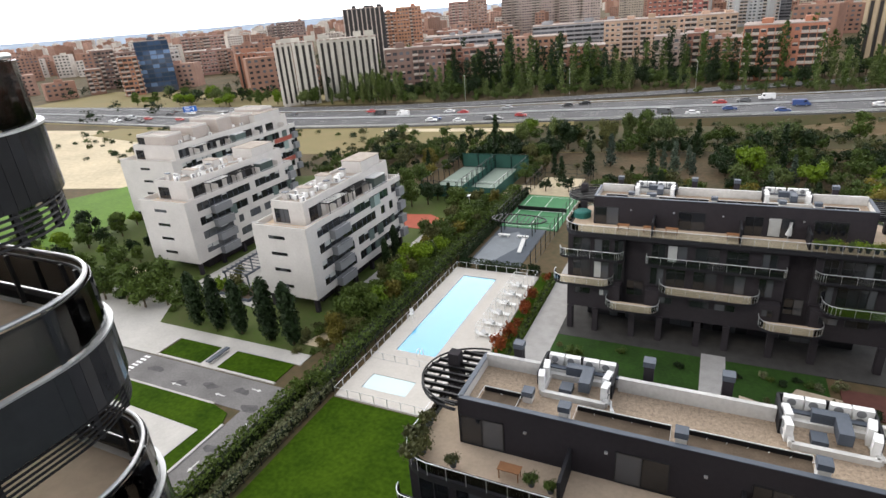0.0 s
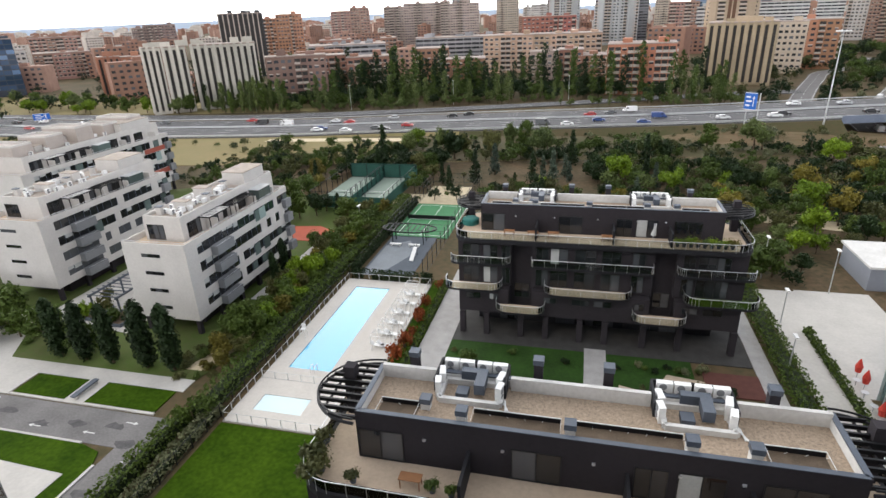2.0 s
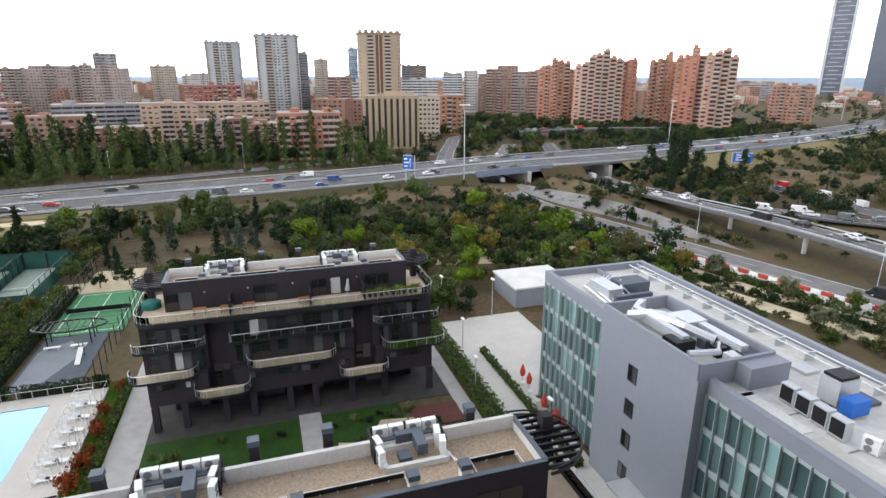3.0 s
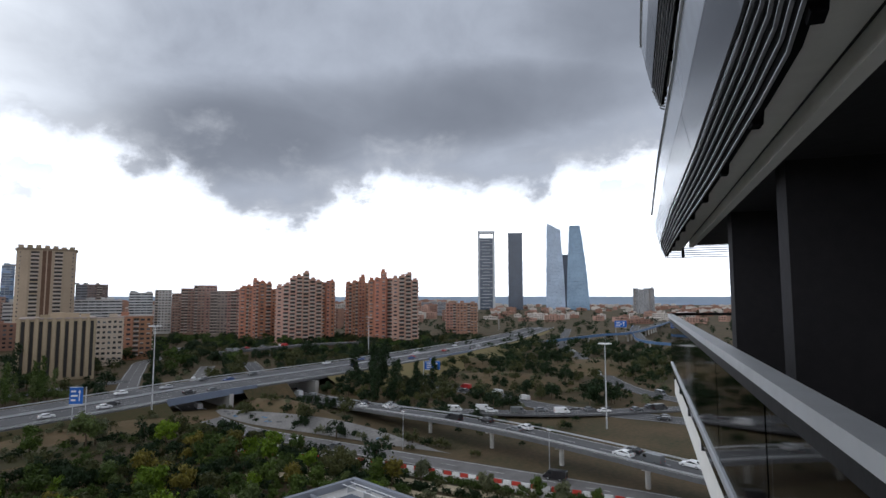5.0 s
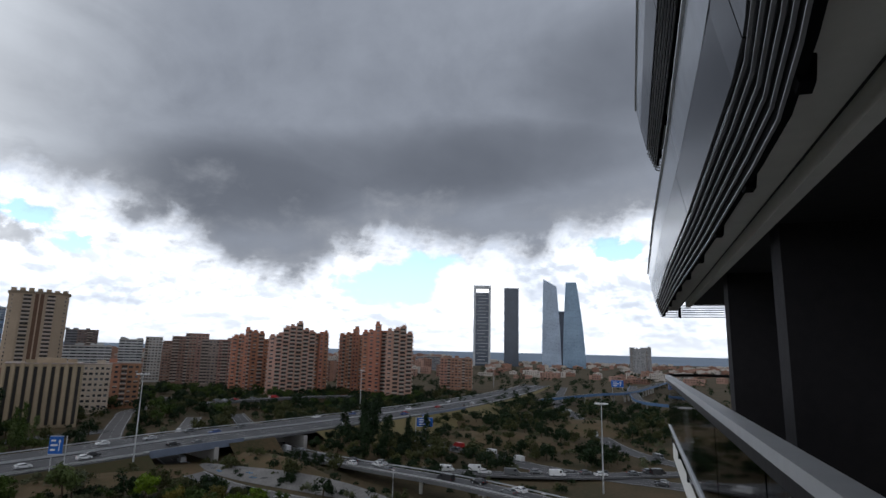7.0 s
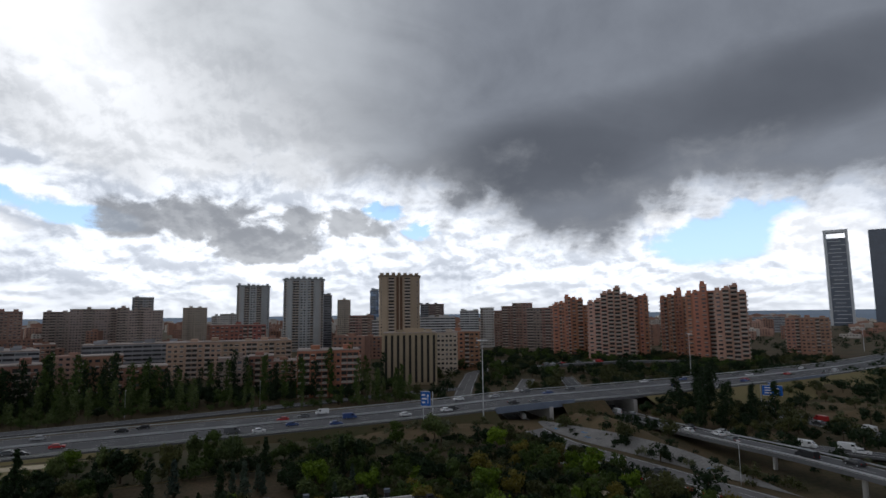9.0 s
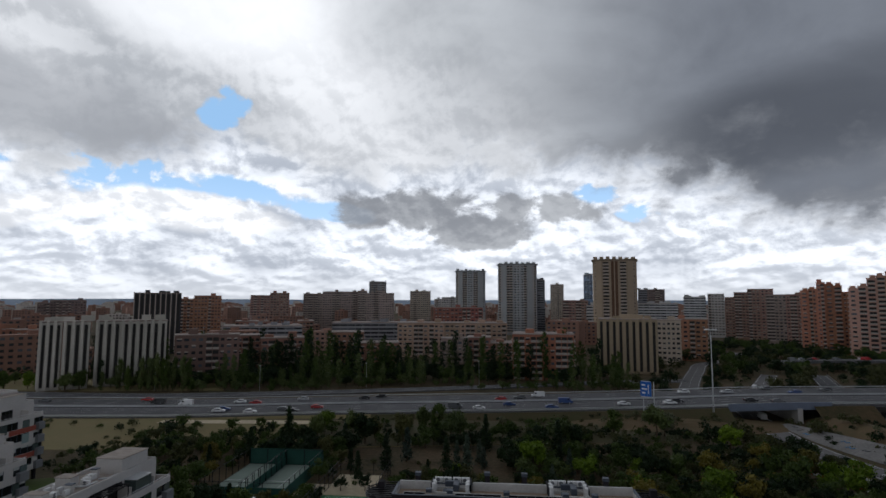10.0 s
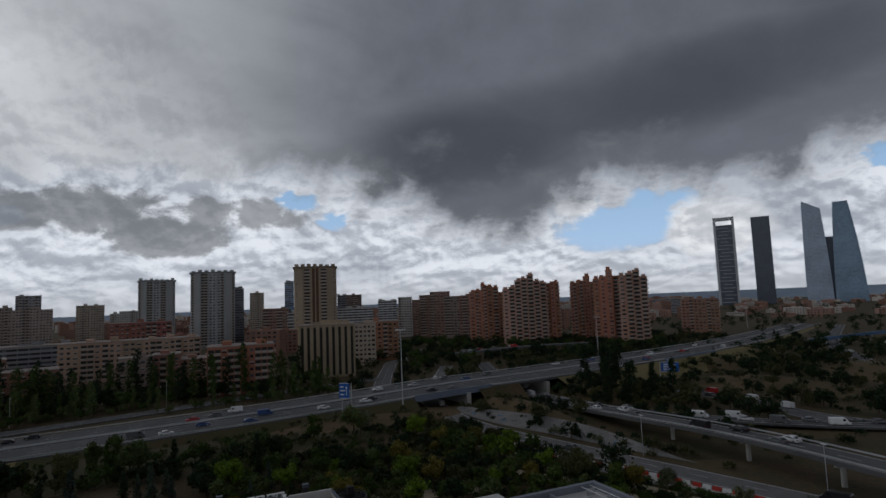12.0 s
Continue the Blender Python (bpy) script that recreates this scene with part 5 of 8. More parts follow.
for i in range(7):
    part("glass_panel", strip(Build(), -0.6 + i * 1.6, 0.97 + i * 1.6, 0.447, 0.463, 38.75, 39.6), SMOKEGLASS, tower, "smoked glass balustrade panel").visible_shadow = False
    part("baluster", strip(Build(), 0.98 + i * 1.6, 1.02 + i * 1.6, 0.47, 0.55, 38.6, 39.58), BLACKMETAL, tower)
part("glass_foot", strip(Build(), -0.6, 10.6, 0.43, 0.48, 38.86, 38.90), STEEL, tower)
part("end_rail", Build().tube([along(10.6, 0.45, 39.68), along(11.6, 0.5, 39.68), along(12.2, 1.2, 39.68), along(12.3, 3, 39.68)], 0.03, 6), BLACKMETAL, tower)
def bow(s):
    """How far the balcony fronts swing outwards along the facade."""
    pts = ((-1, 0.55), (1.5, 0.30), (2.5, 0.17), (3.0, 0.09), (3.5, 0.03), (4.2, 0.0), (8, 0.0), (13.5, 0.07), (22, 0.07))
    for (a, p), (c, q) in zip(pts, pts[1:]):
        if s <= c:
            return p + (q - p) * max(0.0, s - a) / (c - a)
    return 0.07


def sweep(s0, s1, section, curved=True):
    """A strip along the facade with the cross-section of (inward offset, height) corners."""
    ss = [s0 + (s1 - s0) * i / 24 for i in range(25)] if curved else [s0, s1]
    n, b = len(section), Build()
    vs = [along(s, o - (bow(s) if curved else 0), z) for s in ss for o, z in section]
    fs = [tuple(range(n)), tuple(range(len(vs) - 1, len(vs) - n - 1, -1))]
    for i in range(len(ss) - 1):
        fs += [(i * n + j, (i + 1) * n + j, (i + 1) * n + (j + 1) % n, i * n + (j + 1) % n) for j in range(n)]
    return b.add(vs, fs)


def bar_section(o, z, w, h):
    return [(o, z), (o + w, z), (o + w, z + h), (o, z + h)]


for k, end in enumerate((22.0, 14.2, 11.0)):
    z, out = 41.5 + k * 3.1, 0.27 * k
    part("soffit", sweep(-1.0, end - 1, bar_section(0.90 - out, z + 0.10, 0.45, 0.06)), SOFFIT, tower, "pale plastered balcony soffit")
    part("soffit_edge", sweep(-1.0, end - 4.5, bar_section(1.31 - out, z - 0.07, 0.12, 0.30), False), SOFFIT, tower)
    part("inner_soffit", strip(Build(), -1.0, end - 3.5, 1.43 - out, 5.6, z + 0.08, z + 0.3), TOWERWALL, tower)
    part("soffit_joint", sweep(-1.0, end - 1, bar_section(1.285 - out, z + 0.096, 0.02, 0.01), False), BLACKMETAL, tower)
    part("fascia", sweep(-1.0, end - 0.1, [(0.90 - out, z + 0.0), (0.93 - out, z + 0.0), (0.78 - out, z + 0.45), (0.74 - out, z + 0.45)]), MATTEBLACK, tower)
    part("base_plate", sweep(-1.0, end - 0.1, bar_section(0.895 - out, z - 0.01, 0.07, 0.1)), MATTEBLACK, tower)
    for j in range(6):
        zl = z - 0.03 + j * 0.082
        o = 0.87 - 0.38 * (zl - z) - out
        part("louvre", sweep(-1.0, end, bar_section(o, zl, 0.022, 0.014)), LOUVRE, tower, "slim dark metal louvre")
        part("louvre_return", Build().tube([along(end + 0.25 * math.sin(a * 0.3), o - bow(end) + 0.3 * (1 - math.cos(a * 0.3)), zl) for a in range(6)] + [along(end + 0.28, 5.6, zl)], 0.018, 5), LOUVRE, tower)
    for j in range(11):
        sj = 1.2 + j * 2.0
        if sj < end:
            part("bracket", sweep(sj, sj + 0.16, [(0.915 - out, z - 0.06), (0.995 - out, z - 0.06), (1.01 - out, z + 0.09), (0.86 - out, z + 0.40), (0.79 - out, z + 0.40)]), MATTEBLACK, tower)
    for j in range(3):
        part("bracket", strip(Build(), end + 0.2, end + 0.3, 1.4 + j * 1.6, 1.5 + j * 1.6, z - 0.06, z + 0.45), BLACKMETAL, tower)
    for j in range(5):
        s0, s1 = -1.0 + j * (end + 1) / 5, -1.0 + (j + 1) * (end + 1) / 5
        part("parapet_panel", sweep(s0 + 0.012, s1 - 0.012, [(0.70 - out, z + 0.46), (0.74 - out, z + 0.46), (0.62 - out, z + 1.02), (0.58 - out, z + 1.02)]), BLACKGLOSS, tower, "glossy dark grey parapet panel")
    part("parapet_glass", sweep(-1.0, end, [(0.58 - out, z + 1.03), (0.60 - out, z + 1.03), (0.51 - out, z + 1.52), (0.49 - out, z + 1.52)]), PALEPANEL, tower, "pale reflecting parapet glass")
    part("parapet_rail", sweep(-1.0, end, bar_section(0.46 - out, z + 1.53, 0.08, 0.04)), STEEL, tower)

DARKSTEEL = mat("dull_steel", (0.42, 0.43, 0.44), 0.42, 0.8, scale=1.0, var=0.1, bump=0.03)
# the tower's other wing: a stack of rounded balconies
wing = thing("tower_wing", "dark tower wing with stacked rounded glass balconies", "tower")
WX, WY = -7.7, 5.06


def wing_line(o, far=26.0, near=18.0):
    """Plan of the wing's rounded corner, o metres outside its balcony edge."""
    r = 1.7 + o
    return [(-far, WY + o)] + [(x, y) for x, y in arc(WX - 1.7, WY - 1.7, r, 90, 0, 14)] + [(WX + o, WY - near)]


part("wing_core", Build().box(-26, -13, 0, WX - 2.2, WY - 2.0, 58), TOWERWALL, wing)
for k in range(-3, 4):
    rz = 36.75 - k * 3.12      # handrail height of this storey
    bl = part("balcony", Build().prism(wing_line(-0.15) + [(-26, WY - 18)], rz - 1.25, rz - 1.05), SOFFIT, wing, "curved balcony slab with tiled floor")
    part("floor_tiles", Build().prism(wing_line(-0.3) + [(-26, WY - 18)], rz - 1.05, rz - 1.02), TERRACOTTA, bl)
    part("band", Build().wall(wing_line(0.0), rz - 1.78, rz - 0.88, 0.1), BLACKGLOSS, bl, "glossy black curved balcony band")
    part("band_trim", Build().wall(wing_line(0.02), rz - 0.88, rz - 0.85, 0.11), DARKSTEEL, bl)
    part("glass", Build().wall(wing_line(-0.02), rz - 0.82, rz - 0.06, 0.02), SMOKEGLASS, bl).visible_shadow = False
    part("handrail", Build().tube([(x, y, rz) for x, y in wing_line(-0.08)], 0.036, 8), DARKSTEEL, bl)
    part("inner_rail", Build().tube([(x, y, rz - 0.12) for x, y in wing_line(-0.14)], 0.03, 6), BLACKMETAL, bl)
    ln = wing_line(-0.2)
    for i in range(1, len(ln) - 1, 3):
        x, y = ln[i]
        part("post", Build().box(x - 0.03, y - 0.03, rz - 1.02, x + 0.03, y + 0.03, rz - 0.1), BLACKMETAL, bl)
    for i in range(6):
        part("post", Build().box(WX - 0.26, WY - 3.2 - i * 1.6, rz - 1.02, WX - 0.20, WY - 3.14 - i * 1.6, rz - 0.1), BLACKMETAL, bl)
        part("post", Build().box(WX - 3.2 - i * 1.6, WY - 0.26, rz - 1.02, WX - 3.14 - i * 1.6, WY - 0.2, rz - 0.1), BLACKMETAL, bl)
    for j in range(5):
        part("louvre", Build().tube([(x, y, rz - 1.86 - j * 0.085) for x, y in wing_line(-0.03)], 0.022, 5), BLACKMETAL, bl)
    for i in range(1, len(ln), 4):
        x, y = wing_line(-0.06)[i]
        part("louvre_bracket", Build().box(x - 0.04, y - 0.04, rz - 2.26, x + 0.04, y + 0.04, rz - 1.78), BLACKMETAL, bl)


# ---------- the city beyond ----------
STYLE = {
    "brick": ((0.28, 0.13, 0.082), "h"), "brown": ((0.17, 0.095, 0.07), "h"), "orange": ((0.36, 0.155, 0.08), "h"),
    "orangefin": ((0.34, 0.14, 0.08), "v"), "white": ((0.55, 0.53, 0.5), "h"), "whitefin": ((0.50, 0.465, 0.40), "v"),
    "blackglass": ((0.03, 0.04, 0.06), "g"), "blackfin": ((0.03, 0.03, 0.034), "d"), "greybrick": ((0.34, 0.25, 0.21), "h"),
    "grey": ((0.30, 0.30, 0.30), "h"), "beige": ((0.44, 0.36, 0.27), "h"), "greytower": ((0.40, 0.415, 0.415), "t"),
    "dark": ((0.10, 0.10, 0.11), "b"), "glass": ((0.25, 0.30, 0.34), "g"), "beigetower": ((0.36, 0.275, 0.185), "t"),
    "stripe": ((0.42, 0.32, 0.205), "d"), "office": ((0.50, 0.50, 0.49), "b"), "brickbalc": ((0.30, 0.14, 0.082), "c"),
    "pink": ((0.44, 0.29, 0.20), "h"), "orangebalc": ((0.37, 0.14, 0.07), "c"), "greylow": ((0.28, 0.28, 0.29), "b"),
    "redlow": ((0.28, 0.085, 0.055), "h"), "redtower": ((0.43, 0.175, 0.095), "c"), "rosetower": ((0.47, 0.27, 0.195), "c"),
}
TALLBRICK = ("redtower", "rosetower")
CITYNAMES = {"h": "apartment_building", "v": "ribbed_building", "g": "glass_office", "d": "striped_building", "t": "residential_tower", "b": "office_block", "c": "balcony_building"}
STONEBAND = mat("pale_balcony_fronts", (0.45, 0.385, 0.335), 0.85, scale=0.1, var=0.1)
ROOFGREY = mat("far_roofs", (0.33, 0.27, 0.24), 0.9, scale=0.1, var=0.25)
# near-black for painted balcony shade, facade stripes and tower cores
DARKGAP = mat("shade_and_stripe", (0.035, 0.032, 0.03), 0.6, scale=0.2, var=0.2)


def city_block(x, y, w, h, style):
    col, kind = STYLE[style]
    rnd = random.Random(int(x * 7 + y * 3 + w))
    veil = round(min(0.3, math.hypot(x, y) / 4000) * 10) / 10      # haze of the air between, mixed into far walls' colour
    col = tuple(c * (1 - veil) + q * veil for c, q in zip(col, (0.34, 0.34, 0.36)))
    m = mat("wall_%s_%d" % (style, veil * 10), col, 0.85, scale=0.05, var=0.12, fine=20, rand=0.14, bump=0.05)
    d = min(max(w * 0.7, 11), 26)
    turn = math.degrees(math.atan2(-x, y))
    names = {"brick": "red brick", "brown": "dark brown brick", "orange": "orange brick", "redtower": "red brick", "rosetower": "pale red brick", "stripe": "cream striped concrete", "greytower": "pale grey", "beigetower": "cream and brown"}
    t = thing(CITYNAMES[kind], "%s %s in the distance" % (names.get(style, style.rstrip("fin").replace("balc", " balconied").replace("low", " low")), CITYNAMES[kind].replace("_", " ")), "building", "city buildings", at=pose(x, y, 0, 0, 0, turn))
    st, glass, pale, gap, band = 3.1, Build(), Build(), Build(), Build()

    def bay(x0, x1, yf, top, share, cols=None, base=0.0, slab=False):
        """Windows, balconies and floor bands on one upright strip of the front at depth yf."""
        n_ = max(2, int((top - base - 1.0) / st))
        c_ = cols or max(1, int(round((x1 - x0) / 3.1)))
        cw = (x1 - x0) / c_
        kinds = [rnd.random() < share for _ in range(c_)]
        for i in range(n_):
            z = top - 2.7 - i * st
            if slab:
                band.box(x0, yf - 0.10, z - 0.42, x1, yf + 0.05, z - 0.16)
            for k in range(c_):
                cx = x0 + (k + 0.5) * cw
                if kinds[k]:
                    # flat dark sheet on the wall paints the shade behind a balcony
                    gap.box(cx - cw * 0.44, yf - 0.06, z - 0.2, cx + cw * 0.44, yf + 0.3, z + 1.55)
                    if rnd.random() < 0.88:
                        pale.box(cx - cw * 0.46, yf - 1.15, z - 0.95, cx + cw * 0.46, yf - 0.95, z + 0.05)
                    band.box(cx - cw * 0.46, yf - 1.15, z - 1.15, cx + cw * 0.46, yf + 0.05, z - 0.96)
                else:
                    ww = cw * rnd.choice((0.24, 0.28, 0.34))
                    glass.box(cx - ww, yf - 0.07, z - 0.1, cx + ww, yf + 0.3, z + 1.25)
                    if rnd.random() < 0.3:
                        pale.box(cx - ww, yf - 0.12, z + 0.55 + rnd.random() * 0.3, cx + ww, yf + 0.1, z + 1.3)

    if kind == "t":
        pts = []
        for sx, sy in ((1, 1), (-1, 1), (-1, -1), (1, -1)):
            c = [(sx * w / 2, sy * d * 0.28), (sx * w * 0.42, sy * d * 0.42), (sx * w * 0.3, sy * d / 2)]
            pts += c if sx * sy > 0 else c[::-1]
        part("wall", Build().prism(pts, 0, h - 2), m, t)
        part("cornice", Build().prism([(px_ * 1.05, py_ * 1.05) for px_, py_ in pts], h - 2.2, h - 0.4), mat("cornice_%s_%d" % (style, veil * 10), tuple(c * 0.62 for c in col), 0.85, scale=0.1, var=0.1), t)
        for i in range(7):
            bx = (i / 6 - 0.5) * w * 0.86
            part("roof_house", Build().box(bx - w * 0.05, -d * 0.3, h - 0.4, bx + w * 0.04, d * 0.1, h + rnd.uniform(0.5, 2.6)), m, t)
        f = -d / 2
        if style == "beigetower":
            for a, c in ((-0.075, -0.012), (0.012, 0.075)):
                part("recess", Build().box(a * w, f - 0.12, 1, c * w, f + 0.2, h - 2.3), mat("brown_facade_strip", (0.13, 0.075, 0.05), 0.85, scale=0.2, var=0.2), t)
            bay(-w * 0.27, -w * 0.12, f, h - 2, 1.0, 1)
            bay(w * 0.12, w * 0.27, f, h - 2, 1.0, 1)
            bay(-w * 0.47, -w * 0.36, f * 0.80, h - 2, 0.0, 1)
            bay(w * 0.36, w * 0.47, f * 0.80, h - 2, 0.5, 1)
        else:
            for a in (-0.27, -0.09, 0.09):
                bay(a * w, (a + 0.15) * w, f, h - 2, 0.75 if a != -0.09 else 0.2, 2)
            for s in (-1, 1):
                bay(min(s * w * 0.33, s * w * 0.48), max(s * w * 0.33, s * w * 0.48), f * 0.80, h - 2, 0.6, 2)
            for a in (-0.295, -0.105, 0.075, 0.265):
                part("rib", Build().box(a * w, f - 1.0, 0, (a + 0.028) * w, f + 0.2, h - 1.6), m, t)
    elif kind in "hc":
        # a row of upright volumes, some standing forward, some a storey lower
        if style in TALLBRICK:
            count = max(3, int(w / 5.2))
            peak = rnd.uniform(0.3, 0.75) * (count - 1)
            vols = [(max(0.74, 1 - 0.055 * abs(i - peak) - (0.03 if i % 2 else 0)), rnd.choice((0, -1.6, -3.0)) if 0 < i < count - 1 else 0) for i in range(count)]
        else:
            count = max(1, int(w / 11))
            vols = [(1 - rnd.choice((0, 0, 0, 3.0)) / h if count > 1 else 1.0, rnd.choice((0, -1.3))) for i in range(count)]
        for i, (tall, fwd) in enumerate(vols):
            x0, x1, top = -w / 2 + w * i / count, -w / 2 + w * (i + 1) / count, h * tall
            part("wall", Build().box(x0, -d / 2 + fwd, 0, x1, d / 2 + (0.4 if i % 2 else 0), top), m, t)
            part("roof", Build().box(x0 - 0.2, -d / 2 + fwd - 0.25, top, x1 + 0.2, d / 2 + 0.6, top + 0.45), m if style in TALLBRICK else ROOFGREY, t)
            share = {"redtower": 0.36, "rosetower": 0.5, "brickbalc": 0.5, "orangebalc": 0.5}.get(style, 0.28)
            bay(x0 + 0.4, x1 - 0.4, -d / 2 + fwd, top, share, None, 0, style in ("brick", "greybrick", "pink", "beige", "white"))
            if rnd.random() < (0.8 if style in TALLBRICK else 0.6):
                bw = min(2.2, w / count * 0.3)
                bx = (x0 + x1) / 2 + rnd.uniform(-0.15, 0.15) * w / count
                part("roof_house", Build().box(bx - bw, -d * 0.3, top, bx + bw, d * 0.1, top + rnd.uniform(1.6, 3.2)), m, t)
            if rnd.random() < 0.5:
                part("aerial", Build().bar((x1 - 1, 0, top), (x1 - 1, 0, top + 4), 0.08, 4), ALU, t)
        n = max(2, int((h - 1.2) / st))
        for i in range(n):
            z = h - 2.9 - i * st
            for k in range(max(2, int(d / 3.5))):
                cy = -d / 2 + (k + 0.5) * d / max(2, int(d / 3.5))
                for s, tall in ((-1, vols[0][0]), (1, vols[-1][0])):
                    if z + 1.6 < h * tall:
                        if k % 3 == 1 and style in ("redtower", "rosetower", "orange", "brickbalc", "orangebalc"):
                            pale.box(s * (w / 2 + 0.5) - 0.5, cy - 1.5, z - 1.0, s * (w / 2 + 0.5) + 0.5, cy + 1.5, z)
                        glass.box(s * w / 2 - 0.1, cy - 0.7, z, s * w / 2 + 0.1, cy + 0.7, z + 1.3)
    else:
        part("wall", Build().box(-w / 2, -d / 2, 0, w / 2, d / 2, h), m, t)
        part("roof", Build().box(-w / 2 - 0.25, -d / 2 - 0.25, h - 0.25, w / 2 + 0.25, d / 2 + 0.25, h + 0.35), ROOFGREY, t)
        for i in range(2 + int(w / 14)):
            bx, by, bw = rnd.uniform(-0.4, 0.4) * w, rnd.uniform(-0.35, 0.2) * d, rnd.uniform(1.5, 3.5)
            part("roof_house", Build().box(bx - bw, by - bw * 0.6, h + 0.3, bx + bw, by + bw * 0.6, h + rnd.uniform(1.6, 3.2)), m, t)
        f, g = -d / 2 - 0.06, glass
        n = max(2, int((h - 1.2) / st))
        if kind == "b":
            for i in range(n):
                z = h - 2.6 - i * st
                for k in range(max(2, int(w / 6))):
                    cw = w / max(2, int(w / 6))
                    g.box(-w / 2 + k * cw + 0.2, f - 0.1, z, -w / 2 + (k + 1) * cw - 0.2, f + 0.4, z + 1.5)
                for s in (-1, 1):
                    g.box(s * w / 2 - 0.1, -d / 2 + 0.8, z, s * w / 2 + 0.1, d / 2 - 0.8, z + 1.5)
        elif kind == "g":
            for i in range(n):
                for k in range(max(3, int(w / 4))):
                    cw = w / max(3, int(w / 4))
                    g.box(-w / 2 + k * cw + 0.15, f - 0.1, h - 3 - i * st, -w / 2 + (k + 1) * cw - 0.15, f + 0.3, h - 0.5 - i * st)
                for k in range(max(2, int(d / 4))):
                    cw = d / max(2, int(d / 4))
                    for s in (-1, 1):
                        g.box(s * w / 2 - 0.1, -d / 2 + k * cw + 0.15, h - 3 - i * st, s * w / 2 + 0.1, -d / 2 + (k + 1) * cw - 0.15, h - 0.5 - i * st)
        else:
            sp = 3.0 if kind == "v" else 3.4
            cols = max(3, int(w / sp))
            for k in range(cols):
                cx = -w / 2 + (k + 0.5) * w / cols
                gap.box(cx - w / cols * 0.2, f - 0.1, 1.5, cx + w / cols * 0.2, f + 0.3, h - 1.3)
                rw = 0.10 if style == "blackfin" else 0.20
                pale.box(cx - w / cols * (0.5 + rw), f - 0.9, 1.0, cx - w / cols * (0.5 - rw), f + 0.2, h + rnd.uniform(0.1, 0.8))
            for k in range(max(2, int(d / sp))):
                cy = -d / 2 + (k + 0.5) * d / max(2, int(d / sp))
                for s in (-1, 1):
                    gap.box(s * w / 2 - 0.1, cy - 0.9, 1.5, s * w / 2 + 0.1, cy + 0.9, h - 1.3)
    if glass.v:
        tagged(part("glazing", glass, BLUEGLASS if kind == "g" else FARWINDOW, t), kind="stuff")
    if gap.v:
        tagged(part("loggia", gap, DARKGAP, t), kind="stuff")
    if band.v:
        tagged(part("floor_band", band, m if style in ("brown", "redtower", "rosetower", "orange") else STONEBAND, t), kind="stuff")
    if pale.v:
        tagged(part("ribbing" if kind in "vd" else "balcony_front", pale, m if kind in "vd" and style != "blackfin" else STONEBAND, t), kind="stuff")
    return t


city_block(-430, 293, 10.5, 18, "brick")
city_block(-452, 331, 31.2, 30, "brown")
city_block(-375, 283, 12.7, 26, "orange")
city_block(-372, 303, 22.2, 35, "blackglass")
city_block(-382, 330, 6.7, 27, "white")
city_block(-509, 481, 43.4, 32, "brick")
city_block(-435, 414, 40.6, 21, "brick")
city_block(-284, 302, 12.3, 23, "orangefin")
city_block(-278, 315, 12.7, 22, "orange")
city_block(-479, 538, 20.0, 21, "white")
city_block(-506, 619, 46.8, 39, "brown")
city_block(-199, 238, 8.0, 30, "whitefin")
city_block(-191, 244, 9.6, 30, "whitefin")
city_block(-182, 253, 9.6, 30, "whitefin")
city_block(-170, 262, 18.6, 30, "whitefin")
city_block(-255, 407, 31.3, 45, "blackfin")
city_block(-286, 527, 36.1, 44, "orange")
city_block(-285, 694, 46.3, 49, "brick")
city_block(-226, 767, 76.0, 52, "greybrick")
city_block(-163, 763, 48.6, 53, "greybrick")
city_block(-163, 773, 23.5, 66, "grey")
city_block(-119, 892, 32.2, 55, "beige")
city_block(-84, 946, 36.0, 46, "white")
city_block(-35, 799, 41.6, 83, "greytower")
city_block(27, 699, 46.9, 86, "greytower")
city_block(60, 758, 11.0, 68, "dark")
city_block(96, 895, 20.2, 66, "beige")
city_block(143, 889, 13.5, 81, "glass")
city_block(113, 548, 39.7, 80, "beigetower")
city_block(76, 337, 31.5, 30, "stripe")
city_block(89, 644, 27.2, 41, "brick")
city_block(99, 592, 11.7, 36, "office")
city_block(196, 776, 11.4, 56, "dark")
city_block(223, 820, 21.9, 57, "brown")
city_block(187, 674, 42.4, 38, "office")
city_block(113, 384, 14.8, 28, "beige")
city_block(134, 409, 23.0, 28, "orange")
city_block(-149, 266, 13.5, 23, "brown")
city_block(-136, 273, 15.8, 23, "brown")
city_block(-138, 300, 18.8, 21, "brick")
city_block(-115, 299, 22.2, 20, "brick")
city_block(-86, 324, 18.9, 22, "brickbalc")
city_block(-65, 313, 22.0, 20, "brickbalc")
city_block(-32, 419, 78.6, 24, "pink")
city_block(-23, 321, 15.0, 19, "greybrick")
city_block(-3, 335, 26.5, 19, "brick")
city_block(25, 305, 30.9, 23, "orangebalc")
city_block(-175, 415, 55.6, 21, "greylow")
city_block(-193, 483, 64.5, 22, "brick")
city_block(-101, 469, 68.5, 22, "greylow")
city_block(-34, 519, 43.7, 34, "redlow")
city_block(238, 868, 25.5, 58, "brown")
city_block(244, 720, 24.8, 46, "office")
city_block(252, 674, 17.3, 49, "white")
city_block(258, 651, 9.7, 45, "brick")
city_block(261, 628, 14.4, 50, "brick")
city_block(269, 603, 22.8, 53, "brick")
city_block(273, 579, 17.8, 47, "greybrick")
city_block(278, 554, 15.0, 47, "brick")
city_block(260, 473, 32.7, 57, "redtower")
city_block(269, 421, 37.2, 62, "rosetower")
city_block(298, 420, 11.5, 57, "redtower")
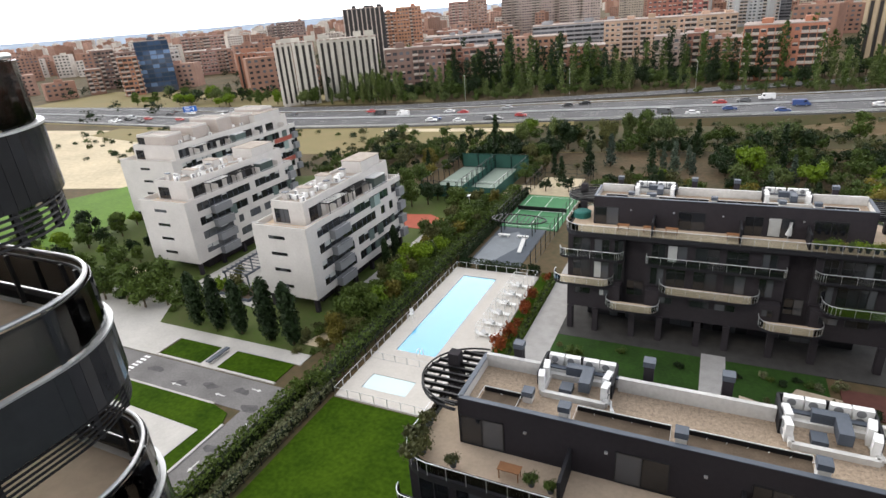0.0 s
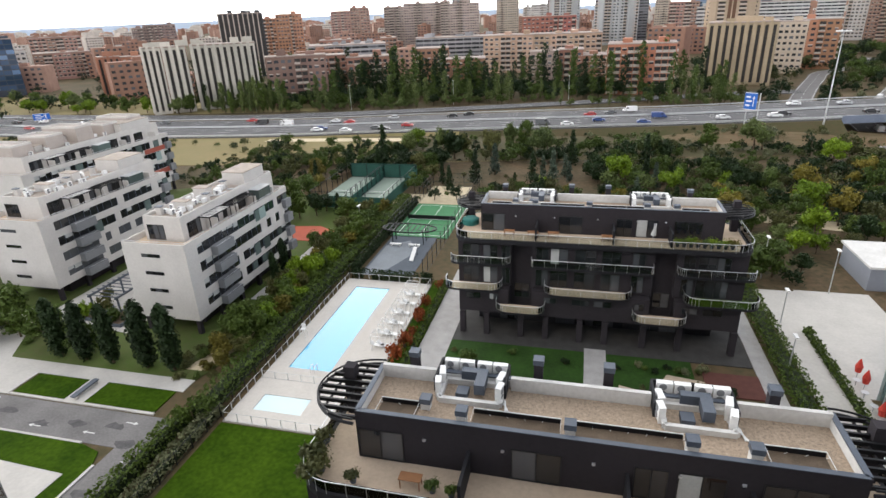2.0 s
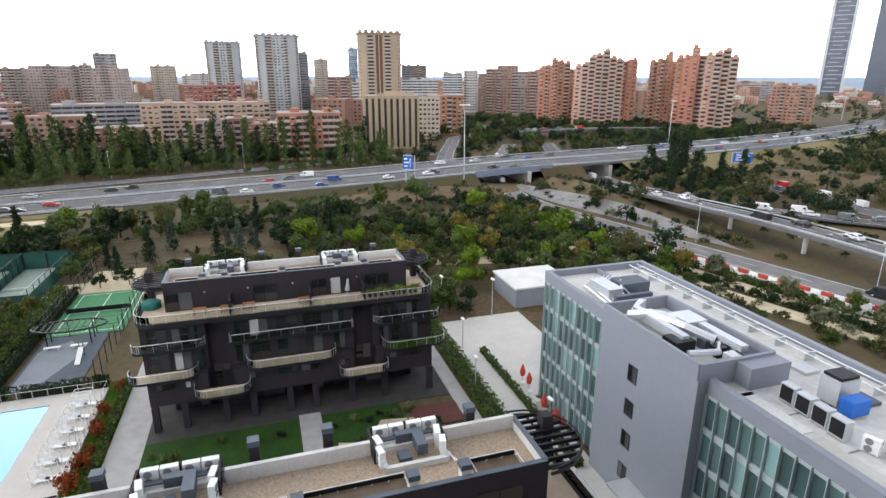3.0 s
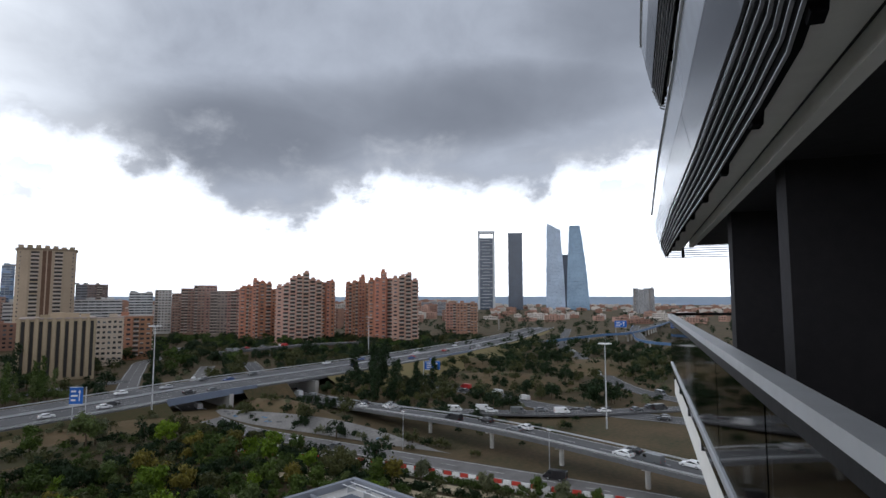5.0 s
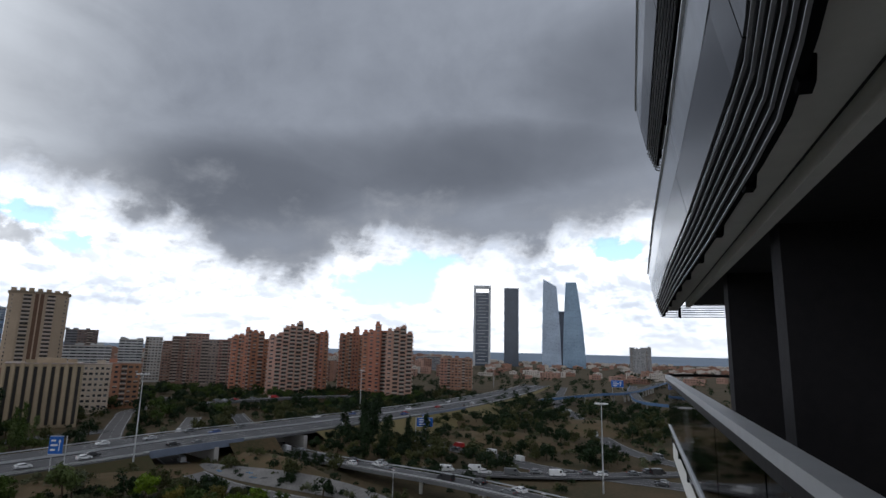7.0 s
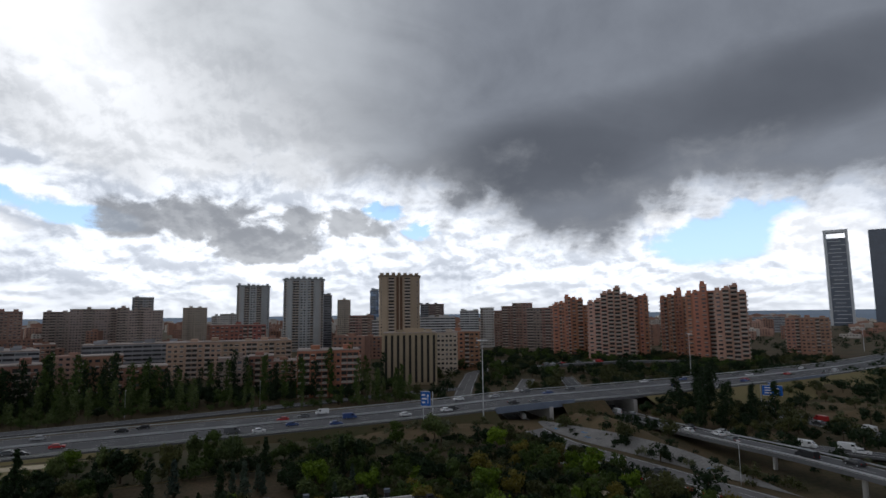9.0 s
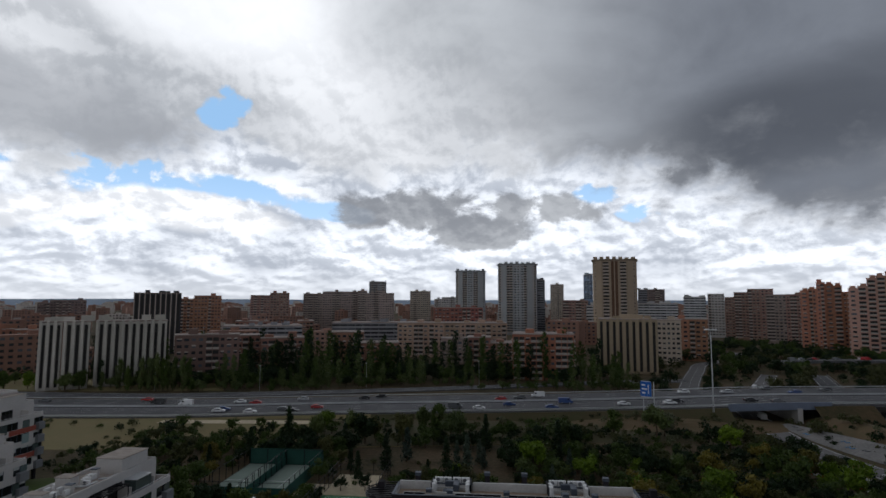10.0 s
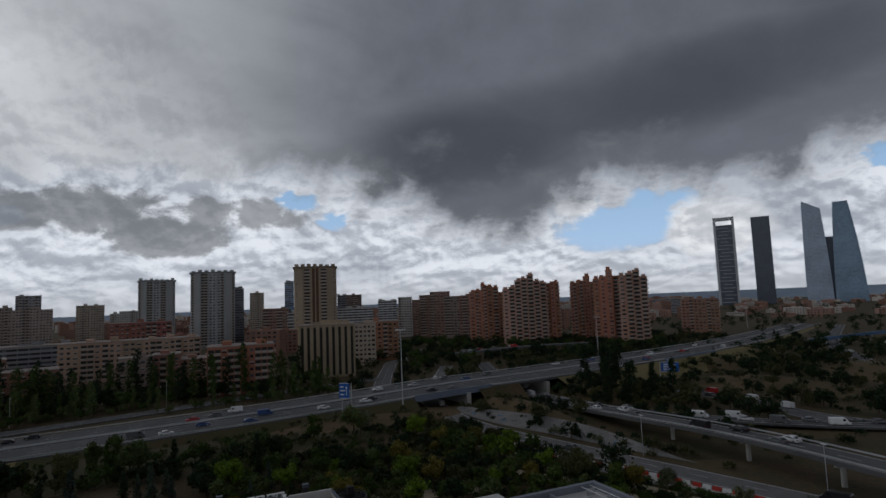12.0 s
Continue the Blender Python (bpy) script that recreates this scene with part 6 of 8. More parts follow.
city_block(326, 412, 23.1, 59, "redtower")
city_block(325, 380, 21.3, 62, "redtower")
city_block(321, 344, 21.2, 61, "rosetower")
city_block(481, 422, 34.7, 34, "orange")
city_block(1375, 600, 50.5, 63, "grey")
city_block(934, 904, 57.4, 30, "greylow")


def glass_tower(x, y, pts_bottom, pts_top, h0, h1, material, name, label, crown=None):
    """A tower whose plan changes from bottom to top; h0 and h1: its roof's heights on its two sides."""
    t = thing(name, label, "skyscraper", "skyscrapers", at=pose(x, y, 0, 0, 0, math.degrees(math.atan2(-x, y))))
    n, lev = len(pts_bottom), 24
    b = Build()
    for i in range(lev):
        for j in range(n):
            a, c = j, (j + 1) % n
            q = []
            for k, s in ((a, 0), (c, 0), (c, 1), (a, 1)):
                u = (i + s * 0.985) / lev
                top = h0 + (h1 - h0) * (pts_top[k][0] - min(p[0] for p in pts_top)) / (max(p[0] for p in pts_top) - min(p[0] for p in pts_top))
                bu = u ** 1.6
                q.append((pts_bottom[k][0] * (1 - bu) + pts_top[k][0] * bu, pts_bottom[k][1] * (1 - bu) + pts_top[k][1] * bu, u * top))
            b.add(q, [(0, 1, 2, 3)])
    tagged(part("facade", b, material, t), kind="stuff")
    core = Build()
    vs = []
    for i in range(lev + 1):
        u = i / lev
        bu = u ** 1.6
        for k in range(n):
            top = h0 + (h1 - h0) * (pts_top[k][0] - min(p[0] for p in pts_top)) / (max(p[0] for p in pts_top) - min(p[0] for p in pts_top))
            vs.append(((pts_bottom[k][0] * (1 - bu) + pts_top[k][0] * bu) * 0.985, (pts_bottom[k][1] * (1 - bu) + pts_top[k][1] * bu) * 0.985, u * top * 0.995))
    fs = [tuple(range(lev * n, lev * n + n))]
    for i in range(lev):
        fs += [(i * n + j, i * n + (j + 1) % n, (i + 1) * n + (j + 1) % n, (i + 1) * n + j) for j in range(n)]
    core.add(vs, fs)
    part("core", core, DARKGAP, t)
    return t


def polar(a, d):
    return d * math.sin(radians(a)), d * math.cos(radians(a))


def rr(w, d):
    return [(-w / 2, -d / 2), (w / 2, -d / 2), (w / 2, d / 2), (-w / 2, d / 2)]


TD = 1900
DARKGLASS = TOWERDARK
x_, y_ = polar(51.27, TD)
portal = thing("portal_tower", "dark glass skyscraper between pale piers with an open top", "skyscraper", "skyscrapers", at=pose(x_, y_, 0, 0, 0, -51.27))
for s in (-1, 1):
    part("pier", Build().box(s * 25 - 3.5, -14, 0, s * 25 + 3.5, 14, 264), mat("pale_pier_cladding", (0.50, 0.52, 0.54), 0.5, scale=0.02, var=0.1), portal)
part("lintel", Build().box(-27, -13, 256, 27, 13, 264), MATS["pale_pier_cladding"], portal)
part("glass_body", Build().box(-21.5, -15, 0, 21.5, 15, 240), DARKGLASS, portal)
for i in range(22):
    part("floor_band", Build().box(-20 + (i % 3) * 4, -15.4, 8 + i * 10.6, 20 - (i % 2) * 9, -14.9, 9.4 + i * 10.6), MATS["pale_pier_cladding"], portal)
x_, y_ = polar(54.2, TD)
glass_tower(x_, y_, rr(48, 40), rr(48, 40), 256, 256, DARKGLASS, "slab_tower", "dark blue glass skyscraper with straight sides")
x_, y_ = polar(58.15, TD)
glass_tower(x_, y_, rr(62, 44), [(-25, -20), (18, -20), (18, 20), (-25, 20)], 287, 262, TOWERPALE, "crystal_tower", "pale blue faceted glass skyscraper with slanted top")
x_, y_ = polar(60.2, TD)
glass_tower(x_, y_, [(-32, -22), (40, -22), (40, 22), (-32, 22)], [(-20, -12), (14, -12), (14, 12), (-20, 12)], 277, 277, TOWERBLUE, "curved_tower", "blue glass skyscraper that flares at its foot")
x_, y_ = polar(59.2, TD + 120)
glass_tower(x_, y_, rr(40, 40), rr(40, 40), 190, 190, DARKGLASS, "short_tower", "dark glass skyscraper behind two taller ones")


def far_city(name, col, count, seed, dmin, dmax):
    """Low roofs and walls of the far city, joined."""
    rnd = random.Random(seed)
    b, g = Build(), Build()
    for i in range(count):
        a = rnd.uniform(-75, 88)
        d = dmin + (dmax - dmin) * rnd.random() ** 0.8
        x, y = polar(a, d)
        if (a > 42 and d < 900) or (a > 17 and d < 760):
            continue
        w, dp = rnd.uniform(12, 34), rnd.uniform(10, 20)
        h = min(rnd.uniform(9, 26) + (d - 400) * 0.004, 37 + d * 0.004)
        if a > 48:
            h = rnd.uniform(5, 12)
        ca, sa = math.cos(radians(-a + rnd.choice((-20, 10, 35)))), math.sin(radians(-a + rnd.choice((-20, 10))))
        n = math.hypot(ca, sa)
        ca, sa = ca / n, sa / n

        def loc(u, v):
            return (x + u * ca - v * sa, y + u * sa + v * ca)
        b.prism([loc(-w / 2, -dp / 2), loc(w / 2, -dp / 2), loc(w / 2, dp / 2), loc(-w / 2, dp / 2)], 0, h)
        b.prism([loc(-2, -2), loc(3, -2), loc(3, 2), loc(-2, 2)], h, h + 2)
        if d < 1500:
            for k in range(max(1, int(h / 3.2))):
                z = h - 2.6 - k * 3.2
                for j in range(int(w / 4)):
                    u = -w / 2 + 2 + j * 4
                    g.prism([loc(u - 1, -dp / 2 - 0.15), loc(u + 1, -dp / 2 - 0.15), loc(u + 1, -dp / 2 + 0.2), loc(u - 1, -dp / 2 + 0.2)], z, z + 1.4)
    t = thing(name, "rows of far city apartment buildings", "buildings", kind="stuff")
    part("walls", b, mat("far_" + name, col, 0.9, scale=0.02, var=0.25, fine=10, bump=0.0), t)
    part("windows", g, FARWINDOW, t)


far_city("brick_city", (0.27, 0.15, 0.11), 620, 5, 380, 2600)
far_city("pale_city", (0.50, 0.45, 0.40), 760, 6, 660, 3200)
far_city("rose_city", (0.36, 0.22, 0.17), 360, 7, 420, 2600)


def hills():
    b = Build()
    n, vs, fs = 120, [], []
    for i in range(n + 1):
        a = -95 + 200 * i / n
        for d, h in ((3300, 0), (3900, 26 + 12 * noise.noise((a * 0.05, 1, 0))), (4500, 48 + 22 * noise.noise((a * 0.03, 7, 0)))):
            x, y = polar(a, d)
            vs.append((x, y, h))
    for i in range(n):
        for k in range(2):
            fs.append((i * 3 + k, i * 3 + 3 + k, i * 3 + 4 + k, i * 3 + 1 + k))
    b.add(vs, fs)
    # distance haze is put into the hills' base colour
    tagged(part("hills", b, mat("haze_blue_hills", (0.24, 0.30, 0.38), 0.95, scale=0.003, var=0.12, bump=0.0)), "hazy blue hills on the horizon", "hills", "", "structure")


hills()


# ---------- trees, hedges and scrub ----------
LEAF = {
    "green": leaf_mat("leaves_green", (0.052, 0.092, 0.016)), "dark": leaf_mat("leaves_dark", (0.011, 0.028, 0.007)),
    "poplar": leaf_mat("leaves_poplar", (0.078, 0.118, 0.038)), "olive": leaf_mat("leaves_olive", (0.073, 0.086, 0.030)),
    "yellow": leaf_mat("leaves_yellow", (0.112, 0.107, 0.019)), "bluegreen": leaf_mat("leaves_bluegreen", (0.047, 0.076, 0.060)),
    "grey": leaf_mat("leaves_grey_green", (0.103, 0.125, 0.073)), "red": leaf_mat("leaves_red", (0.189, 0.052, 0.017)),
    "bright": leaf_mat("leaves_bright", (0.103, 0.185, 0.010)),
}


def leaf_cloud(rng, centres, radii, count, size, squash=0.8):
    """Small leaf quads spread over the shells of several clumps; arrays of vertices."""
    k = rng.integers(0, len(centres), count)
    d = rng.normal(size=(count, 3))
    d /= np.linalg.norm(d, axis=1, keepdims=True)
    r = radii[k] * (0.55 + 0.5 * rng.random(count) ** 0.6)
    p = centres[k] + d * r[:, None] * np.array([1, 1, squash])
    n = d + rng.normal(size=(count, 3)) * 0.55
    n /= np.linalg.norm(n, axis=1, keepdims=True)
    u = np.cross(n, rng.normal(size=(count, 3)))
    u /= np.linalg.norm(u, axis=1, keepdims=True)
    v = np.cross(n, u)
    s = size * (0.6 + 0.8 * rng.random((count, 1)))
    inner = rng.random(count) < 0.22          # broad leaf masses close the middle of the crown
    p[inner] = centres[k][inner] + (p[inner] - centres[k][inner]) * 0.45
    s[inner] *= 2.0
    return np.stack([p - u * s, p - v * s * 0.6, p + u * s, p + v * s * 0.6], axis=1).reshape(-1, 3)


def quads(name, verts):
    me = bpy.data.meshes.new(name)
    n = len(verts) // 4
    me.from_pydata([tuple(v) for v in verts.tolist()], [], [(4 * i, 4 * i + 1, 4 * i + 2, 4 * i + 3) for i in range(n)])
    me.update()
    return me


def crown_mesh(kind, seed, count):
    rng = np.random.default_rng(seed)
    if kind == "round":
        m = 16
        c = rng.normal(size=(m, 3))
        c /= np.linalg.norm(c, axis=1, keepdims=True)
        c = c * (rng.random((m, 1)) ** 0.4) * np.array([2.1, 2.1, 1.75]) + np.array([0, 0, 3.5])
        return leaf_cloud(rng, c, 0.8 + 0.7 * rng.random(m), count, 0.25)
    if kind == "poplar":
        m = 22
        z = np.linspace(2.0, 13.5, m)
        w = 1.75 * np.sin(np.clip((z - 0.8) / 14.0, 0, 1) * math.pi) ** 0.6
        a = rng.random(m) * 6.28
        c = np.stack([np.cos(a) * w * 0.5, np.sin(a) * w * 0.5, z], axis=1)
        return leaf_cloud(rng, c, 0.55 + w * 0.5, count, 0.26, 1.3)
    if kind == "column":
        m = 14
        z = np.linspace(0.9, 6.2, m)
        w = 1.15 * np.sin(np.clip((z + 0.6) / 7.6, 0, 1) * math.pi) ** 0.7
        c = np.stack([rng.normal(size=m) * 0.12, rng.normal(size=m) * 0.12, z], axis=1)
        return leaf_cloud(rng, c, 0.25 + w * 0.85, count, 0.24, 1.1)
    if kind == "cone":
        m = 18
        z = np.linspace(0.7, 6.4, m)
        w = 1.7 * (1 - z / 7.0)
        a = rng.random(m) * 6.28
        c = np.stack([np.cos(a) * w * 0.35, np.sin(a) * w * 0.35, z], axis=1)
        return leaf_cloud(rng, c, 0.25 + w * 0.75, count, 0.22, 0.8)
    if kind == "pine":
        m = 12
        a = rng.random(m) * 6.28
        r = 1.9 * rng.random(m) ** 0.5
        c = np.stack([np.cos(a) * r, np.sin(a) * r, 1.5 + 2.9 * rng.random(m) * (1 - 0.28 * r)], axis=1)
        return leaf_cloud(rng, c, 0.8 + 0.55 * rng.random(m), count, 0.22, 0.8)
    m = 9
    a = rng.random(m) * 6.28
    r = 0.7 * rng.random(m) ** 0.5
    c = np.stack([np.cos(a) * r, np.sin(a) * r, 0.45 + 0.45 * rng.random(m)], axis=1)
    return leaf_cloud(rng, c, 0.4 + 0.3 * rng.random(m), count, 0.13, 0.9)


def trunk_mesh(kind, seed):
    rnd = random.Random(seed)
    top = {"round": 3.2, "poplar": 9, "column": 3, "cone": 5, "pine": 3.2, "shrub": 0.5}[kind]
    b = Build()
    bend = (rnd.uniform(-0.2, 0.2), rnd.uniform(-0.2, 0.2))
    b.bar((0, 0, -0.1), (bend[0], bend[1], top * 0.55), 0.2, 7, 0.14).bar((bend[0], bend[1], top * 0.55), (bend[0] * 0.5, bend[1], top), 0.14, 6, 0.05)
    if kind in ("round", "pine", "poplar"):
        for i in range(5):
            a = i * 1.26 + rnd.random()
            z0 = top * rnd.uniform(0.4, 0.8)
            b.bar((bend[0] * 0.8, bend[1] * 0.8, z0), (1.4 * math.cos(a), 1.4 * math.sin(a), z0 + 1.3), 0.07, 5, 0.03)
    return b.mesh("trunk")


TREES = {}
TREENAMES = {"round": "broadleaf_tree", "poplar": "poplar_tree", "column": "cypress_tree", "cone": "fir_tree", "pine": "pine_tree", "shrub": "shrub"}
WORDS = {"green": "green", "dark": "dark green", "poplar": "pale green", "olive": "olive green", "yellow": "yellowing", "bluegreen": "blue-green", "grey": "grey-green", "red": "reddish autumn", "bright": "bright green"}
PLACES = {"round": "broadleaf tree with an uneven leafy crown", "poplar": "tall slender poplar with a narrow crown", "column": "clipped columnar cypress standing on a lawn", "cone": "conical fir standing in the park", "pine": "pine with a broad flat-topped crown", "shrub": "rounded garden shrub"}


def plant(kind, leaf, x, y, s, turn=0.0, z=0.0, tall=1.0, variant=0):
    """A tree: a shared trunk and crown, its own size and turn."""
    key = (kind, leaf, variant)
    if key not in TREES:
        seed = sum(map(ord, kind + leaf)) + variant * 17
        cm = quads("crown", crown_mesh(kind, seed, {"shrub": 260, "column": 1700, "cone": 700, "poplar": 1100}.get(kind, 1150)))
        cm.materials.append(LEAF[leaf])
        tm = trunk_mesh(kind, seed)
        tm.materials.append(BARK)
        TREES[key] = (cm, tm)
    cm, tm = TREES[key]
    t = thing(TREENAMES[kind], "%s %s" % (WORDS[leaf], PLACES[kind]), "shrub" if kind == "shrub" else "tree", "trees" if kind != "shrub" else "shrubs")
    t.matrix_world = pose(x, y, z, 0, 0, turn) @ Matrix.Diagonal((s, s, s * tall, 1))
    part("trunk", tm, None, t)
    part("crown", cm, None, t)
    return t


KEEPOFF = [(-78, -60, 55, 82), (-172, -122, 60, 102), (-60, -48, 55.5, 85), (-91, -76.5, 60, 91), (-123, -90, 82, 120), (-17, 22, 22, 76), (30, 47, -15, 60), (40, 54, 84, 97), (-36.5, -22, 41, 78), (-36, -15.2, 78, 118), (-61, -41, 111, 138), (-59, -46, 91, 101), (24, 32, 20, 84)]
ROADBOX = [([(p.x, p.y) for p in path[::2]], w / 2 + 1.5) for path, w in ROADS]
SPOTS = []
WOODS = {}


def free(x, y, r, gap):
    for a, c, d, e in KEEPOFF:
        if a - r < x < c + r and d - r < y < e + r:
            return False
    for pts, w in ROADBOX:
        lim = (w + r) ** 2
        for px_, py_ in pts:
            if (px_ - x) ** 2 + (py_ - y) ** 2 < lim + 12:
                return False
    for sx, sy in SPOTS:
        if (sx - x) ** 2 + (sy - y) ** 2 < gap * gap:
            return False
    return True


def scatter(count, seed, spot, mix, smin, smax, gap=2.5, tall=(0.9, 1.2), joined=False):
    """Plant count trees at random places that spot(rnd) gives, off the roads and buildings."""
    rnd = random.Random(seed)
    made = tries = 0
    while made < count and tries < count * 12:
        tries += 1
        x, y = spot(rnd)
        if not free(x, y, 1.6, gap):
            continue
        kind, leaf = rnd.choice(mix)
        SPOTS.append((x, y))
        s, turn, tl, variant = rnd.uniform(smin, smax), rnd.uniform(0, 360), rnd.uniform(*tall), rnd.randrange(2)
        if joined and (joined is True or y > joined):
            WOODS.setdefault(leaf, []).append((kind, x, y, s, turn, tl, variant))
        else:
            plant(kind, leaf, x, y, s, turn, rise(x, y), tl, variant)
        made += 1


def grow_woods():
    """The many far trees, joined by their foliage into one wood each."""
    for leaf, rows in WOODS.items():
        crowns, trunks = [], Build()
        for kind, x, y, s, turn, tl, variant in rows:
            v = crown_mesh(kind, len(kind) + variant * 7, 520 if kind != "shrub" else 150)
            c, n = math.cos(radians(turn)), math.sin(radians(turn))
            v = np.stack([(v[:, 0] * c - v[:, 1] * n) * s + x, (v[:, 0] * n + v[:, 1] * c) * s + y, v[:, 2] * s * tl + rise(x, y)], axis=1)
            crowns.append(v)
            if kind != "shrub":
                trunks.bar((x, y, 0), (x, y, rise(x, y) + 3 * s), 0.2 * s, 5, 0.1 * s)
        w = thing("wood", "%s trees and scrub scattered between the roads" % WORDS[leaf], "trees", kind="stuff")
        part("foliage", quads("foliage", np.concatenate(crowns)), LEAF[leaf], w)
        if trunks.v:
            part("stems", trunks, BARK, w)


def box_spot(x0, x1, y0, y1):
    return lambda r: (r.uniform(x0, x1), r.uniform(y0, y1))


def line_spot(path, o0, o1, x0, x1):
    pts = [p for p in path if x0 < p.x < x1]

    def pick(r):
        p = r.choice(pts)
        return p.x + r.uniform(-4, 4), p.y + r.uniform(o0, o1)
    return pick


# a row of clipped columns on the lawn, two dark cypresses by the white block
for x in (-65.2, -61.2, -57.0, -51.8, -47.9):
    plant("column", "dark", x, 49.0, 1.06 + 0.06 * math.sin(x * 3), x * 40, 0.1, 1.22)
for x, y, s in ((-47.2, 76.5, 0.9), (-46.8, 72.5, 0.8), (-134, 66, 1.2), (-131, 66.5, 1.2)):
    plant("column", "dark", x, y, s * 0.75, x * 33, 0, 1.5)
for x, y, lf, s_ in ((-25.8, 134.7, "dark", 1.25), (-22.2, 143.3, "bluegreen", 1.2), (-12.0, 138.9, "dark", 1.05), (-6.9, 138.4, "bluegreen", 1.15), (-4.1, 142.4, "bluegreen", 0.9), (-2.9, 138.7, "bluegreen", 0.75), (-9.6, 141.5, "bluegreen", 0.85), (-15.5, 131, "dark", 0.6), (-31, 128, "dark", 0.9), (-34, 133.5, "dark", 0.8)):
    plant("cone", lf, x, y, s_, x * 57, 0, 1.05)
    SPOTS.append((x, y))
for x, y, lf, s_ in ((-40.2, 160.1, "poplar", 1.0), (-34.0, 161.1, "olive", 0.85), (-26.2, 162.3, "olive", 1.0), (-21.6, 170, "poplar", 1.0), (-16.7, 168.2, "green", 1.05), (-12.6, 161.2, "poplar", 1.0), (-10.1, 164.9, "poplar", 0.95), (-50, 158, "poplar", 0.9)):
    plant("round", lf, x, y, s_ * 1.0, x * 57, rise(x, y), 1.6, int(-x) % 2)
    SPOTS.append((x, y))
for x, y, lf, s_ in ((-9.3, 136.4, "bright", 1.5), (-3.4, 129.8, "yellow", 1.3), (-19, 141, "olive", 0.7), (-16.5, 141.5, "olive", 0.7), (-30, 141, "olive", 0.9)):
    plant("shrub", lf, x, y, s_, x * 57, 0)
    SPOTS.append((x, y))
for x, y, lf, s_ in ((16.9, 160, "poplar", 1.35), (46.8, 174, "poplar", 1.5), (50, 177, "grey", 1.2), (8.8, 137.7, "bright", 1.25), (35, 176, "green", 1.2), (62, 160, "bright", 1.2), (70, 138, "yellow", 1.1), (44, 120, "bright", 1.2), (-52, 172, "bright", 1.1)):
    plant("round", lf, x, y, s_, x * 57, rise(x, y), 1.1)
    SPOTS.append((x, y))
KEEPOFF.append((-36, 1, 126, 154))
G, D, P, O, B = ("round", "green"), ("round", "dark"), ("poplar", "poplar"), ("round", "olive"), ("round", "bright")
scatter(150, 11, line_spot(main_path, 46, 68, -175, 62), [P, P, ("poplar", "green"), ("round", "poplar"), ("round", "poplar"), G], 0.6, 1.05, 2.2, joined=245)
scatter(300, 12, line_spot(main_path, 58, 104, -190, 60), [D, D, G, ("poplar", "green"), ("poplar", "dark"), ("round", "green")], 0.9, 1.6, 3.2, joined=True)
scatter(40, 13, line_spot(main_path, 30, 70, -330, -175), [B, G, ("round", "poplar")], 0.8, 1.5, 4.0)
scatter(210, 14, box_spot(6, 84, 84, 150), [("pine", "green"), G, G, ("pine", "green"), ("pine", "dark"), ("pine", "olive"), O, G, D, B, ("round", "poplar"), ("round", "yellow")], 0.5, 1.1, 3.0, joined=112)
scatter(110, 15, box_spot(-100, 26, 138, 174), [G, D, O, ("pine", "dark"), G, ("pine", "green")], 0.55, 0.95, 3.2, joined=150)
scatter(50, 16, box_spot(-62, 22, 138, 160), [("pine", "dark"), D, ("cone", "dark")], 1.0, 1.5, 3.2)
scatter(14, 17, box_spot(4, 24, 119, 140), [("cone", "bluegreen"), ("cone", "dark"), ("cone", "bluegreen"), ("shrub", "bright"), ("shrub", "yellow")], 0.8, 1.15, 3.6)
scatter(40, 18, box_spot(-22, 24, 76, 116), [G, O, ("cone", "dark"), B], 0.6, 1.0, 3.2)
scatter(70, 19, box_spot(-44.5, -40.2, 50, 135), [G, G, O, ("round", "yellow"), B, G], 0.42, 0.8, 1.7)
scatter(36, 20, box_spot(-72, -41, 86, 140), [G, D, ("round", "yellow"), ("cone", "dark")], 0.6, 1.0, 2.8)
scatter(60, 21, box_spot(-165, -92, 44, 96), [G, D, B, D], 0.55, 1.0, 2.8)
scatter(45, 22, box_spot(-104, -60, 50, 64), [("shrub", "green"), ("shrub", "olive"), G, ("shrub", "dark")], 0.5, 1.0, 1.8)
scatter(24, 23, box_spot(-48, -41.5, 47.5, 62), [("shrub", "yellow"), ("shrub", "green"), ("shrub", "olive")], 0.6, 1.1, 1.6, (0.9, 1.1))
scatter(640, 24, box_spot(60, 420, 100, 440), [("pine", "dark"), ("pine", "dark"), D, ("pine", "olive"), O], 0.9, 1.6, 3.4, joined=True)
scatter(330, 25, box_spot(120, 330, 300, 540), [("pine", "dark"), D, G], 1.0, 1.8, 4, joined=True)
scatter(50, 26, box_spot(138, 180, 140, 235), [("pine", "dark"), ("poplar", "dark"), ("pine", "olive")], 0.8, 1.2, 2.8)
scatter(30, 27, box_spot(48, 110, 20, 95), [G, ("shrub", "olive"), ("shrub", "grey"), ("pine", "olive")], 0.5, 0.8, 5)
scatter(230, 28, box_spot(-60, 104, 150, 202), [("shrub", "olive"), ("shrub", "grey"), ("shrub", "dark"), ("shrub", "green"), ("shrub", "olive")], 0.7, 1.7, 2.0, joined=True)
scatter(90, 29, box_spot(-260, -100, 120, 190), [("shrub", "olive"), ("shrub", "dark"), ("shrub", "green")], 0.8, 2.0, 3.5, joined=True)
scatter(800, 30, box_spot(84, 330, 90, 330), [("shrub", "olive"), ("shrub", "grey"), ("shrub", "dark"), ("shrub", "dark")], 0.8, 2.2, 2.0, joined=True)
scatter(150, 31, box_spot(-100, 84, 118, 158), [D, ("pine", "dark"), G, ("pine", "green"), ("shrub", "dark"), ("shrub", "green"), ("round", "olive")], 0.55, 1.0, 2.6, joined=True)
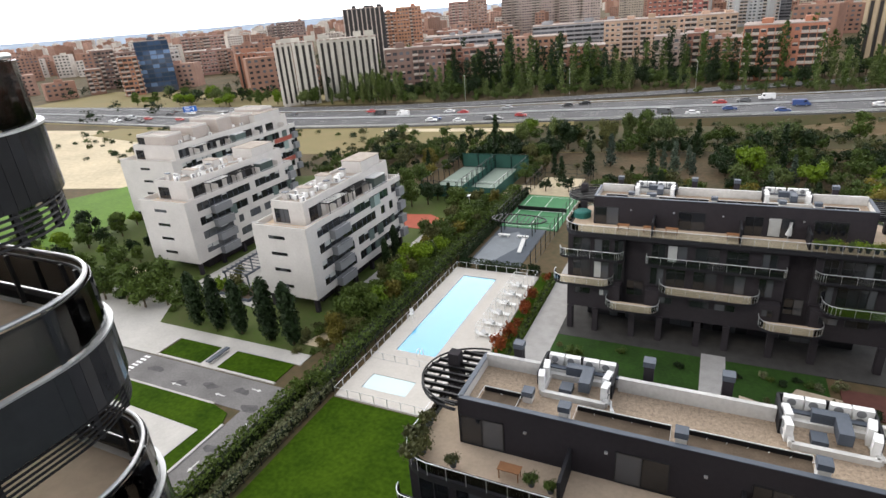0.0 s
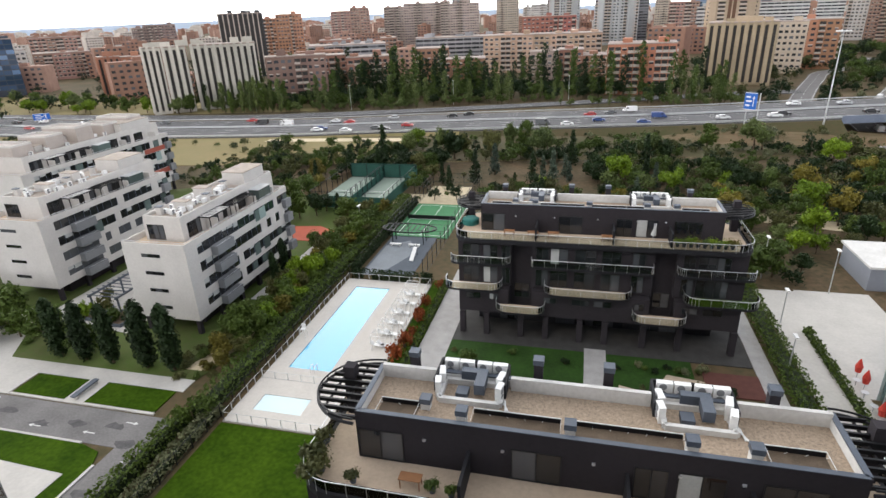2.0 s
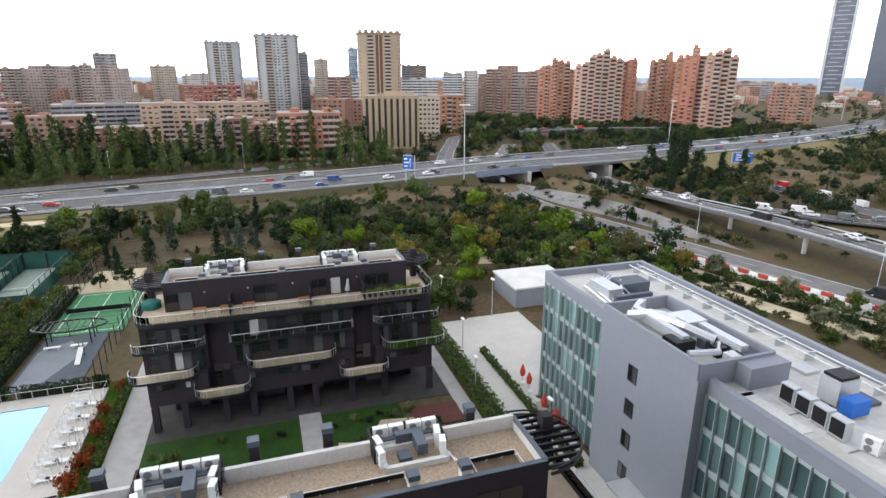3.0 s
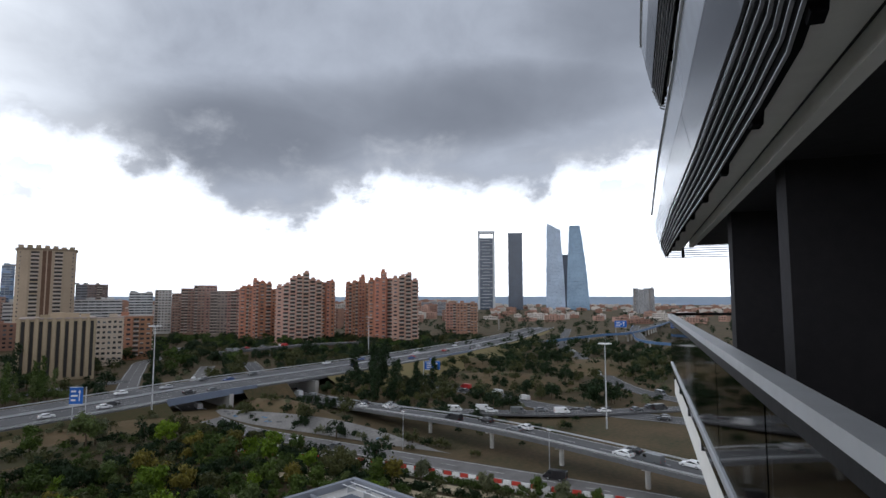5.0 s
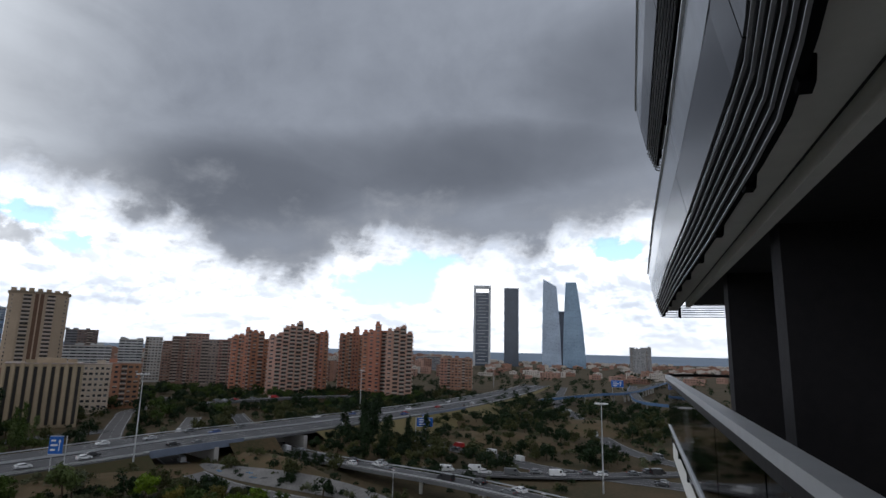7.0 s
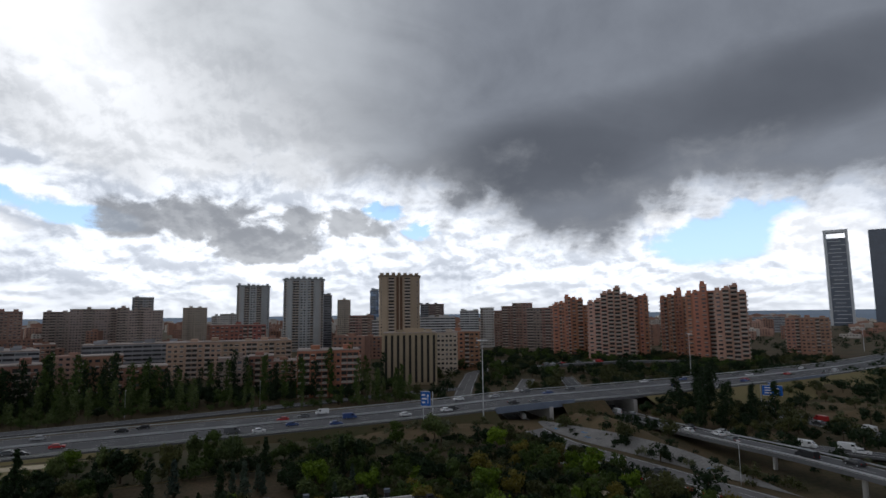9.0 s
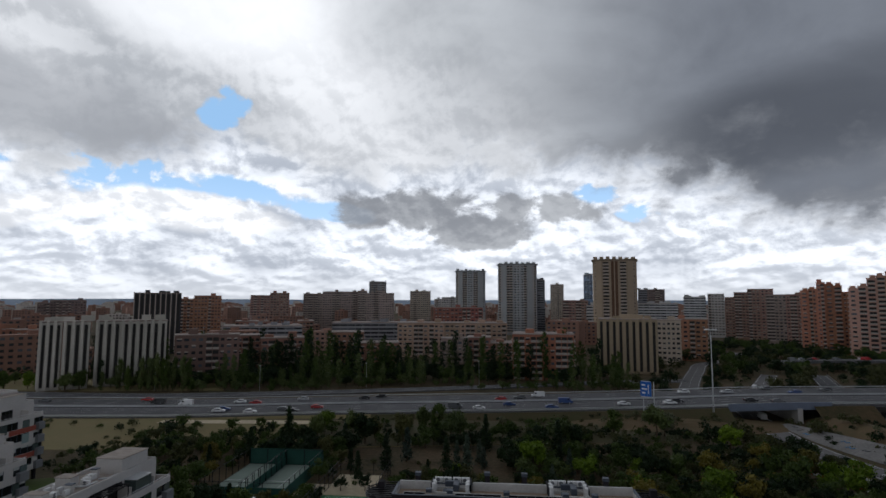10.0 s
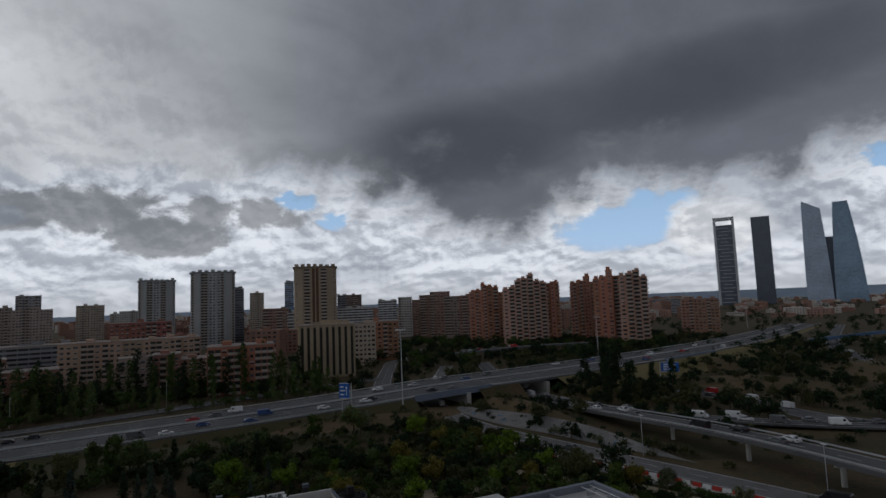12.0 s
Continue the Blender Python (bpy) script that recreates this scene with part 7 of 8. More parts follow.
scatter(200, 32, box_spot(4, 88, 84, 180), [("shrub", "dark"), ("shrub", "green"), ("shrub", "dark"), ("shrub", "olive")], 1.2, 2.2, 1.6, joined=True)
rb_ = random.Random(88)
for d, leaf_, n_ in ((5.0, "green", 150), (11.5, "dark", 150), (18.5, "olive", 110), (8.2, "olive", 22), (15, "grey", 22)):
    row_ = beside(d)
    for i in range(n_):
        k = rb_.uniform(0, len(row_) - 1.001)
        (ax, ay), (bx, by) = row_[int(k)], row_[int(k) + 1]
        f_ = k - int(k)
        WOODS.setdefault(leaf_, []).append(("shrub", ax + (bx - ax) * f_ + rb_.uniform(-0.6, 0.6), ay + (by - ay) * f_, rb_.uniform(0.9, 1.5), rb_.uniform(0, 360), 1.0, rb_.randrange(2)))
for x, y in ((84, 108), (89, 90), (92, 74), (97, 60), (103, 40), (86, 62)):
    plant("round", "grey", x, y, 0.75, x * 40, 0, 1.2)
grow_woods()


def far_wood(count, seed, a0, a1, d0, d1, leaf, size):
    rng = np.random.default_rng(seed)
    out = []
    for i in range(count):
        a, d = rng.uniform(a0, a1), rng.uniform(d0, d1)
        x, y = polar(a, d)
        v = crown_mesh("round", seed + i % 5, 130)
        s = size * rng.uniform(0.7, 1.3)
        v = (v - np.array([0, 0, 1.2])) * s * np.array([1, 1, 0.9]) + np.array([x, y, 0])
        out.append(v)
    tagged(part("far_wood", quads("far_wood", np.concatenate(out)), LEAF[leaf]), "distant dark green trees among the buildings", "trees", "", "stuff")


far_wood(150, 50, -58, 22, 330, 640, "dark", 1.9)
far_wood(330, 60, 34, 80, 330, 900, "dark", 1.8)
far_wood(160, 70, 20, 80, 700, 1700, "dark", 2.6)


def hedge(x0, x1, y0, y1, h, leaf, label, seed, dens=26):
    """A clipped hedge: leaf quads through a box, thickest at its faces."""
    rng = np.random.default_rng(seed)
    area = 2 * h * (y1 - y0) + (x1 - x0) * (y1 - y0) + 2 * h * (x1 - x0)
    n = int(area * dens)
    p = rng.random((n, 3))
    ax = rng.integers(0, 5, n)
    p[ax == 0, 0] *= 0.12
    p[ax == 1, 0] = 1 - p[ax == 1, 0] * 0.12
    p[ax >= 3, 2] = 1 - p[ax >= 3, 2] * 0.15
    p[ax == 2, 1] = np.where(rng.random((ax == 2).sum()) < 0.5, p[ax == 2, 1] * 0.03, 1 - p[ax == 2, 1] * 0.03)
    p = p * np.array([x1 - x0, y1 - y0, h]) + np.array([x0, y0, 0.1])
    p[:, 2] += 0.12 * np.sin(p[:, 1] * 1.7) + 0.1 * np.sin(p[:, 1] * 4.1 + p[:, 0] * 3)
    nn = rng.normal(size=(n, 3))
    nn /= np.linalg.norm(nn, axis=1, keepdims=True)
    u = np.cross(nn, rng.normal(size=(n, 3)))
    u /= np.linalg.norm(u, axis=1, keepdims=True)
    v = np.cross(nn, u)
    s = 0.16 * (0.6 + 0.8 * rng.random((n, 1)))
    vs = np.stack([p - u * s, p - v * s * 0.7, p + u * s, p + v * s * 0.7], axis=1).reshape(-1, 3)
    t = thing("hedge", label, "hedge", "hedges")
    part("foliage", quads("foliage", vs), LEAF[leaf], t)
    part("hedge_core", Build().box(x0 + (x1 - x0) * 0.25, y0 + 0.2, 0, x1 - (x1 - x0) * 0.25, y1 - 0.2, h * 0.7), mat("hedge_inside", (0.02, 0.03, 0.012), 0.95, scale=2, var=0.3), t)


hedge(-41.1, -39.3, 8, 41, 1.9, "green", "dense green hedge beside a lane", 1)
hedge(-38.6, -36.9, 8, 43, 1.1, "grey", "low grey-green hedge beside a lawn", 2)
hedge(-40.2, -37.4, 41, 118, 2.1, "green", "long green hedge behind the pool fence", 3, 18)
hedge(-35.8, -22.4, 77.6, 79.2, 1.2, "dark", "trimmed hedge behind the pool terrace", 4)
hedge(-20.3, -19.3, 44, 78, 0.7, "green", "low green hedge beside the stone walk", 5)
for i, (x, y) in enumerate(((-21.3, 67.5), (-21.1, 65.8), (-21.0, 59.3), (-20.5, 76.3), (-21.2, 70.5), (-21.4, 56.5), (-21.0, 62.3))):
    plant("shrub", "red", x, y, 0.75 + 0.2 * (i % 3), i * 70, 0.1, 1.5)
hedge(23.1, 25.9, 30, 84, 1.3, "green", "clipped hedge beside the service yard", 6, 20)
hedge(29.0, 30.0, 44, 72, 0.8, "green", "low hedge in front of the office", 7)
hedge(-12, 20, 88, 90, 1.5, "dark", "dark hedge behind the charcoal block", 8, 14)
hedge(-36.6, -35.9, 79, 118, 1.6, "dark", "dark hedge beside the sports court", 9, 18)
hedge(50, 53, 20, 84, 1.0, "olive", "low hedge beside the bypass", 10, 10)
hedge(57, 59, 5, 75, 0.9, "olive", "clipped planting row beside the bypass", 11, 10)
hedge(63, 65, 0, 70, 0.9, "dark", "dark planting row beside the bypass", 12, 10)


# ---------- vehicles, masts, signs, fences ----------
PAINTS = [mat("car_" + n, c, 0.3, 0.2, scale=0.5, var=0.04, bump=0.0, spec=0.6) for n, c in (("white", (0.75, 0.75, 0.75)), ("black", (0.015, 0.015, 0.017)), ("silver", (0.42, 0.43, 0.44)), ("grey", (0.12, 0.125, 0.13)), ("red", (0.42, 0.02, 0.02)), ("blue", (0.03, 0.07, 0.22)))]
TYRE = mat("tyre_rubber", (0.015, 0.015, 0.015), 0.9, scale=2, var=0.2, bump=0.0)
LAMPRED = mat("red_lamp_plastic", (0.45, 0.02, 0.02), 0.4, scale=2, var=0.1, bump=0.0)
COLNAME = ("white", "black", "silver", "dark grey", "red", "blue")
CARS = {}


def profile_body(pts, w):
    """A side outline swept across the car's width, drawn in a little at the top."""
    b = Build()
    n = len(pts)
    zt = max(p[1] for p in pts)
    vs = [(x, s * (w / 2 - 0.16 * max(0, z - 0.85) / max(0.1, zt - 0.85)), z) for s in (-1, 1) for x, z in pts]
    b.add(vs, [tuple(range(n)), tuple(range(2 * n - 1, n - 1, -1))] + [(i, n + i, n + (i + 1) % n, (i + 1) % n) for i in range(n)])
    return b


def car(kind, colour, m):
    key = (kind, colour)
    if key not in CARS:
        van = kind == "van"
        L, w, hgt = (5.2, 1.95, 2.1) if van else (4.4, 1.8, 1.48)
        name = "van" if van else "car"
        t = thing(name, "%s %s driving on the asphalt road" % (COLNAME[colour], "delivery van" if van else "hatchback car"), "van" if van else "car", "traffic")
        if van:
            body = [(-2.6, 0.35), (2.55, 0.35), (2.6, 0.85), (2.1, 1.1), (1.45, 1.95), (1.2, 2.08), (-2.5, 2.08), (-2.6, 1.9)]
        else:
            body = [(-2.2, 0.32), (2.15, 0.32), (2.2, 0.68), (2.0, 0.82), (1.1, 0.95), (0.45, 1.40), (0.1, 1.47), (-1.2, 1.45), (-1.85, 1.05), (-2.2, 0.95)]
        bd = part("body", profile_body(body, w), PAINTS[colour], t)
        if van:
            part("windscreen", Build().add([(2.06, -0.75, 1.16), (2.06, 0.75, 1.16), (1.5, 0.68, 1.92), (1.5, -0.68, 1.92)], [(0, 1, 2, 3)]), WINDOW, bd)
            part("side_glass", Build().box(0.6, -w / 2 + 0.06, 1.25, 1.35, w / 2 - 0.06, 1.8), WINDOW, bd)
        else:
            part("windscreen", Build().add([(1.1, -0.74, 0.98), (1.1, 0.74, 0.98), (0.46, 0.66, 1.42), (0.46, -0.66, 1.42)], [(0, 1, 2, 3)]), WINDOW, bd)
            part("rear_glass", Build().add([(-1.87, -0.7, 1.08), (-1.87, 0.7, 1.08), (-1.27, 0.64, 1.44), (-1.27, -0.64, 1.44)], [(3, 2, 1, 0)]), WINDOW, bd)
            part("side_glass", profile_body([(-1.6, 1.0), (0.85, 1.0), (0.35, 1.37), (-1.15, 1.38)], w + 0.02), WINDOW, bd)
        for x in (-1.35, 1.35):
            for s in (-1, 1):
                wh = part("wheel", Build().bar((x, s * (w / 2 - 0.22), 0.32), (x, s * (w / 2 + 0.01), 0.32), 0.32, 12), TYRE, t)
                part("rim", Build().bar((x, s * (w / 2), 0.32), (x, s * (w / 2 + 0.02), 0.32), 0.19, 10), ALU, wh)
        for s in (-1, 1):
            part("headlight", Build().box(L / 2 - 0.12, s * w * 0.36 - 0.16, 0.6, L / 2 + 0.0, s * w * 0.36 + 0.16, 0.76), WHITEPAINT, t)
            part("tail_light", Build().box(-L / 2 - 0.02, s * w * 0.4 - 0.12, 0.75, -L / 2 + 0.06, s * w * 0.4 + 0.12, 0.93), LAMPRED, t)
        CARS[key] = t
        t.matrix_world = m
        return t
    return copy_thing(CARS[key], m)


def traffic(path, offs, count, seed, x0, x1, top, flow=1, vans=0.2, weights=(0, 0, 0, 1, 1, 2, 3, 3, 4, 5)):
    rnd = random.Random(seed)
    seg = [i for i in range(1, len(path) - 1) if x0 < path[i].x < x1]
    used = []
    for k in range(count * 3):
        i = rnd.choice(seg)
        o = rnd.choice(offs)
        if any(abs(i - j) < 2 and o == q for j, q in used):
            continue
        used.append((i, o))
        d = (path[i + 1] - path[i - 1]).normalized() * flow
        n = Vector((d.y, -d.x, 0)) * flow
        p = path[i].lerp(path[i + 1], rnd.random()) + n * o
        car("van" if rnd.random() < vans else "car", rnd.choice(weights), pose(p.x, p.y, p.z + top, 0, 0, math.degrees(math.atan2(d.y, d.x))))
        if len(used) >= count:
            break


near_way, far_way = ROADS[0][0], ROADS[1][0]
traffic(near_way, (-4.6, -1.5, 1.6, 4.7), 34, 3, -280, 300, 0.11, 1, 0.15)
traffic(far_way, (-4.6, -1.5, 1.6, 4.7), 30, 4, -280, 300, 0.11, -1, 0.2)
traffic(ROADS[3][0], (-1.9, 1.9), 9, 5, 80, 125, 0.07, -1, 0.35)
traffic(ROADS[4][0], (-1.8, 1.8), 17, 6, 117, 140, 0.11, -1, 0.2, (0, 0, 0, 0, 1, 2, 3, 3))
traffic(ROADS[5][0], (-3.4, 0, 3.4), 26, 7, 170, 235, 0.07, -1, 0.3)
traffic(ROADS[6][0], (-1.5, 1.5), 24, 8, 128, 210, 0.09, 1, 0.3)
traffic(ROADS[7][0], (-1.8, 1.8), 8, 9, 215, 420, 0.07, 1, 0.2)
traffic(ROADS[8][0], (-1.8, 1.8), 7, 10, 150, 225, 0.07, 1, 0.2)


def mast(x, y, h, big=True):
    t = thing("light_mast" if big else "street_lamp", "tall grey steel light mast beside the motorway" if big else "slim grey street lamp", "street lamp", "light masts" if big else "street lamps", at=pose(x, y, 0))
    part("pole", Build().bar((0, 0, 0), (0, 0, h), 0.28 if big else 0.09, 8, 0.12 if big else 0.06), ALU, t)
    if big:
        part("crown_ring", Build().tube([(1.3 * math.cos(a * math.pi / 5), 1.3 * math.sin(a * math.pi / 5), h - 0.2) for a in range(10)], 0.1, 5, True), ALU, t)
        for a in range(8):
            part("floodlight", Build().box(1.6 * math.cos(a * 0.785) - 0.4, 1.6 * math.sin(a * 0.785) - 0.4, h - 0.35, 1.6 * math.cos(a * 0.785) + 0.4, 1.6 * math.sin(a * 0.785) + 0.4, h - 0.05), WHITEPAINT, t)
    else:
        part("lamp_head", Build().box(-0.2, -0.5, h - 0.1, 0.2, 0.5, h + 0.08), WHITEPAINT, t)


for x, y, h in ((248, 302, 27), (163, 84, 26), (71.5, 197, 31), (330, 420, 27), (560, 430, 27)):
    mast(x, y, h)
for x, y, h in ((-150, 240, 11), (-105, 247, 11), (-60, 262, 11), (-8, 276, 11), (28, 88, 7), (24.5, 62, 5), (27, 74, 5), (-43, 100, 5), (29, 50, 5), (36, 84, 7), (104, 112, 10), (112, 72, 10)):
    mast(x, y, h, False)


def road_sign(name, x, y, z, w, h, turn, legs, label):
    t = thing(name, label, "road sign", "road signs", at=pose(x, y, 0, 0, 0, turn))
    p = part("panel", Build().box(-w / 2, -0.1, z, w / 2, 0.1, z + h), BLUEPAINT, t)
    part("border", Build().wall([(-w / 2, -0.12), (w / 2, -0.12)], z, z + 0.15, 0.05).wall([(-w / 2, -0.12), (w / 2, -0.12)], z + h - 0.15, z + h, 0.05), WHITEPAINT, p)
    for i in range(3):
        part("text_bar", Build().box(-w * 0.38, -0.13, z + h * (0.2 + 0.25 * i), -w * 0.38 + w * (0.35 + 0.15 * (i % 2)), -0.101, z + h * (0.2 + 0.25 * i) + h * 0.1), WHITEPAINT, p)
    part("arrow", Build().box(w * 0.22, -0.13, z + h * 0.2, w * 0.28, -0.101, z + h * 0.8).box(w * 0.16, -0.13, z + h * 0.66, w * 0.34, -0.101, z + h * 0.74), WHITEPAINT, p)
    for lx in legs:
        part("leg", Build().bar((lx, 0.25, 0), (lx, 0.25, z + h), 0.16, 6), ALU, t)


road_sign("direction_sign", 50.2, 198.0, 8.2, 3.7, 5.2, -38, (-1.0, 2.6), "blue direction sign on grey posts above the motorway")
road_sign("direction_sign", 186, 181, 7.4, 7.0, 4.0, -45, (-4.0,), "blue direction sign on a gantry over the road")
road_sign("direction_sign", 205, 200, 6.5, 2.0, 3.2, -45, (0.8,), "small blue direction sign beside the road")
road_sign("direction_sign", 560, 270, 9, 12, 7, -62, (-5, 5), "wide blue direction sign over a far road")
road_sign("billboard", -243, 211, 1.2, 6.5, 3.0, 40, (-3, 3), "blue roadside billboard on posts")


def fence(name, pts, h, step, material, label, rails=3, thick=0.03, mesh=None):
    """Posts and rails along a line in plan; with mesh, a screen between them."""
    t = thing(name, label, "fence", "fences")
    for (ax, ay), (bx, by) in zip(pts, pts[1:]):
        d = math.hypot(bx - ax, by - ay)
        n = max(1, int(d / step))
        for i in range(n + 1):
            x, y = ax + (bx - ax) * i / n, ay + (by - ay) * i / n
            part("post", Build().box(x - thick, y - thick, 0.1, x + thick, y + thick, h), material, t)
        for k in range(rails):
            z = h - 0.05 - k * (h - 0.3) / max(1, rails - 1)
            part("rail", Build().bar((ax, ay, z), (bx, by, z), thick * 0.7, 4), material, t)
        if mesh:
            part("screen", Build().wall([(ax, ay), (bx, by)], 0.15, h * mesh[1], 0.02), mesh[0], t)


fence("pool_fence", [(-36.1, 77.2), (-36.1, 41.7), (-22.3, 41.7), (-22.3, 77.2), (-36.1, 77.2)], 1.3, 1.6, ALU, "slim pale metal fence round the pool terrace", 2, 0.035)
fence("pool_divider", [(-36, 49.6), (-22.4, 49.6)], 1.2, 1.6, ALU, "slim pale metal fence between two pools", 2, 0.035)
fence("court_fence", [(-35.7, 96.8), (-35.7, 131), (-24.1, 131), (-24.1, 79.3)], 3.6, 3.0, BLACKMETAL, "tall dark mesh fence round the sports court", 4, 0.05)
fence("court_fence", [(-35.7, 96.8), (-24.1, 96.8)], 3.0, 3.0, BLACKMETAL, "tall dark mesh fence between court and playground", 3, 0.05)
fence("estate_fence", [(-36.8, 8), (-36.8, 118)], 1.7, 2.4, BLACKMETAL, "long dark metal boundary fence in a hedge", 2, 0.04)
for xa, xb in ((-60, -51.2), (-50.8, -42)):
    fence("padel_cage", [(xa, 112), (xb, 112), (xb, 137), (xa, 137), (xa, 112)], 3.8, 3.0, BLACKMETAL, "dark framed court cage with green windbreak", 2, 0.06)
    lines = thing("court_lines", "thin white painted court lines", "court lines", "court lines")
    part("line", Build().box(xa + 0.4, 124.4, 0.214, xb - 0.4, 124.6, 0.22), FADEDPAINT, lines)
    part("line", Build().box((xa + xb) / 2 - 0.05, 115, 0.214, (xa + xb) / 2 + 0.05, 134, 0.219), FADEDPAINT, lines)
screen = thing("windbreak", "dark green cloth windbreak round the padel courts", "windbreak")
part("cloth", Build().wall([(-60.2, 111.8), (-41.8, 111.8)], 0.2, 2.9, 0.05), COURTNET, screen)
part("cloth", Build().wall([(-41.7, 111.8), (-41.7, 137.2)], 0.2, 2.9, 0.05), COURTNET, screen)
part("cloth", Build().wall([(-60.2, 137.2), (-41.8, 137.2)], 0.2, 3.9, 0.05), COURTNET, screen)
part("cloth", Build().wall([(-51, 112.2), (-51, 137)], 0.2, 2.0, 0.05), COURTNET, screen)
cl = thing("court_lines", "thin white painted court lines", "court lines", "court lines")
for q in ((-34.6, 98, -25.2, 98.1), (-34.6, 116, -25.2, 116.1), (-34.6, 98.1, -34.5, 116), (-25.3, 98.1, -25.2, 116), (-34.5, 107, -25.3, 107.1), (-29.95, 98.1, -29.85, 107), (-29.95, 107.1, -29.85, 116)):
    part("line", Build().box(q[0], q[1], 0.164, q[2], q[3], 0.172), WHITEPAINT, cl)
net = thing("court_net", "dark net across the green sports court", "net")
part("mesh", Build().wall([(-35, 106.9), (-24.8, 106.9)], 0.25, 1.1, 0.03), BLACKMETAL, net)
part("post", Build().bar((-35, 106.9, 0.1), (-35, 106.9, 1.2), 0.05, 6), BLACKMETAL, net)
part("post", Build().bar((-24.8, 106.9, 0.1), (-24.8, 106.9, 1.2), 0.05, 6), BLACKMETAL, net)

# playground: pale floor pattern, slide, roofed pergola on posts
flat("playground_stripe", [(-34.8, 80), (-31.8, 80), (-28.2, 90), (-31, 95), (-34.8, 92)], 0.12, 0.126, PLAYPALE, "pale grey rubber floor pattern", "playground")
sl = thing("slide", "small white playground slide", "slide")
part("chute", Build().add([(-28.4, 88.6, 1.7), (-27.7, 88.6, 1.7), (-27.7, 85.6, 0.3), (-28.4, 85.6, 0.3), (-28.4, 88.6, 1.6), (-27.7, 88.6, 1.6), (-27.7, 85.6, 0.2), (-28.4, 85.6, 0.2)], [(0, 3, 2, 1), (4, 5, 6, 7), (0, 1, 5, 4), (1, 2, 6, 5), (2, 3, 7, 6), (3, 0, 4, 7)]), WHITEPAINT, sl)
part("ladder", Build().bar((-28.3, 88.7, 0.1), (-28.3, 88.7, 2.2), 0.06, 6).bar((-27.8, 88.7, 0.1), (-27.8, 88.7, 2.2), 0.06, 6), BLACKMETAL, sl)
pt = thing("garden_pergola", "dark oval slatted pergola on posts by the playground", "pergola")
ring = [(-30.8 + 5.2 * math.cos(a * math.pi / 12), 94.5 + 2.4 * math.sin(a * math.pi / 12), 2.9) for a in range(24)]
part("ring", Build().tube(ring, 0.14, 6, True), BLACKMETAL, pt)
for i in range(11):
    x = -35.4 + i * 0.92
    hw = 2.4 * math.sqrt(max(0.03, 1 - ((x + 30.8) / 5.2) ** 2))
    part("slat", Build().box(x - 0.06, 94.5 - hw, 2.85, x + 0.06, 94.5 + hw, 3.0), BLACKMETAL, pt)
for x, y in ((-34, 93.5), (-28, 93.5), (-34, 95.5), (-28, 95.5)):
    part("post", Build().bar((x, y, 0.1), (x, y, 2.9), 0.1, 6), BLACKMETAL, pt)
for x in (-33, -29.4):
    b = thing("bench", "pale concrete bench on the playground", "bench", "benches")
    part("seat", Build().box(x - 1.1, 91.9, 0.45, x + 1.1, 92.5, 0.6), WHITEPAINT, b)
    part("foot", Build().box(x - 0.9, 92.0, 0.12, x - 0.7, 92.4, 0.45).box(x + 0.7, 92.0, 0.12, x + 0.9, 92.4, 0.45), WHITEPAINT, b)
bn = thing("long_bench", "long dark bench on a short paved path", "bench")
part("seat", Build().box(-56.1, 41.4, 0.5, -55.4, 45.0, 0.65), SLATE, bn)
part("foot", Build().box(-56.0, 41.6, 0.12, -55.5, 41.9, 0.5).box(-56.0, 44.5, 0.12, -55.5, 44.8, 0.5), CONCRETE, bn)


def lounger(x, y, turn):
    t = thing("sun_lounger", "white sun lounger on the pool terrace", "sun lounger", "pool loungers", at=pose(x, y, 0.22, 0, 0, turn))
    part("bed", Build().box(-0.33, -0.9, 0.30, 0.33, 0.45, 0.36), WHITEPAINT, t)
    part("backrest", Build().add([(-0.33, 0.45, 0.30), (0.33, 0.45, 0.30), (0.33, 1.0, 0.72), (-0.33, 1.0, 0.72), (-0.33, 0.42, 0.36), (0.33, 0.42, 0.36), (0.33, 0.97, 0.78), (-0.33, 0.97, 0.78)], [(0, 3, 2, 1), (4, 5, 6, 7), (0, 1, 5, 4), (1, 2, 6, 5), (2, 3, 7, 6), (3, 0, 4, 7)]), WHITEPAINT, t)
    for lx, ly in ((-0.3, -0.85), (0.3, -0.85), (-0.3, 0.4), (0.3, 0.4)):
        part("leg", Build().box(lx - 0.03, ly - 0.03, 0, lx + 0.03, ly + 0.03, 0.3), WHITEPAINT, t)


def sunshade(x, y):
    t = thing("shade_frame", "white metal sunshade frame beside the pool", "sunshade", "pool sunshades", at=pose(x, y, 0.22))
    for sx in (-1, 1):
        for sy in (-1, 1):
            part("post", Build().bar((sx * 1.0, sy * 0.9, 0), (sx * 1.0, sy * 0.9, 2.1), 0.045, 6), WHITEPAINT, t)
    part("top_frame", Build().tube([(-1, -0.9, 2.1), (1, -0.9, 2.1), (1, 0.9, 2.1), (-1, 0.9, 2.1)], 0.045, 6, True), WHITEPAINT, t)
    part("crossbar", Build().bar((-1, 0, 2.1), (1, 0, 2.1), 0.04, 6), WHITEPAINT, t)


for i in range(6):
    sunshade(-24.0, 58.5 + i * 2.9)
    lounger(-24.5, 58.5 + i * 2.9, 90)
    lounger(-23.6, 58.6 + i * 2.9, 80)
st_ = thing("pool_slide_seat", "white lifeguard chair beside the blue pool", "chair", at=pose(-35.2, 59, 0.22))
part("seat", Build().box(-0.3, -0.3, 1.2, 0.3, 0.3, 1.28).box(-0.3, 0.24, 1.28, 0.3, 0.3, 1.9), WHITEPAINT, st_)
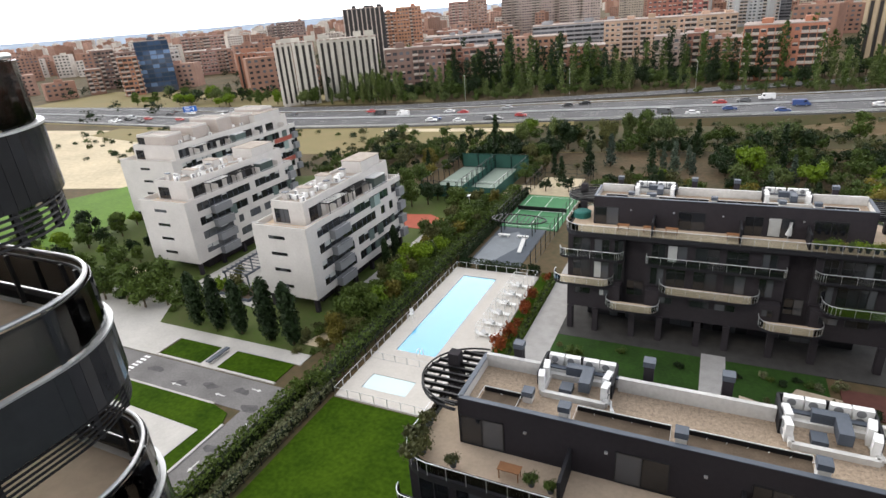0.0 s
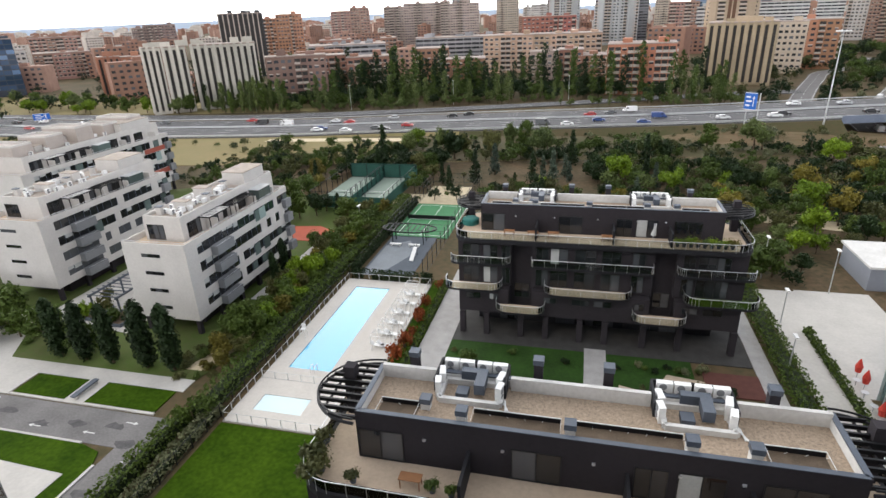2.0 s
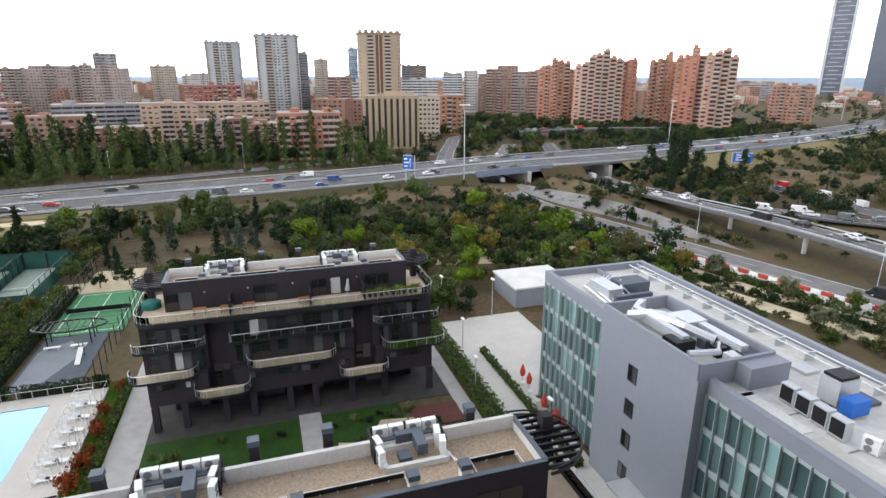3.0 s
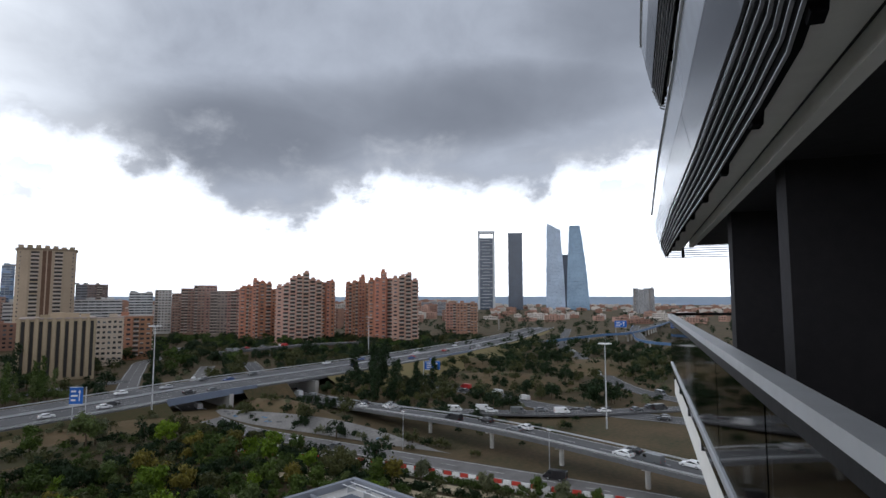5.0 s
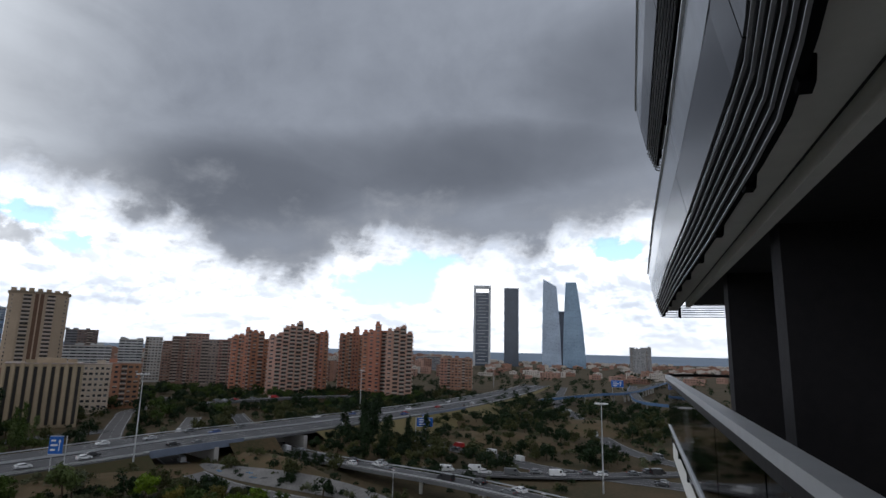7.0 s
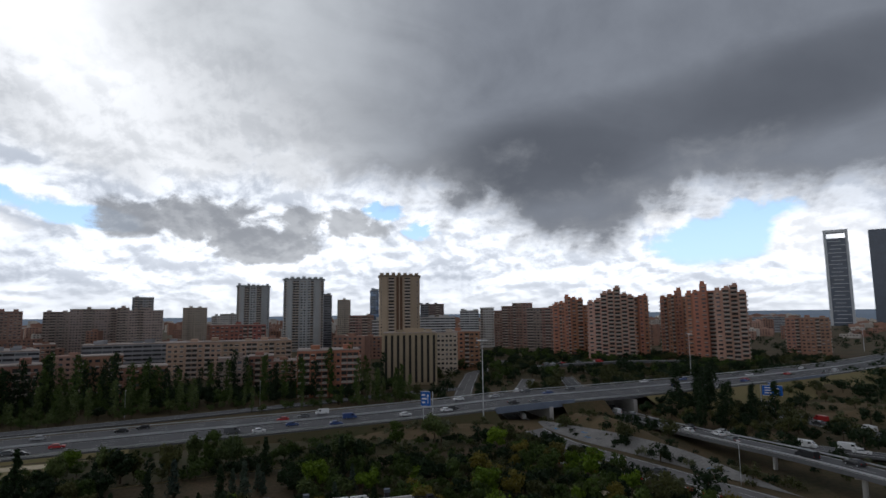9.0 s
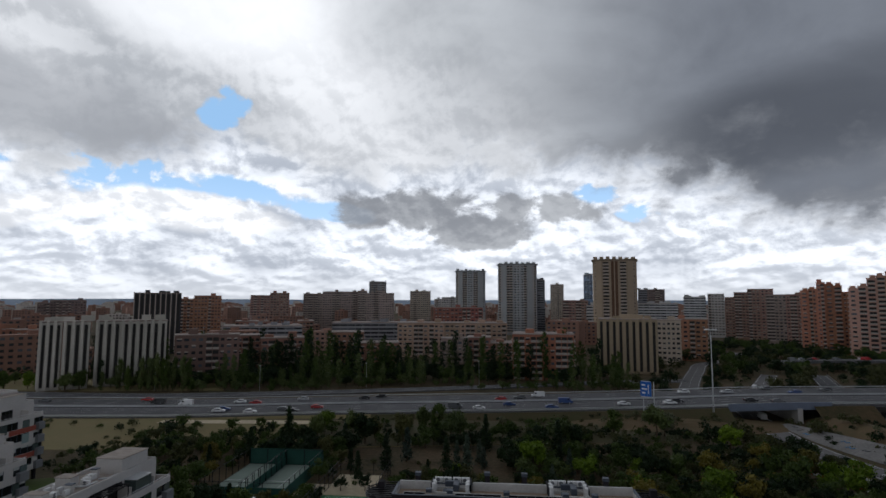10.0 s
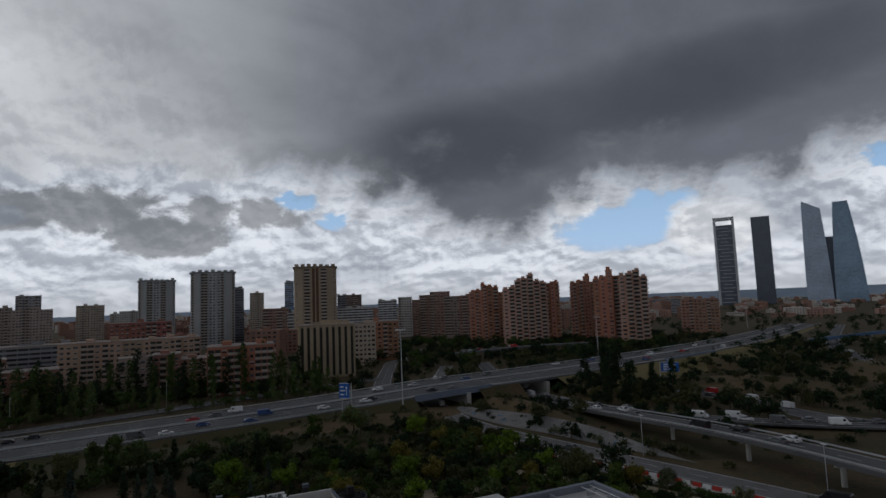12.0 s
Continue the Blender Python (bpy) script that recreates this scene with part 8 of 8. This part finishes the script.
for sx in (-0.28, 0.28):
    for sy in (-0.28, 0.28):
        part("leg", Build().bar((sx * 1.5, sy * 1.5, 0), (sx, sy, 1.2), 0.03, 5), WHITEPAINT, st_)
ld = thing("pool_ladder", "curved steel pool ladder at the water's edge", "ladder", at=pose(-30.3, 51.9, 0.22))
for sx in (-0.25, 0.25):
    part("rail", Build().tube([(sx, -0.5, 0), (sx, -0.5, 0.7), (sx, -0.2, 0.9), (sx, 0.3, 0.8), (sx, 0.4, -0.1)], 0.035, 6), WHITEPAINT, ld)

# office forecourt
for x, y in ((30.75, 51.6), (30.8, 54.6), (31.5, 60.2), (31.6, 62.4), (30.7, 49.8)):
    t = thing("parasol", "closed red parasol on a cafe terrace", "parasol", "red parasols", at=pose(x, y, 0))
    part("pole", Build().bar((0, 0, 0), (0, 0, 2.6), 0.04, 6), ALU, t)
    part("canopy", Build().bar((0, 0, 0.9), (0, 0, 1.6), 0.3, 8, 0.42).bar((0, 0, 1.6), (0, 0, 2.6), 0.42, 8, 0.05), REDPAINT, t)
for i in range(7):
    t = thing("cafe_table", "small grey cafe table on the terrace", "table", "cafe tables", at=pose(30.6 + 0.05 * i, 47 + i * 2.3, 0.1))
    part("top", Build().bar((0, 0, 0.72), (0, 0, 0.76), 0.4, 10), ALU, t)
    part("leg", Build().bar((0, 0, 0), (0, 0, 0.72), 0.05, 6), ALU, t)

# road paint on the estate road, kerbs
zb = thing("zebra_crossing", "row of white painted squares across the road", "road marking", kind="structure")
for i in range(7):
    part("bar", Build().box(-66.2, 36.2 + i * 0.64, 0.054, -65.2, 36.55 + i * 0.64, 0.06), WHITEPAINT, zb)
for x, y, a in ((-56.5, 37.0, 90), (-49.5, 37.2, 90), (-46.0, 39.4, -90), (-42.6, 33.8, 0), (-43.4, 27.5, 180)):
    t = thing("road_arrow", "white arrow painted on the road", "road marking", "road arrows", at=pose(x, y, 0.056, 0, 0, a))
    part("shaft", Build().box(-0.07, -0.7, 0, 0.07, 0.35, 0.006), FADEDPAINT, t)
    part("head", Build().prism([(-0.26, 0.35), (0.26, 0.35), (0, 0.85)], 0, 0.006), FADEDPAINT, t)
for q in ((-64.8, 41.0, -57.1, 41.3), (-54.3, 41.0, -44.6, 41.3), (-110, 35.55, -49, 35.8), (-45.3, -20, -45.0, 33.2)):
    tagged(part("kerb", Build().box(q[0], q[1], 0, q[2], q[3], 0.19), CONCRETE), "pale concrete kerb beside the asphalt", "kerb", "", "structure")

# red and white barriers along the bypass, concrete slope with paint
BAR = smooth_path([(72, 146, 0), (80, 128, 0), (89, 112, 0), (95.5, 92, 0), (100, 76, 0), (106, 58, 0), (111, 42, 0)], 1.9)
for i, p in enumerate(BAR[:-1]):
    d = BAR[i + 1] - p
    t = thing("barrier", "%s plastic road barrier beside the bypass" % ("red" if i % 2 else "white"), "barrier", "road barriers", at=pose(p.x, p.y, 0.0, 0, 0, math.degrees(math.atan2(d.y, d.x))))
    part("block", Build().add([(0, -0.3, 0), (1.75, -0.3, 0), (1.75, 0.3, 0), (0, 0.3, 0), (0, -0.1, 0.95), (1.75, -0.1, 0.95), (1.75, 0.1, 0.95), (0, 0.1, 0.95)], [(0, 3, 2, 1), (4, 5, 6, 7), (0, 1, 5, 4), (1, 2, 6, 5), (2, 3, 7, 6), (3, 0, 4, 7)]), REDPAINT if i % 2 else WHITEPAINT, t)
sp = smooth_path([(91, 196, 0), (91.5, 170, 0), (99, 140, 0), (105, 116, 0), (111, 96, 0)], 4)
slope = Build()
l_, r_ = offset(sp, 0.0), offset(sp, -9.0)
vs_ = []
for i, (p, q) in enumerate(zip(l_, r_)):
    k = math.sin(math.pi * min(1, 0.1 + i / len(l_)))
    vs_ += [(p.x, p.y, 0.15), (q.x * k + p.x * (1 - k), q.y * k + p.y * (1 - k), 0.15 + 2.6 * k)]
slope.add(vs_, [(2 * i, 2 * i + 1, 2 * i + 3, 2 * i + 2) for i in range(len(l_) - 1)])
so = tagged(part("concrete_slope", slope, WORNCONCRETE), "pale concrete slope with painted scrawls", "slope", "", "structure")
GRAF = mat("blue_spray_paint", (0.10, 0.30, 0.55), 0.7, scale=2, var=0.3, bump=0.0)
rnd_ = random.Random(4)
for i in range(10):
    j = rnd_.randrange(1, len(l_) - 2)
    f0 = rnd_.uniform(0.2, 0.6)
    a, c = Vector(vs_[2 * j]), Vector(vs_[2 * j + 1])
    p = a.lerp(c, f0)
    dd = (Vector(vs_[2 * j + 2]) - a).normalized()
    up = (c - a).normalized() * rnd_.uniform(0.6, 1.3)
    e = dd * rnd_.uniform(1, 2.6)
    part("scrawl", Build().tube([tuple(p + Vector((0, 0, 0.1))), tuple(p + up + e * 0.3 + Vector((0, 0, 0.1))), tuple(p + e * 0.6 + Vector((0, 0, 0.1))), tuple(p + up + e + Vector((0, 0, 0.1)))], 0.09, 4), GRAF if i % 2 else GREYPANEL, so)

# things on the charcoal blocks' terraces
def pot(x, y, z, leaf, s):
    t = thing("potted_plant", "leafy plant in a dark pot on a terrace", "plant", "terrace plants", at=pose(x, y, z))
    part("pot", Build().bar((0, 0, 0), (0, 0, 0.45), 0.18, 10, 0.26), SLATE, t)
    c = part("leaves", TREES_SHRUB[leaf], None, t)
    c.matrix_local = pose(0, 0, 0.35) @ Matrix.Diagonal((s, s, s, 1))


TREES_SHRUB = {}
for lf in ("green", "olive", "bright", "yellow"):
    me_ = quads("leaves", crown_mesh("shrub", 91 + len(lf), 240))
    me_.materials.append(LEAF[lf])
    TREES_SHRUB[lf] = me_
for x, y, lf, s in ((-15.6, 25.4, "olive", 1.1), (-14.9, 24.6, "olive", 0.9), (-15.7, 27.2, "olive", 0.8), (-7.6, 24.4, "green", 0.6), (-6.4, 24.3, "green", 0.5), (-15.2, 23.9, "olive", 1.0), (-12.6, 24.2, "olive", 0.6)):
    pot(x, y, 13.46, lf, s)
for i in range(9):
    pot(11.5 + i * 0.75, 66.0, 13.46, ("bright", "green", "bright", "yellow", "green")[i % 5], 0.55 + 0.1 * (i % 3))
for x, y, m, lab in ((-14.2, 70.5, mat("teal_cover", (0.03, 0.16, 0.14), 0.8, scale=1, var=0.2), "round teal covered hot tub on a terrace"),):
    t = thing("hot_tub", lab, "hot tub", at=pose(x, y, 13.46))
    part("tub", Build().bar((0, 0, 0), (0, 0, 0.7), 1.1, 16), m, t)
    part("cover", Build().bar((0, 0, 0.7), (0, 0, 0.85), 1.15, 16, 0.9), m, t)
for x, y in ((-5.5, 66.6), (-3.0, 66.7), (3.5, 66.5), (-8.5, 66.7), (-9.0, 24.6), (2.5, 24.4), (9, 24.6)):
    t = thing("terrace_table", "brown wooden table on a tiled terrace", "table", "terrace tables", at=pose(x, y, 13.46))
    part("top", Build().box(-0.7, -0.35, 0.7, 0.7, 0.35, 0.75), mat("teak", (0.28, 0.13, 0.06), 0.7, scale=2, var=0.2), t)
    for sx in (-0.6, 0.6):
        for sy in (-0.28, 0.28):
            part("leg", Build().box(sx - 0.03, sy - 0.03, 0, sx + 0.03, sy + 0.03, 0.7), MATS["teak"], t)
pu = thing("parasol", "closed pale parasol standing on a terrace", "parasol", at=pose(8.8, 66.8, 13.46))
part("pole", Build().bar((0, 0, 0), (0, 0, 2.5), 0.04, 6), ALU, pu)
part("canopy", Build().bar((0, 0, 1.0), (0.2, 0, 2.5), 0.32, 8, 0.06), CURTAIN, pu)
# tar patches and stains on the estate road
rt_ = random.Random(12)
TAR = mat("tar_patch", (0.09, 0.088, 0.088), 0.9, scale=1.2, var=0.35, bump=0.2)
for i, (x, y) in enumerate(((-52, 38.2), (-56, 37.4), (-62, 38.6), (-68, 37.2), (-43.4, 30), (-43, 22), (-47.5, 38.6), (-44, 36.4))):
    n = 9
    pts = [(x + math.cos(k * 6.283 / n) * rt_.uniform(0.5, 1.9), y + math.sin(k * 6.283 / n) * rt_.uniform(0.25, 0.8)) for k in range(n)]
    tagged(part("tar_patch", Build().prism(pts, 0.05, 0.06), TAR), "dark repaired patch in the asphalt", "road patch", "road patches", "structure")
# planted pergola in the court of the white blocks
COURT_BED = thing("court_pergola", "grey steel pergola over planted beds in a paved court", "pergola", at=pose(-68, 66, 0.12))
for x in (-2.4, 2.4):
    for y in (-6, 0, 6):
        part("post", Build().box(x - 0.1, y - 0.1, 0, x + 0.1, y + 0.1, 2.7), SLATE, COURT_BED)
    part("beam", Build().box(x - 0.12, -6.4, 2.7, x + 0.12, 6.4, 2.95), SLATE, COURT_BED)
for i in range(13):
    part("rafter", Build().box(-2.8, -6.2 + i * 1.02, 2.95, 2.8, -6.1 + i * 1.02, 3.07), SLATE, COURT_BED)
for i, (x, y, sc) in enumerate(((-70.5, 58.6, 1.5), (-69.0, 60.8, 1.3), (-65.0, 57.6, 1.4), (-63.6, 60.0, 1.3), (-71.5, 64, 1.2), (-64.2, 66, 1.1))):
    plant("shrub", ("bright", "olive", "green")[i % 3], x, y, sc, i * 60, 0.12, 1.4)
for x, y in ((-69.8, 59.6), (-64.4, 58.8)):
    t = thing("court_planter", "dark raised planting bed on pale paving", "planter", "court planters", at=pose(x, y, 0.12))
    part("wall", Build().wall([(-1.5, -2), (1.5, -2), (1.5, 2), (-1.5, 2)], 0, 0.5, 0.15, True), SLATE, t)
    part("soil", Build().box(-1.42, -1.92, 0, 1.42, 1.92, 0.42), DRYPIT, t)
# planted court between the blocks
rc_ = random.Random(77)
for i in range(34):
    x, y = rc_.uniform(-14.5, 20), rc_.choice((rc_.uniform(59.0, 60.4), rc_.uniform(37.5, 41), rc_.uniform(49, 58)))
    if 1.2 < x < 4.6 or (y > 45 and y < 59 and x < 5):
        continue
    plant("shrub", rc_.choice(("dark", "green", "grey", "olive")), x, y, rc_.uniform(0.4, 0.8), i * 50, 0.1)
for x, y, lf, s in ((-3, 41, "olive", 1.6), (7.5, 52, "olive", 1.5), (13.5, 54, "olive", 1.7), (10, 51, "grey", 0.6), (15.5, 51, "grey", 0.5), (6.6, 54.5, "grey", 0.5), (-8, 39, "green", 1.5), (17, 45, "green", 1.2), (-12.5, 58, "green", 1.2), (10, 41, "dark", 1.0)):
    plant("shrub", lf, x, y, s, x * 31, 0.1)
flat("gravel_bed", [(5.5, 50), (16, 48), (17, 58), (11, 59), (9, 55), (5.5, 56)], 0.1, 0.14, mat("pale_gravel_bed", (0.42, 0.34, 0.26), 0.95, scale=1.5, var=0.2, bump=0.5), "pale gravel bed with clipped shrubs", "ground")
flat("red_floor", rect(15, 56, 21, 60.4), 0.0, 0.16, mat("red_brown_deck", (0.10, 0.038, 0.03), 0.85, scale=1.5, var=0.15), "red-brown paved corner beside the block", "ground")
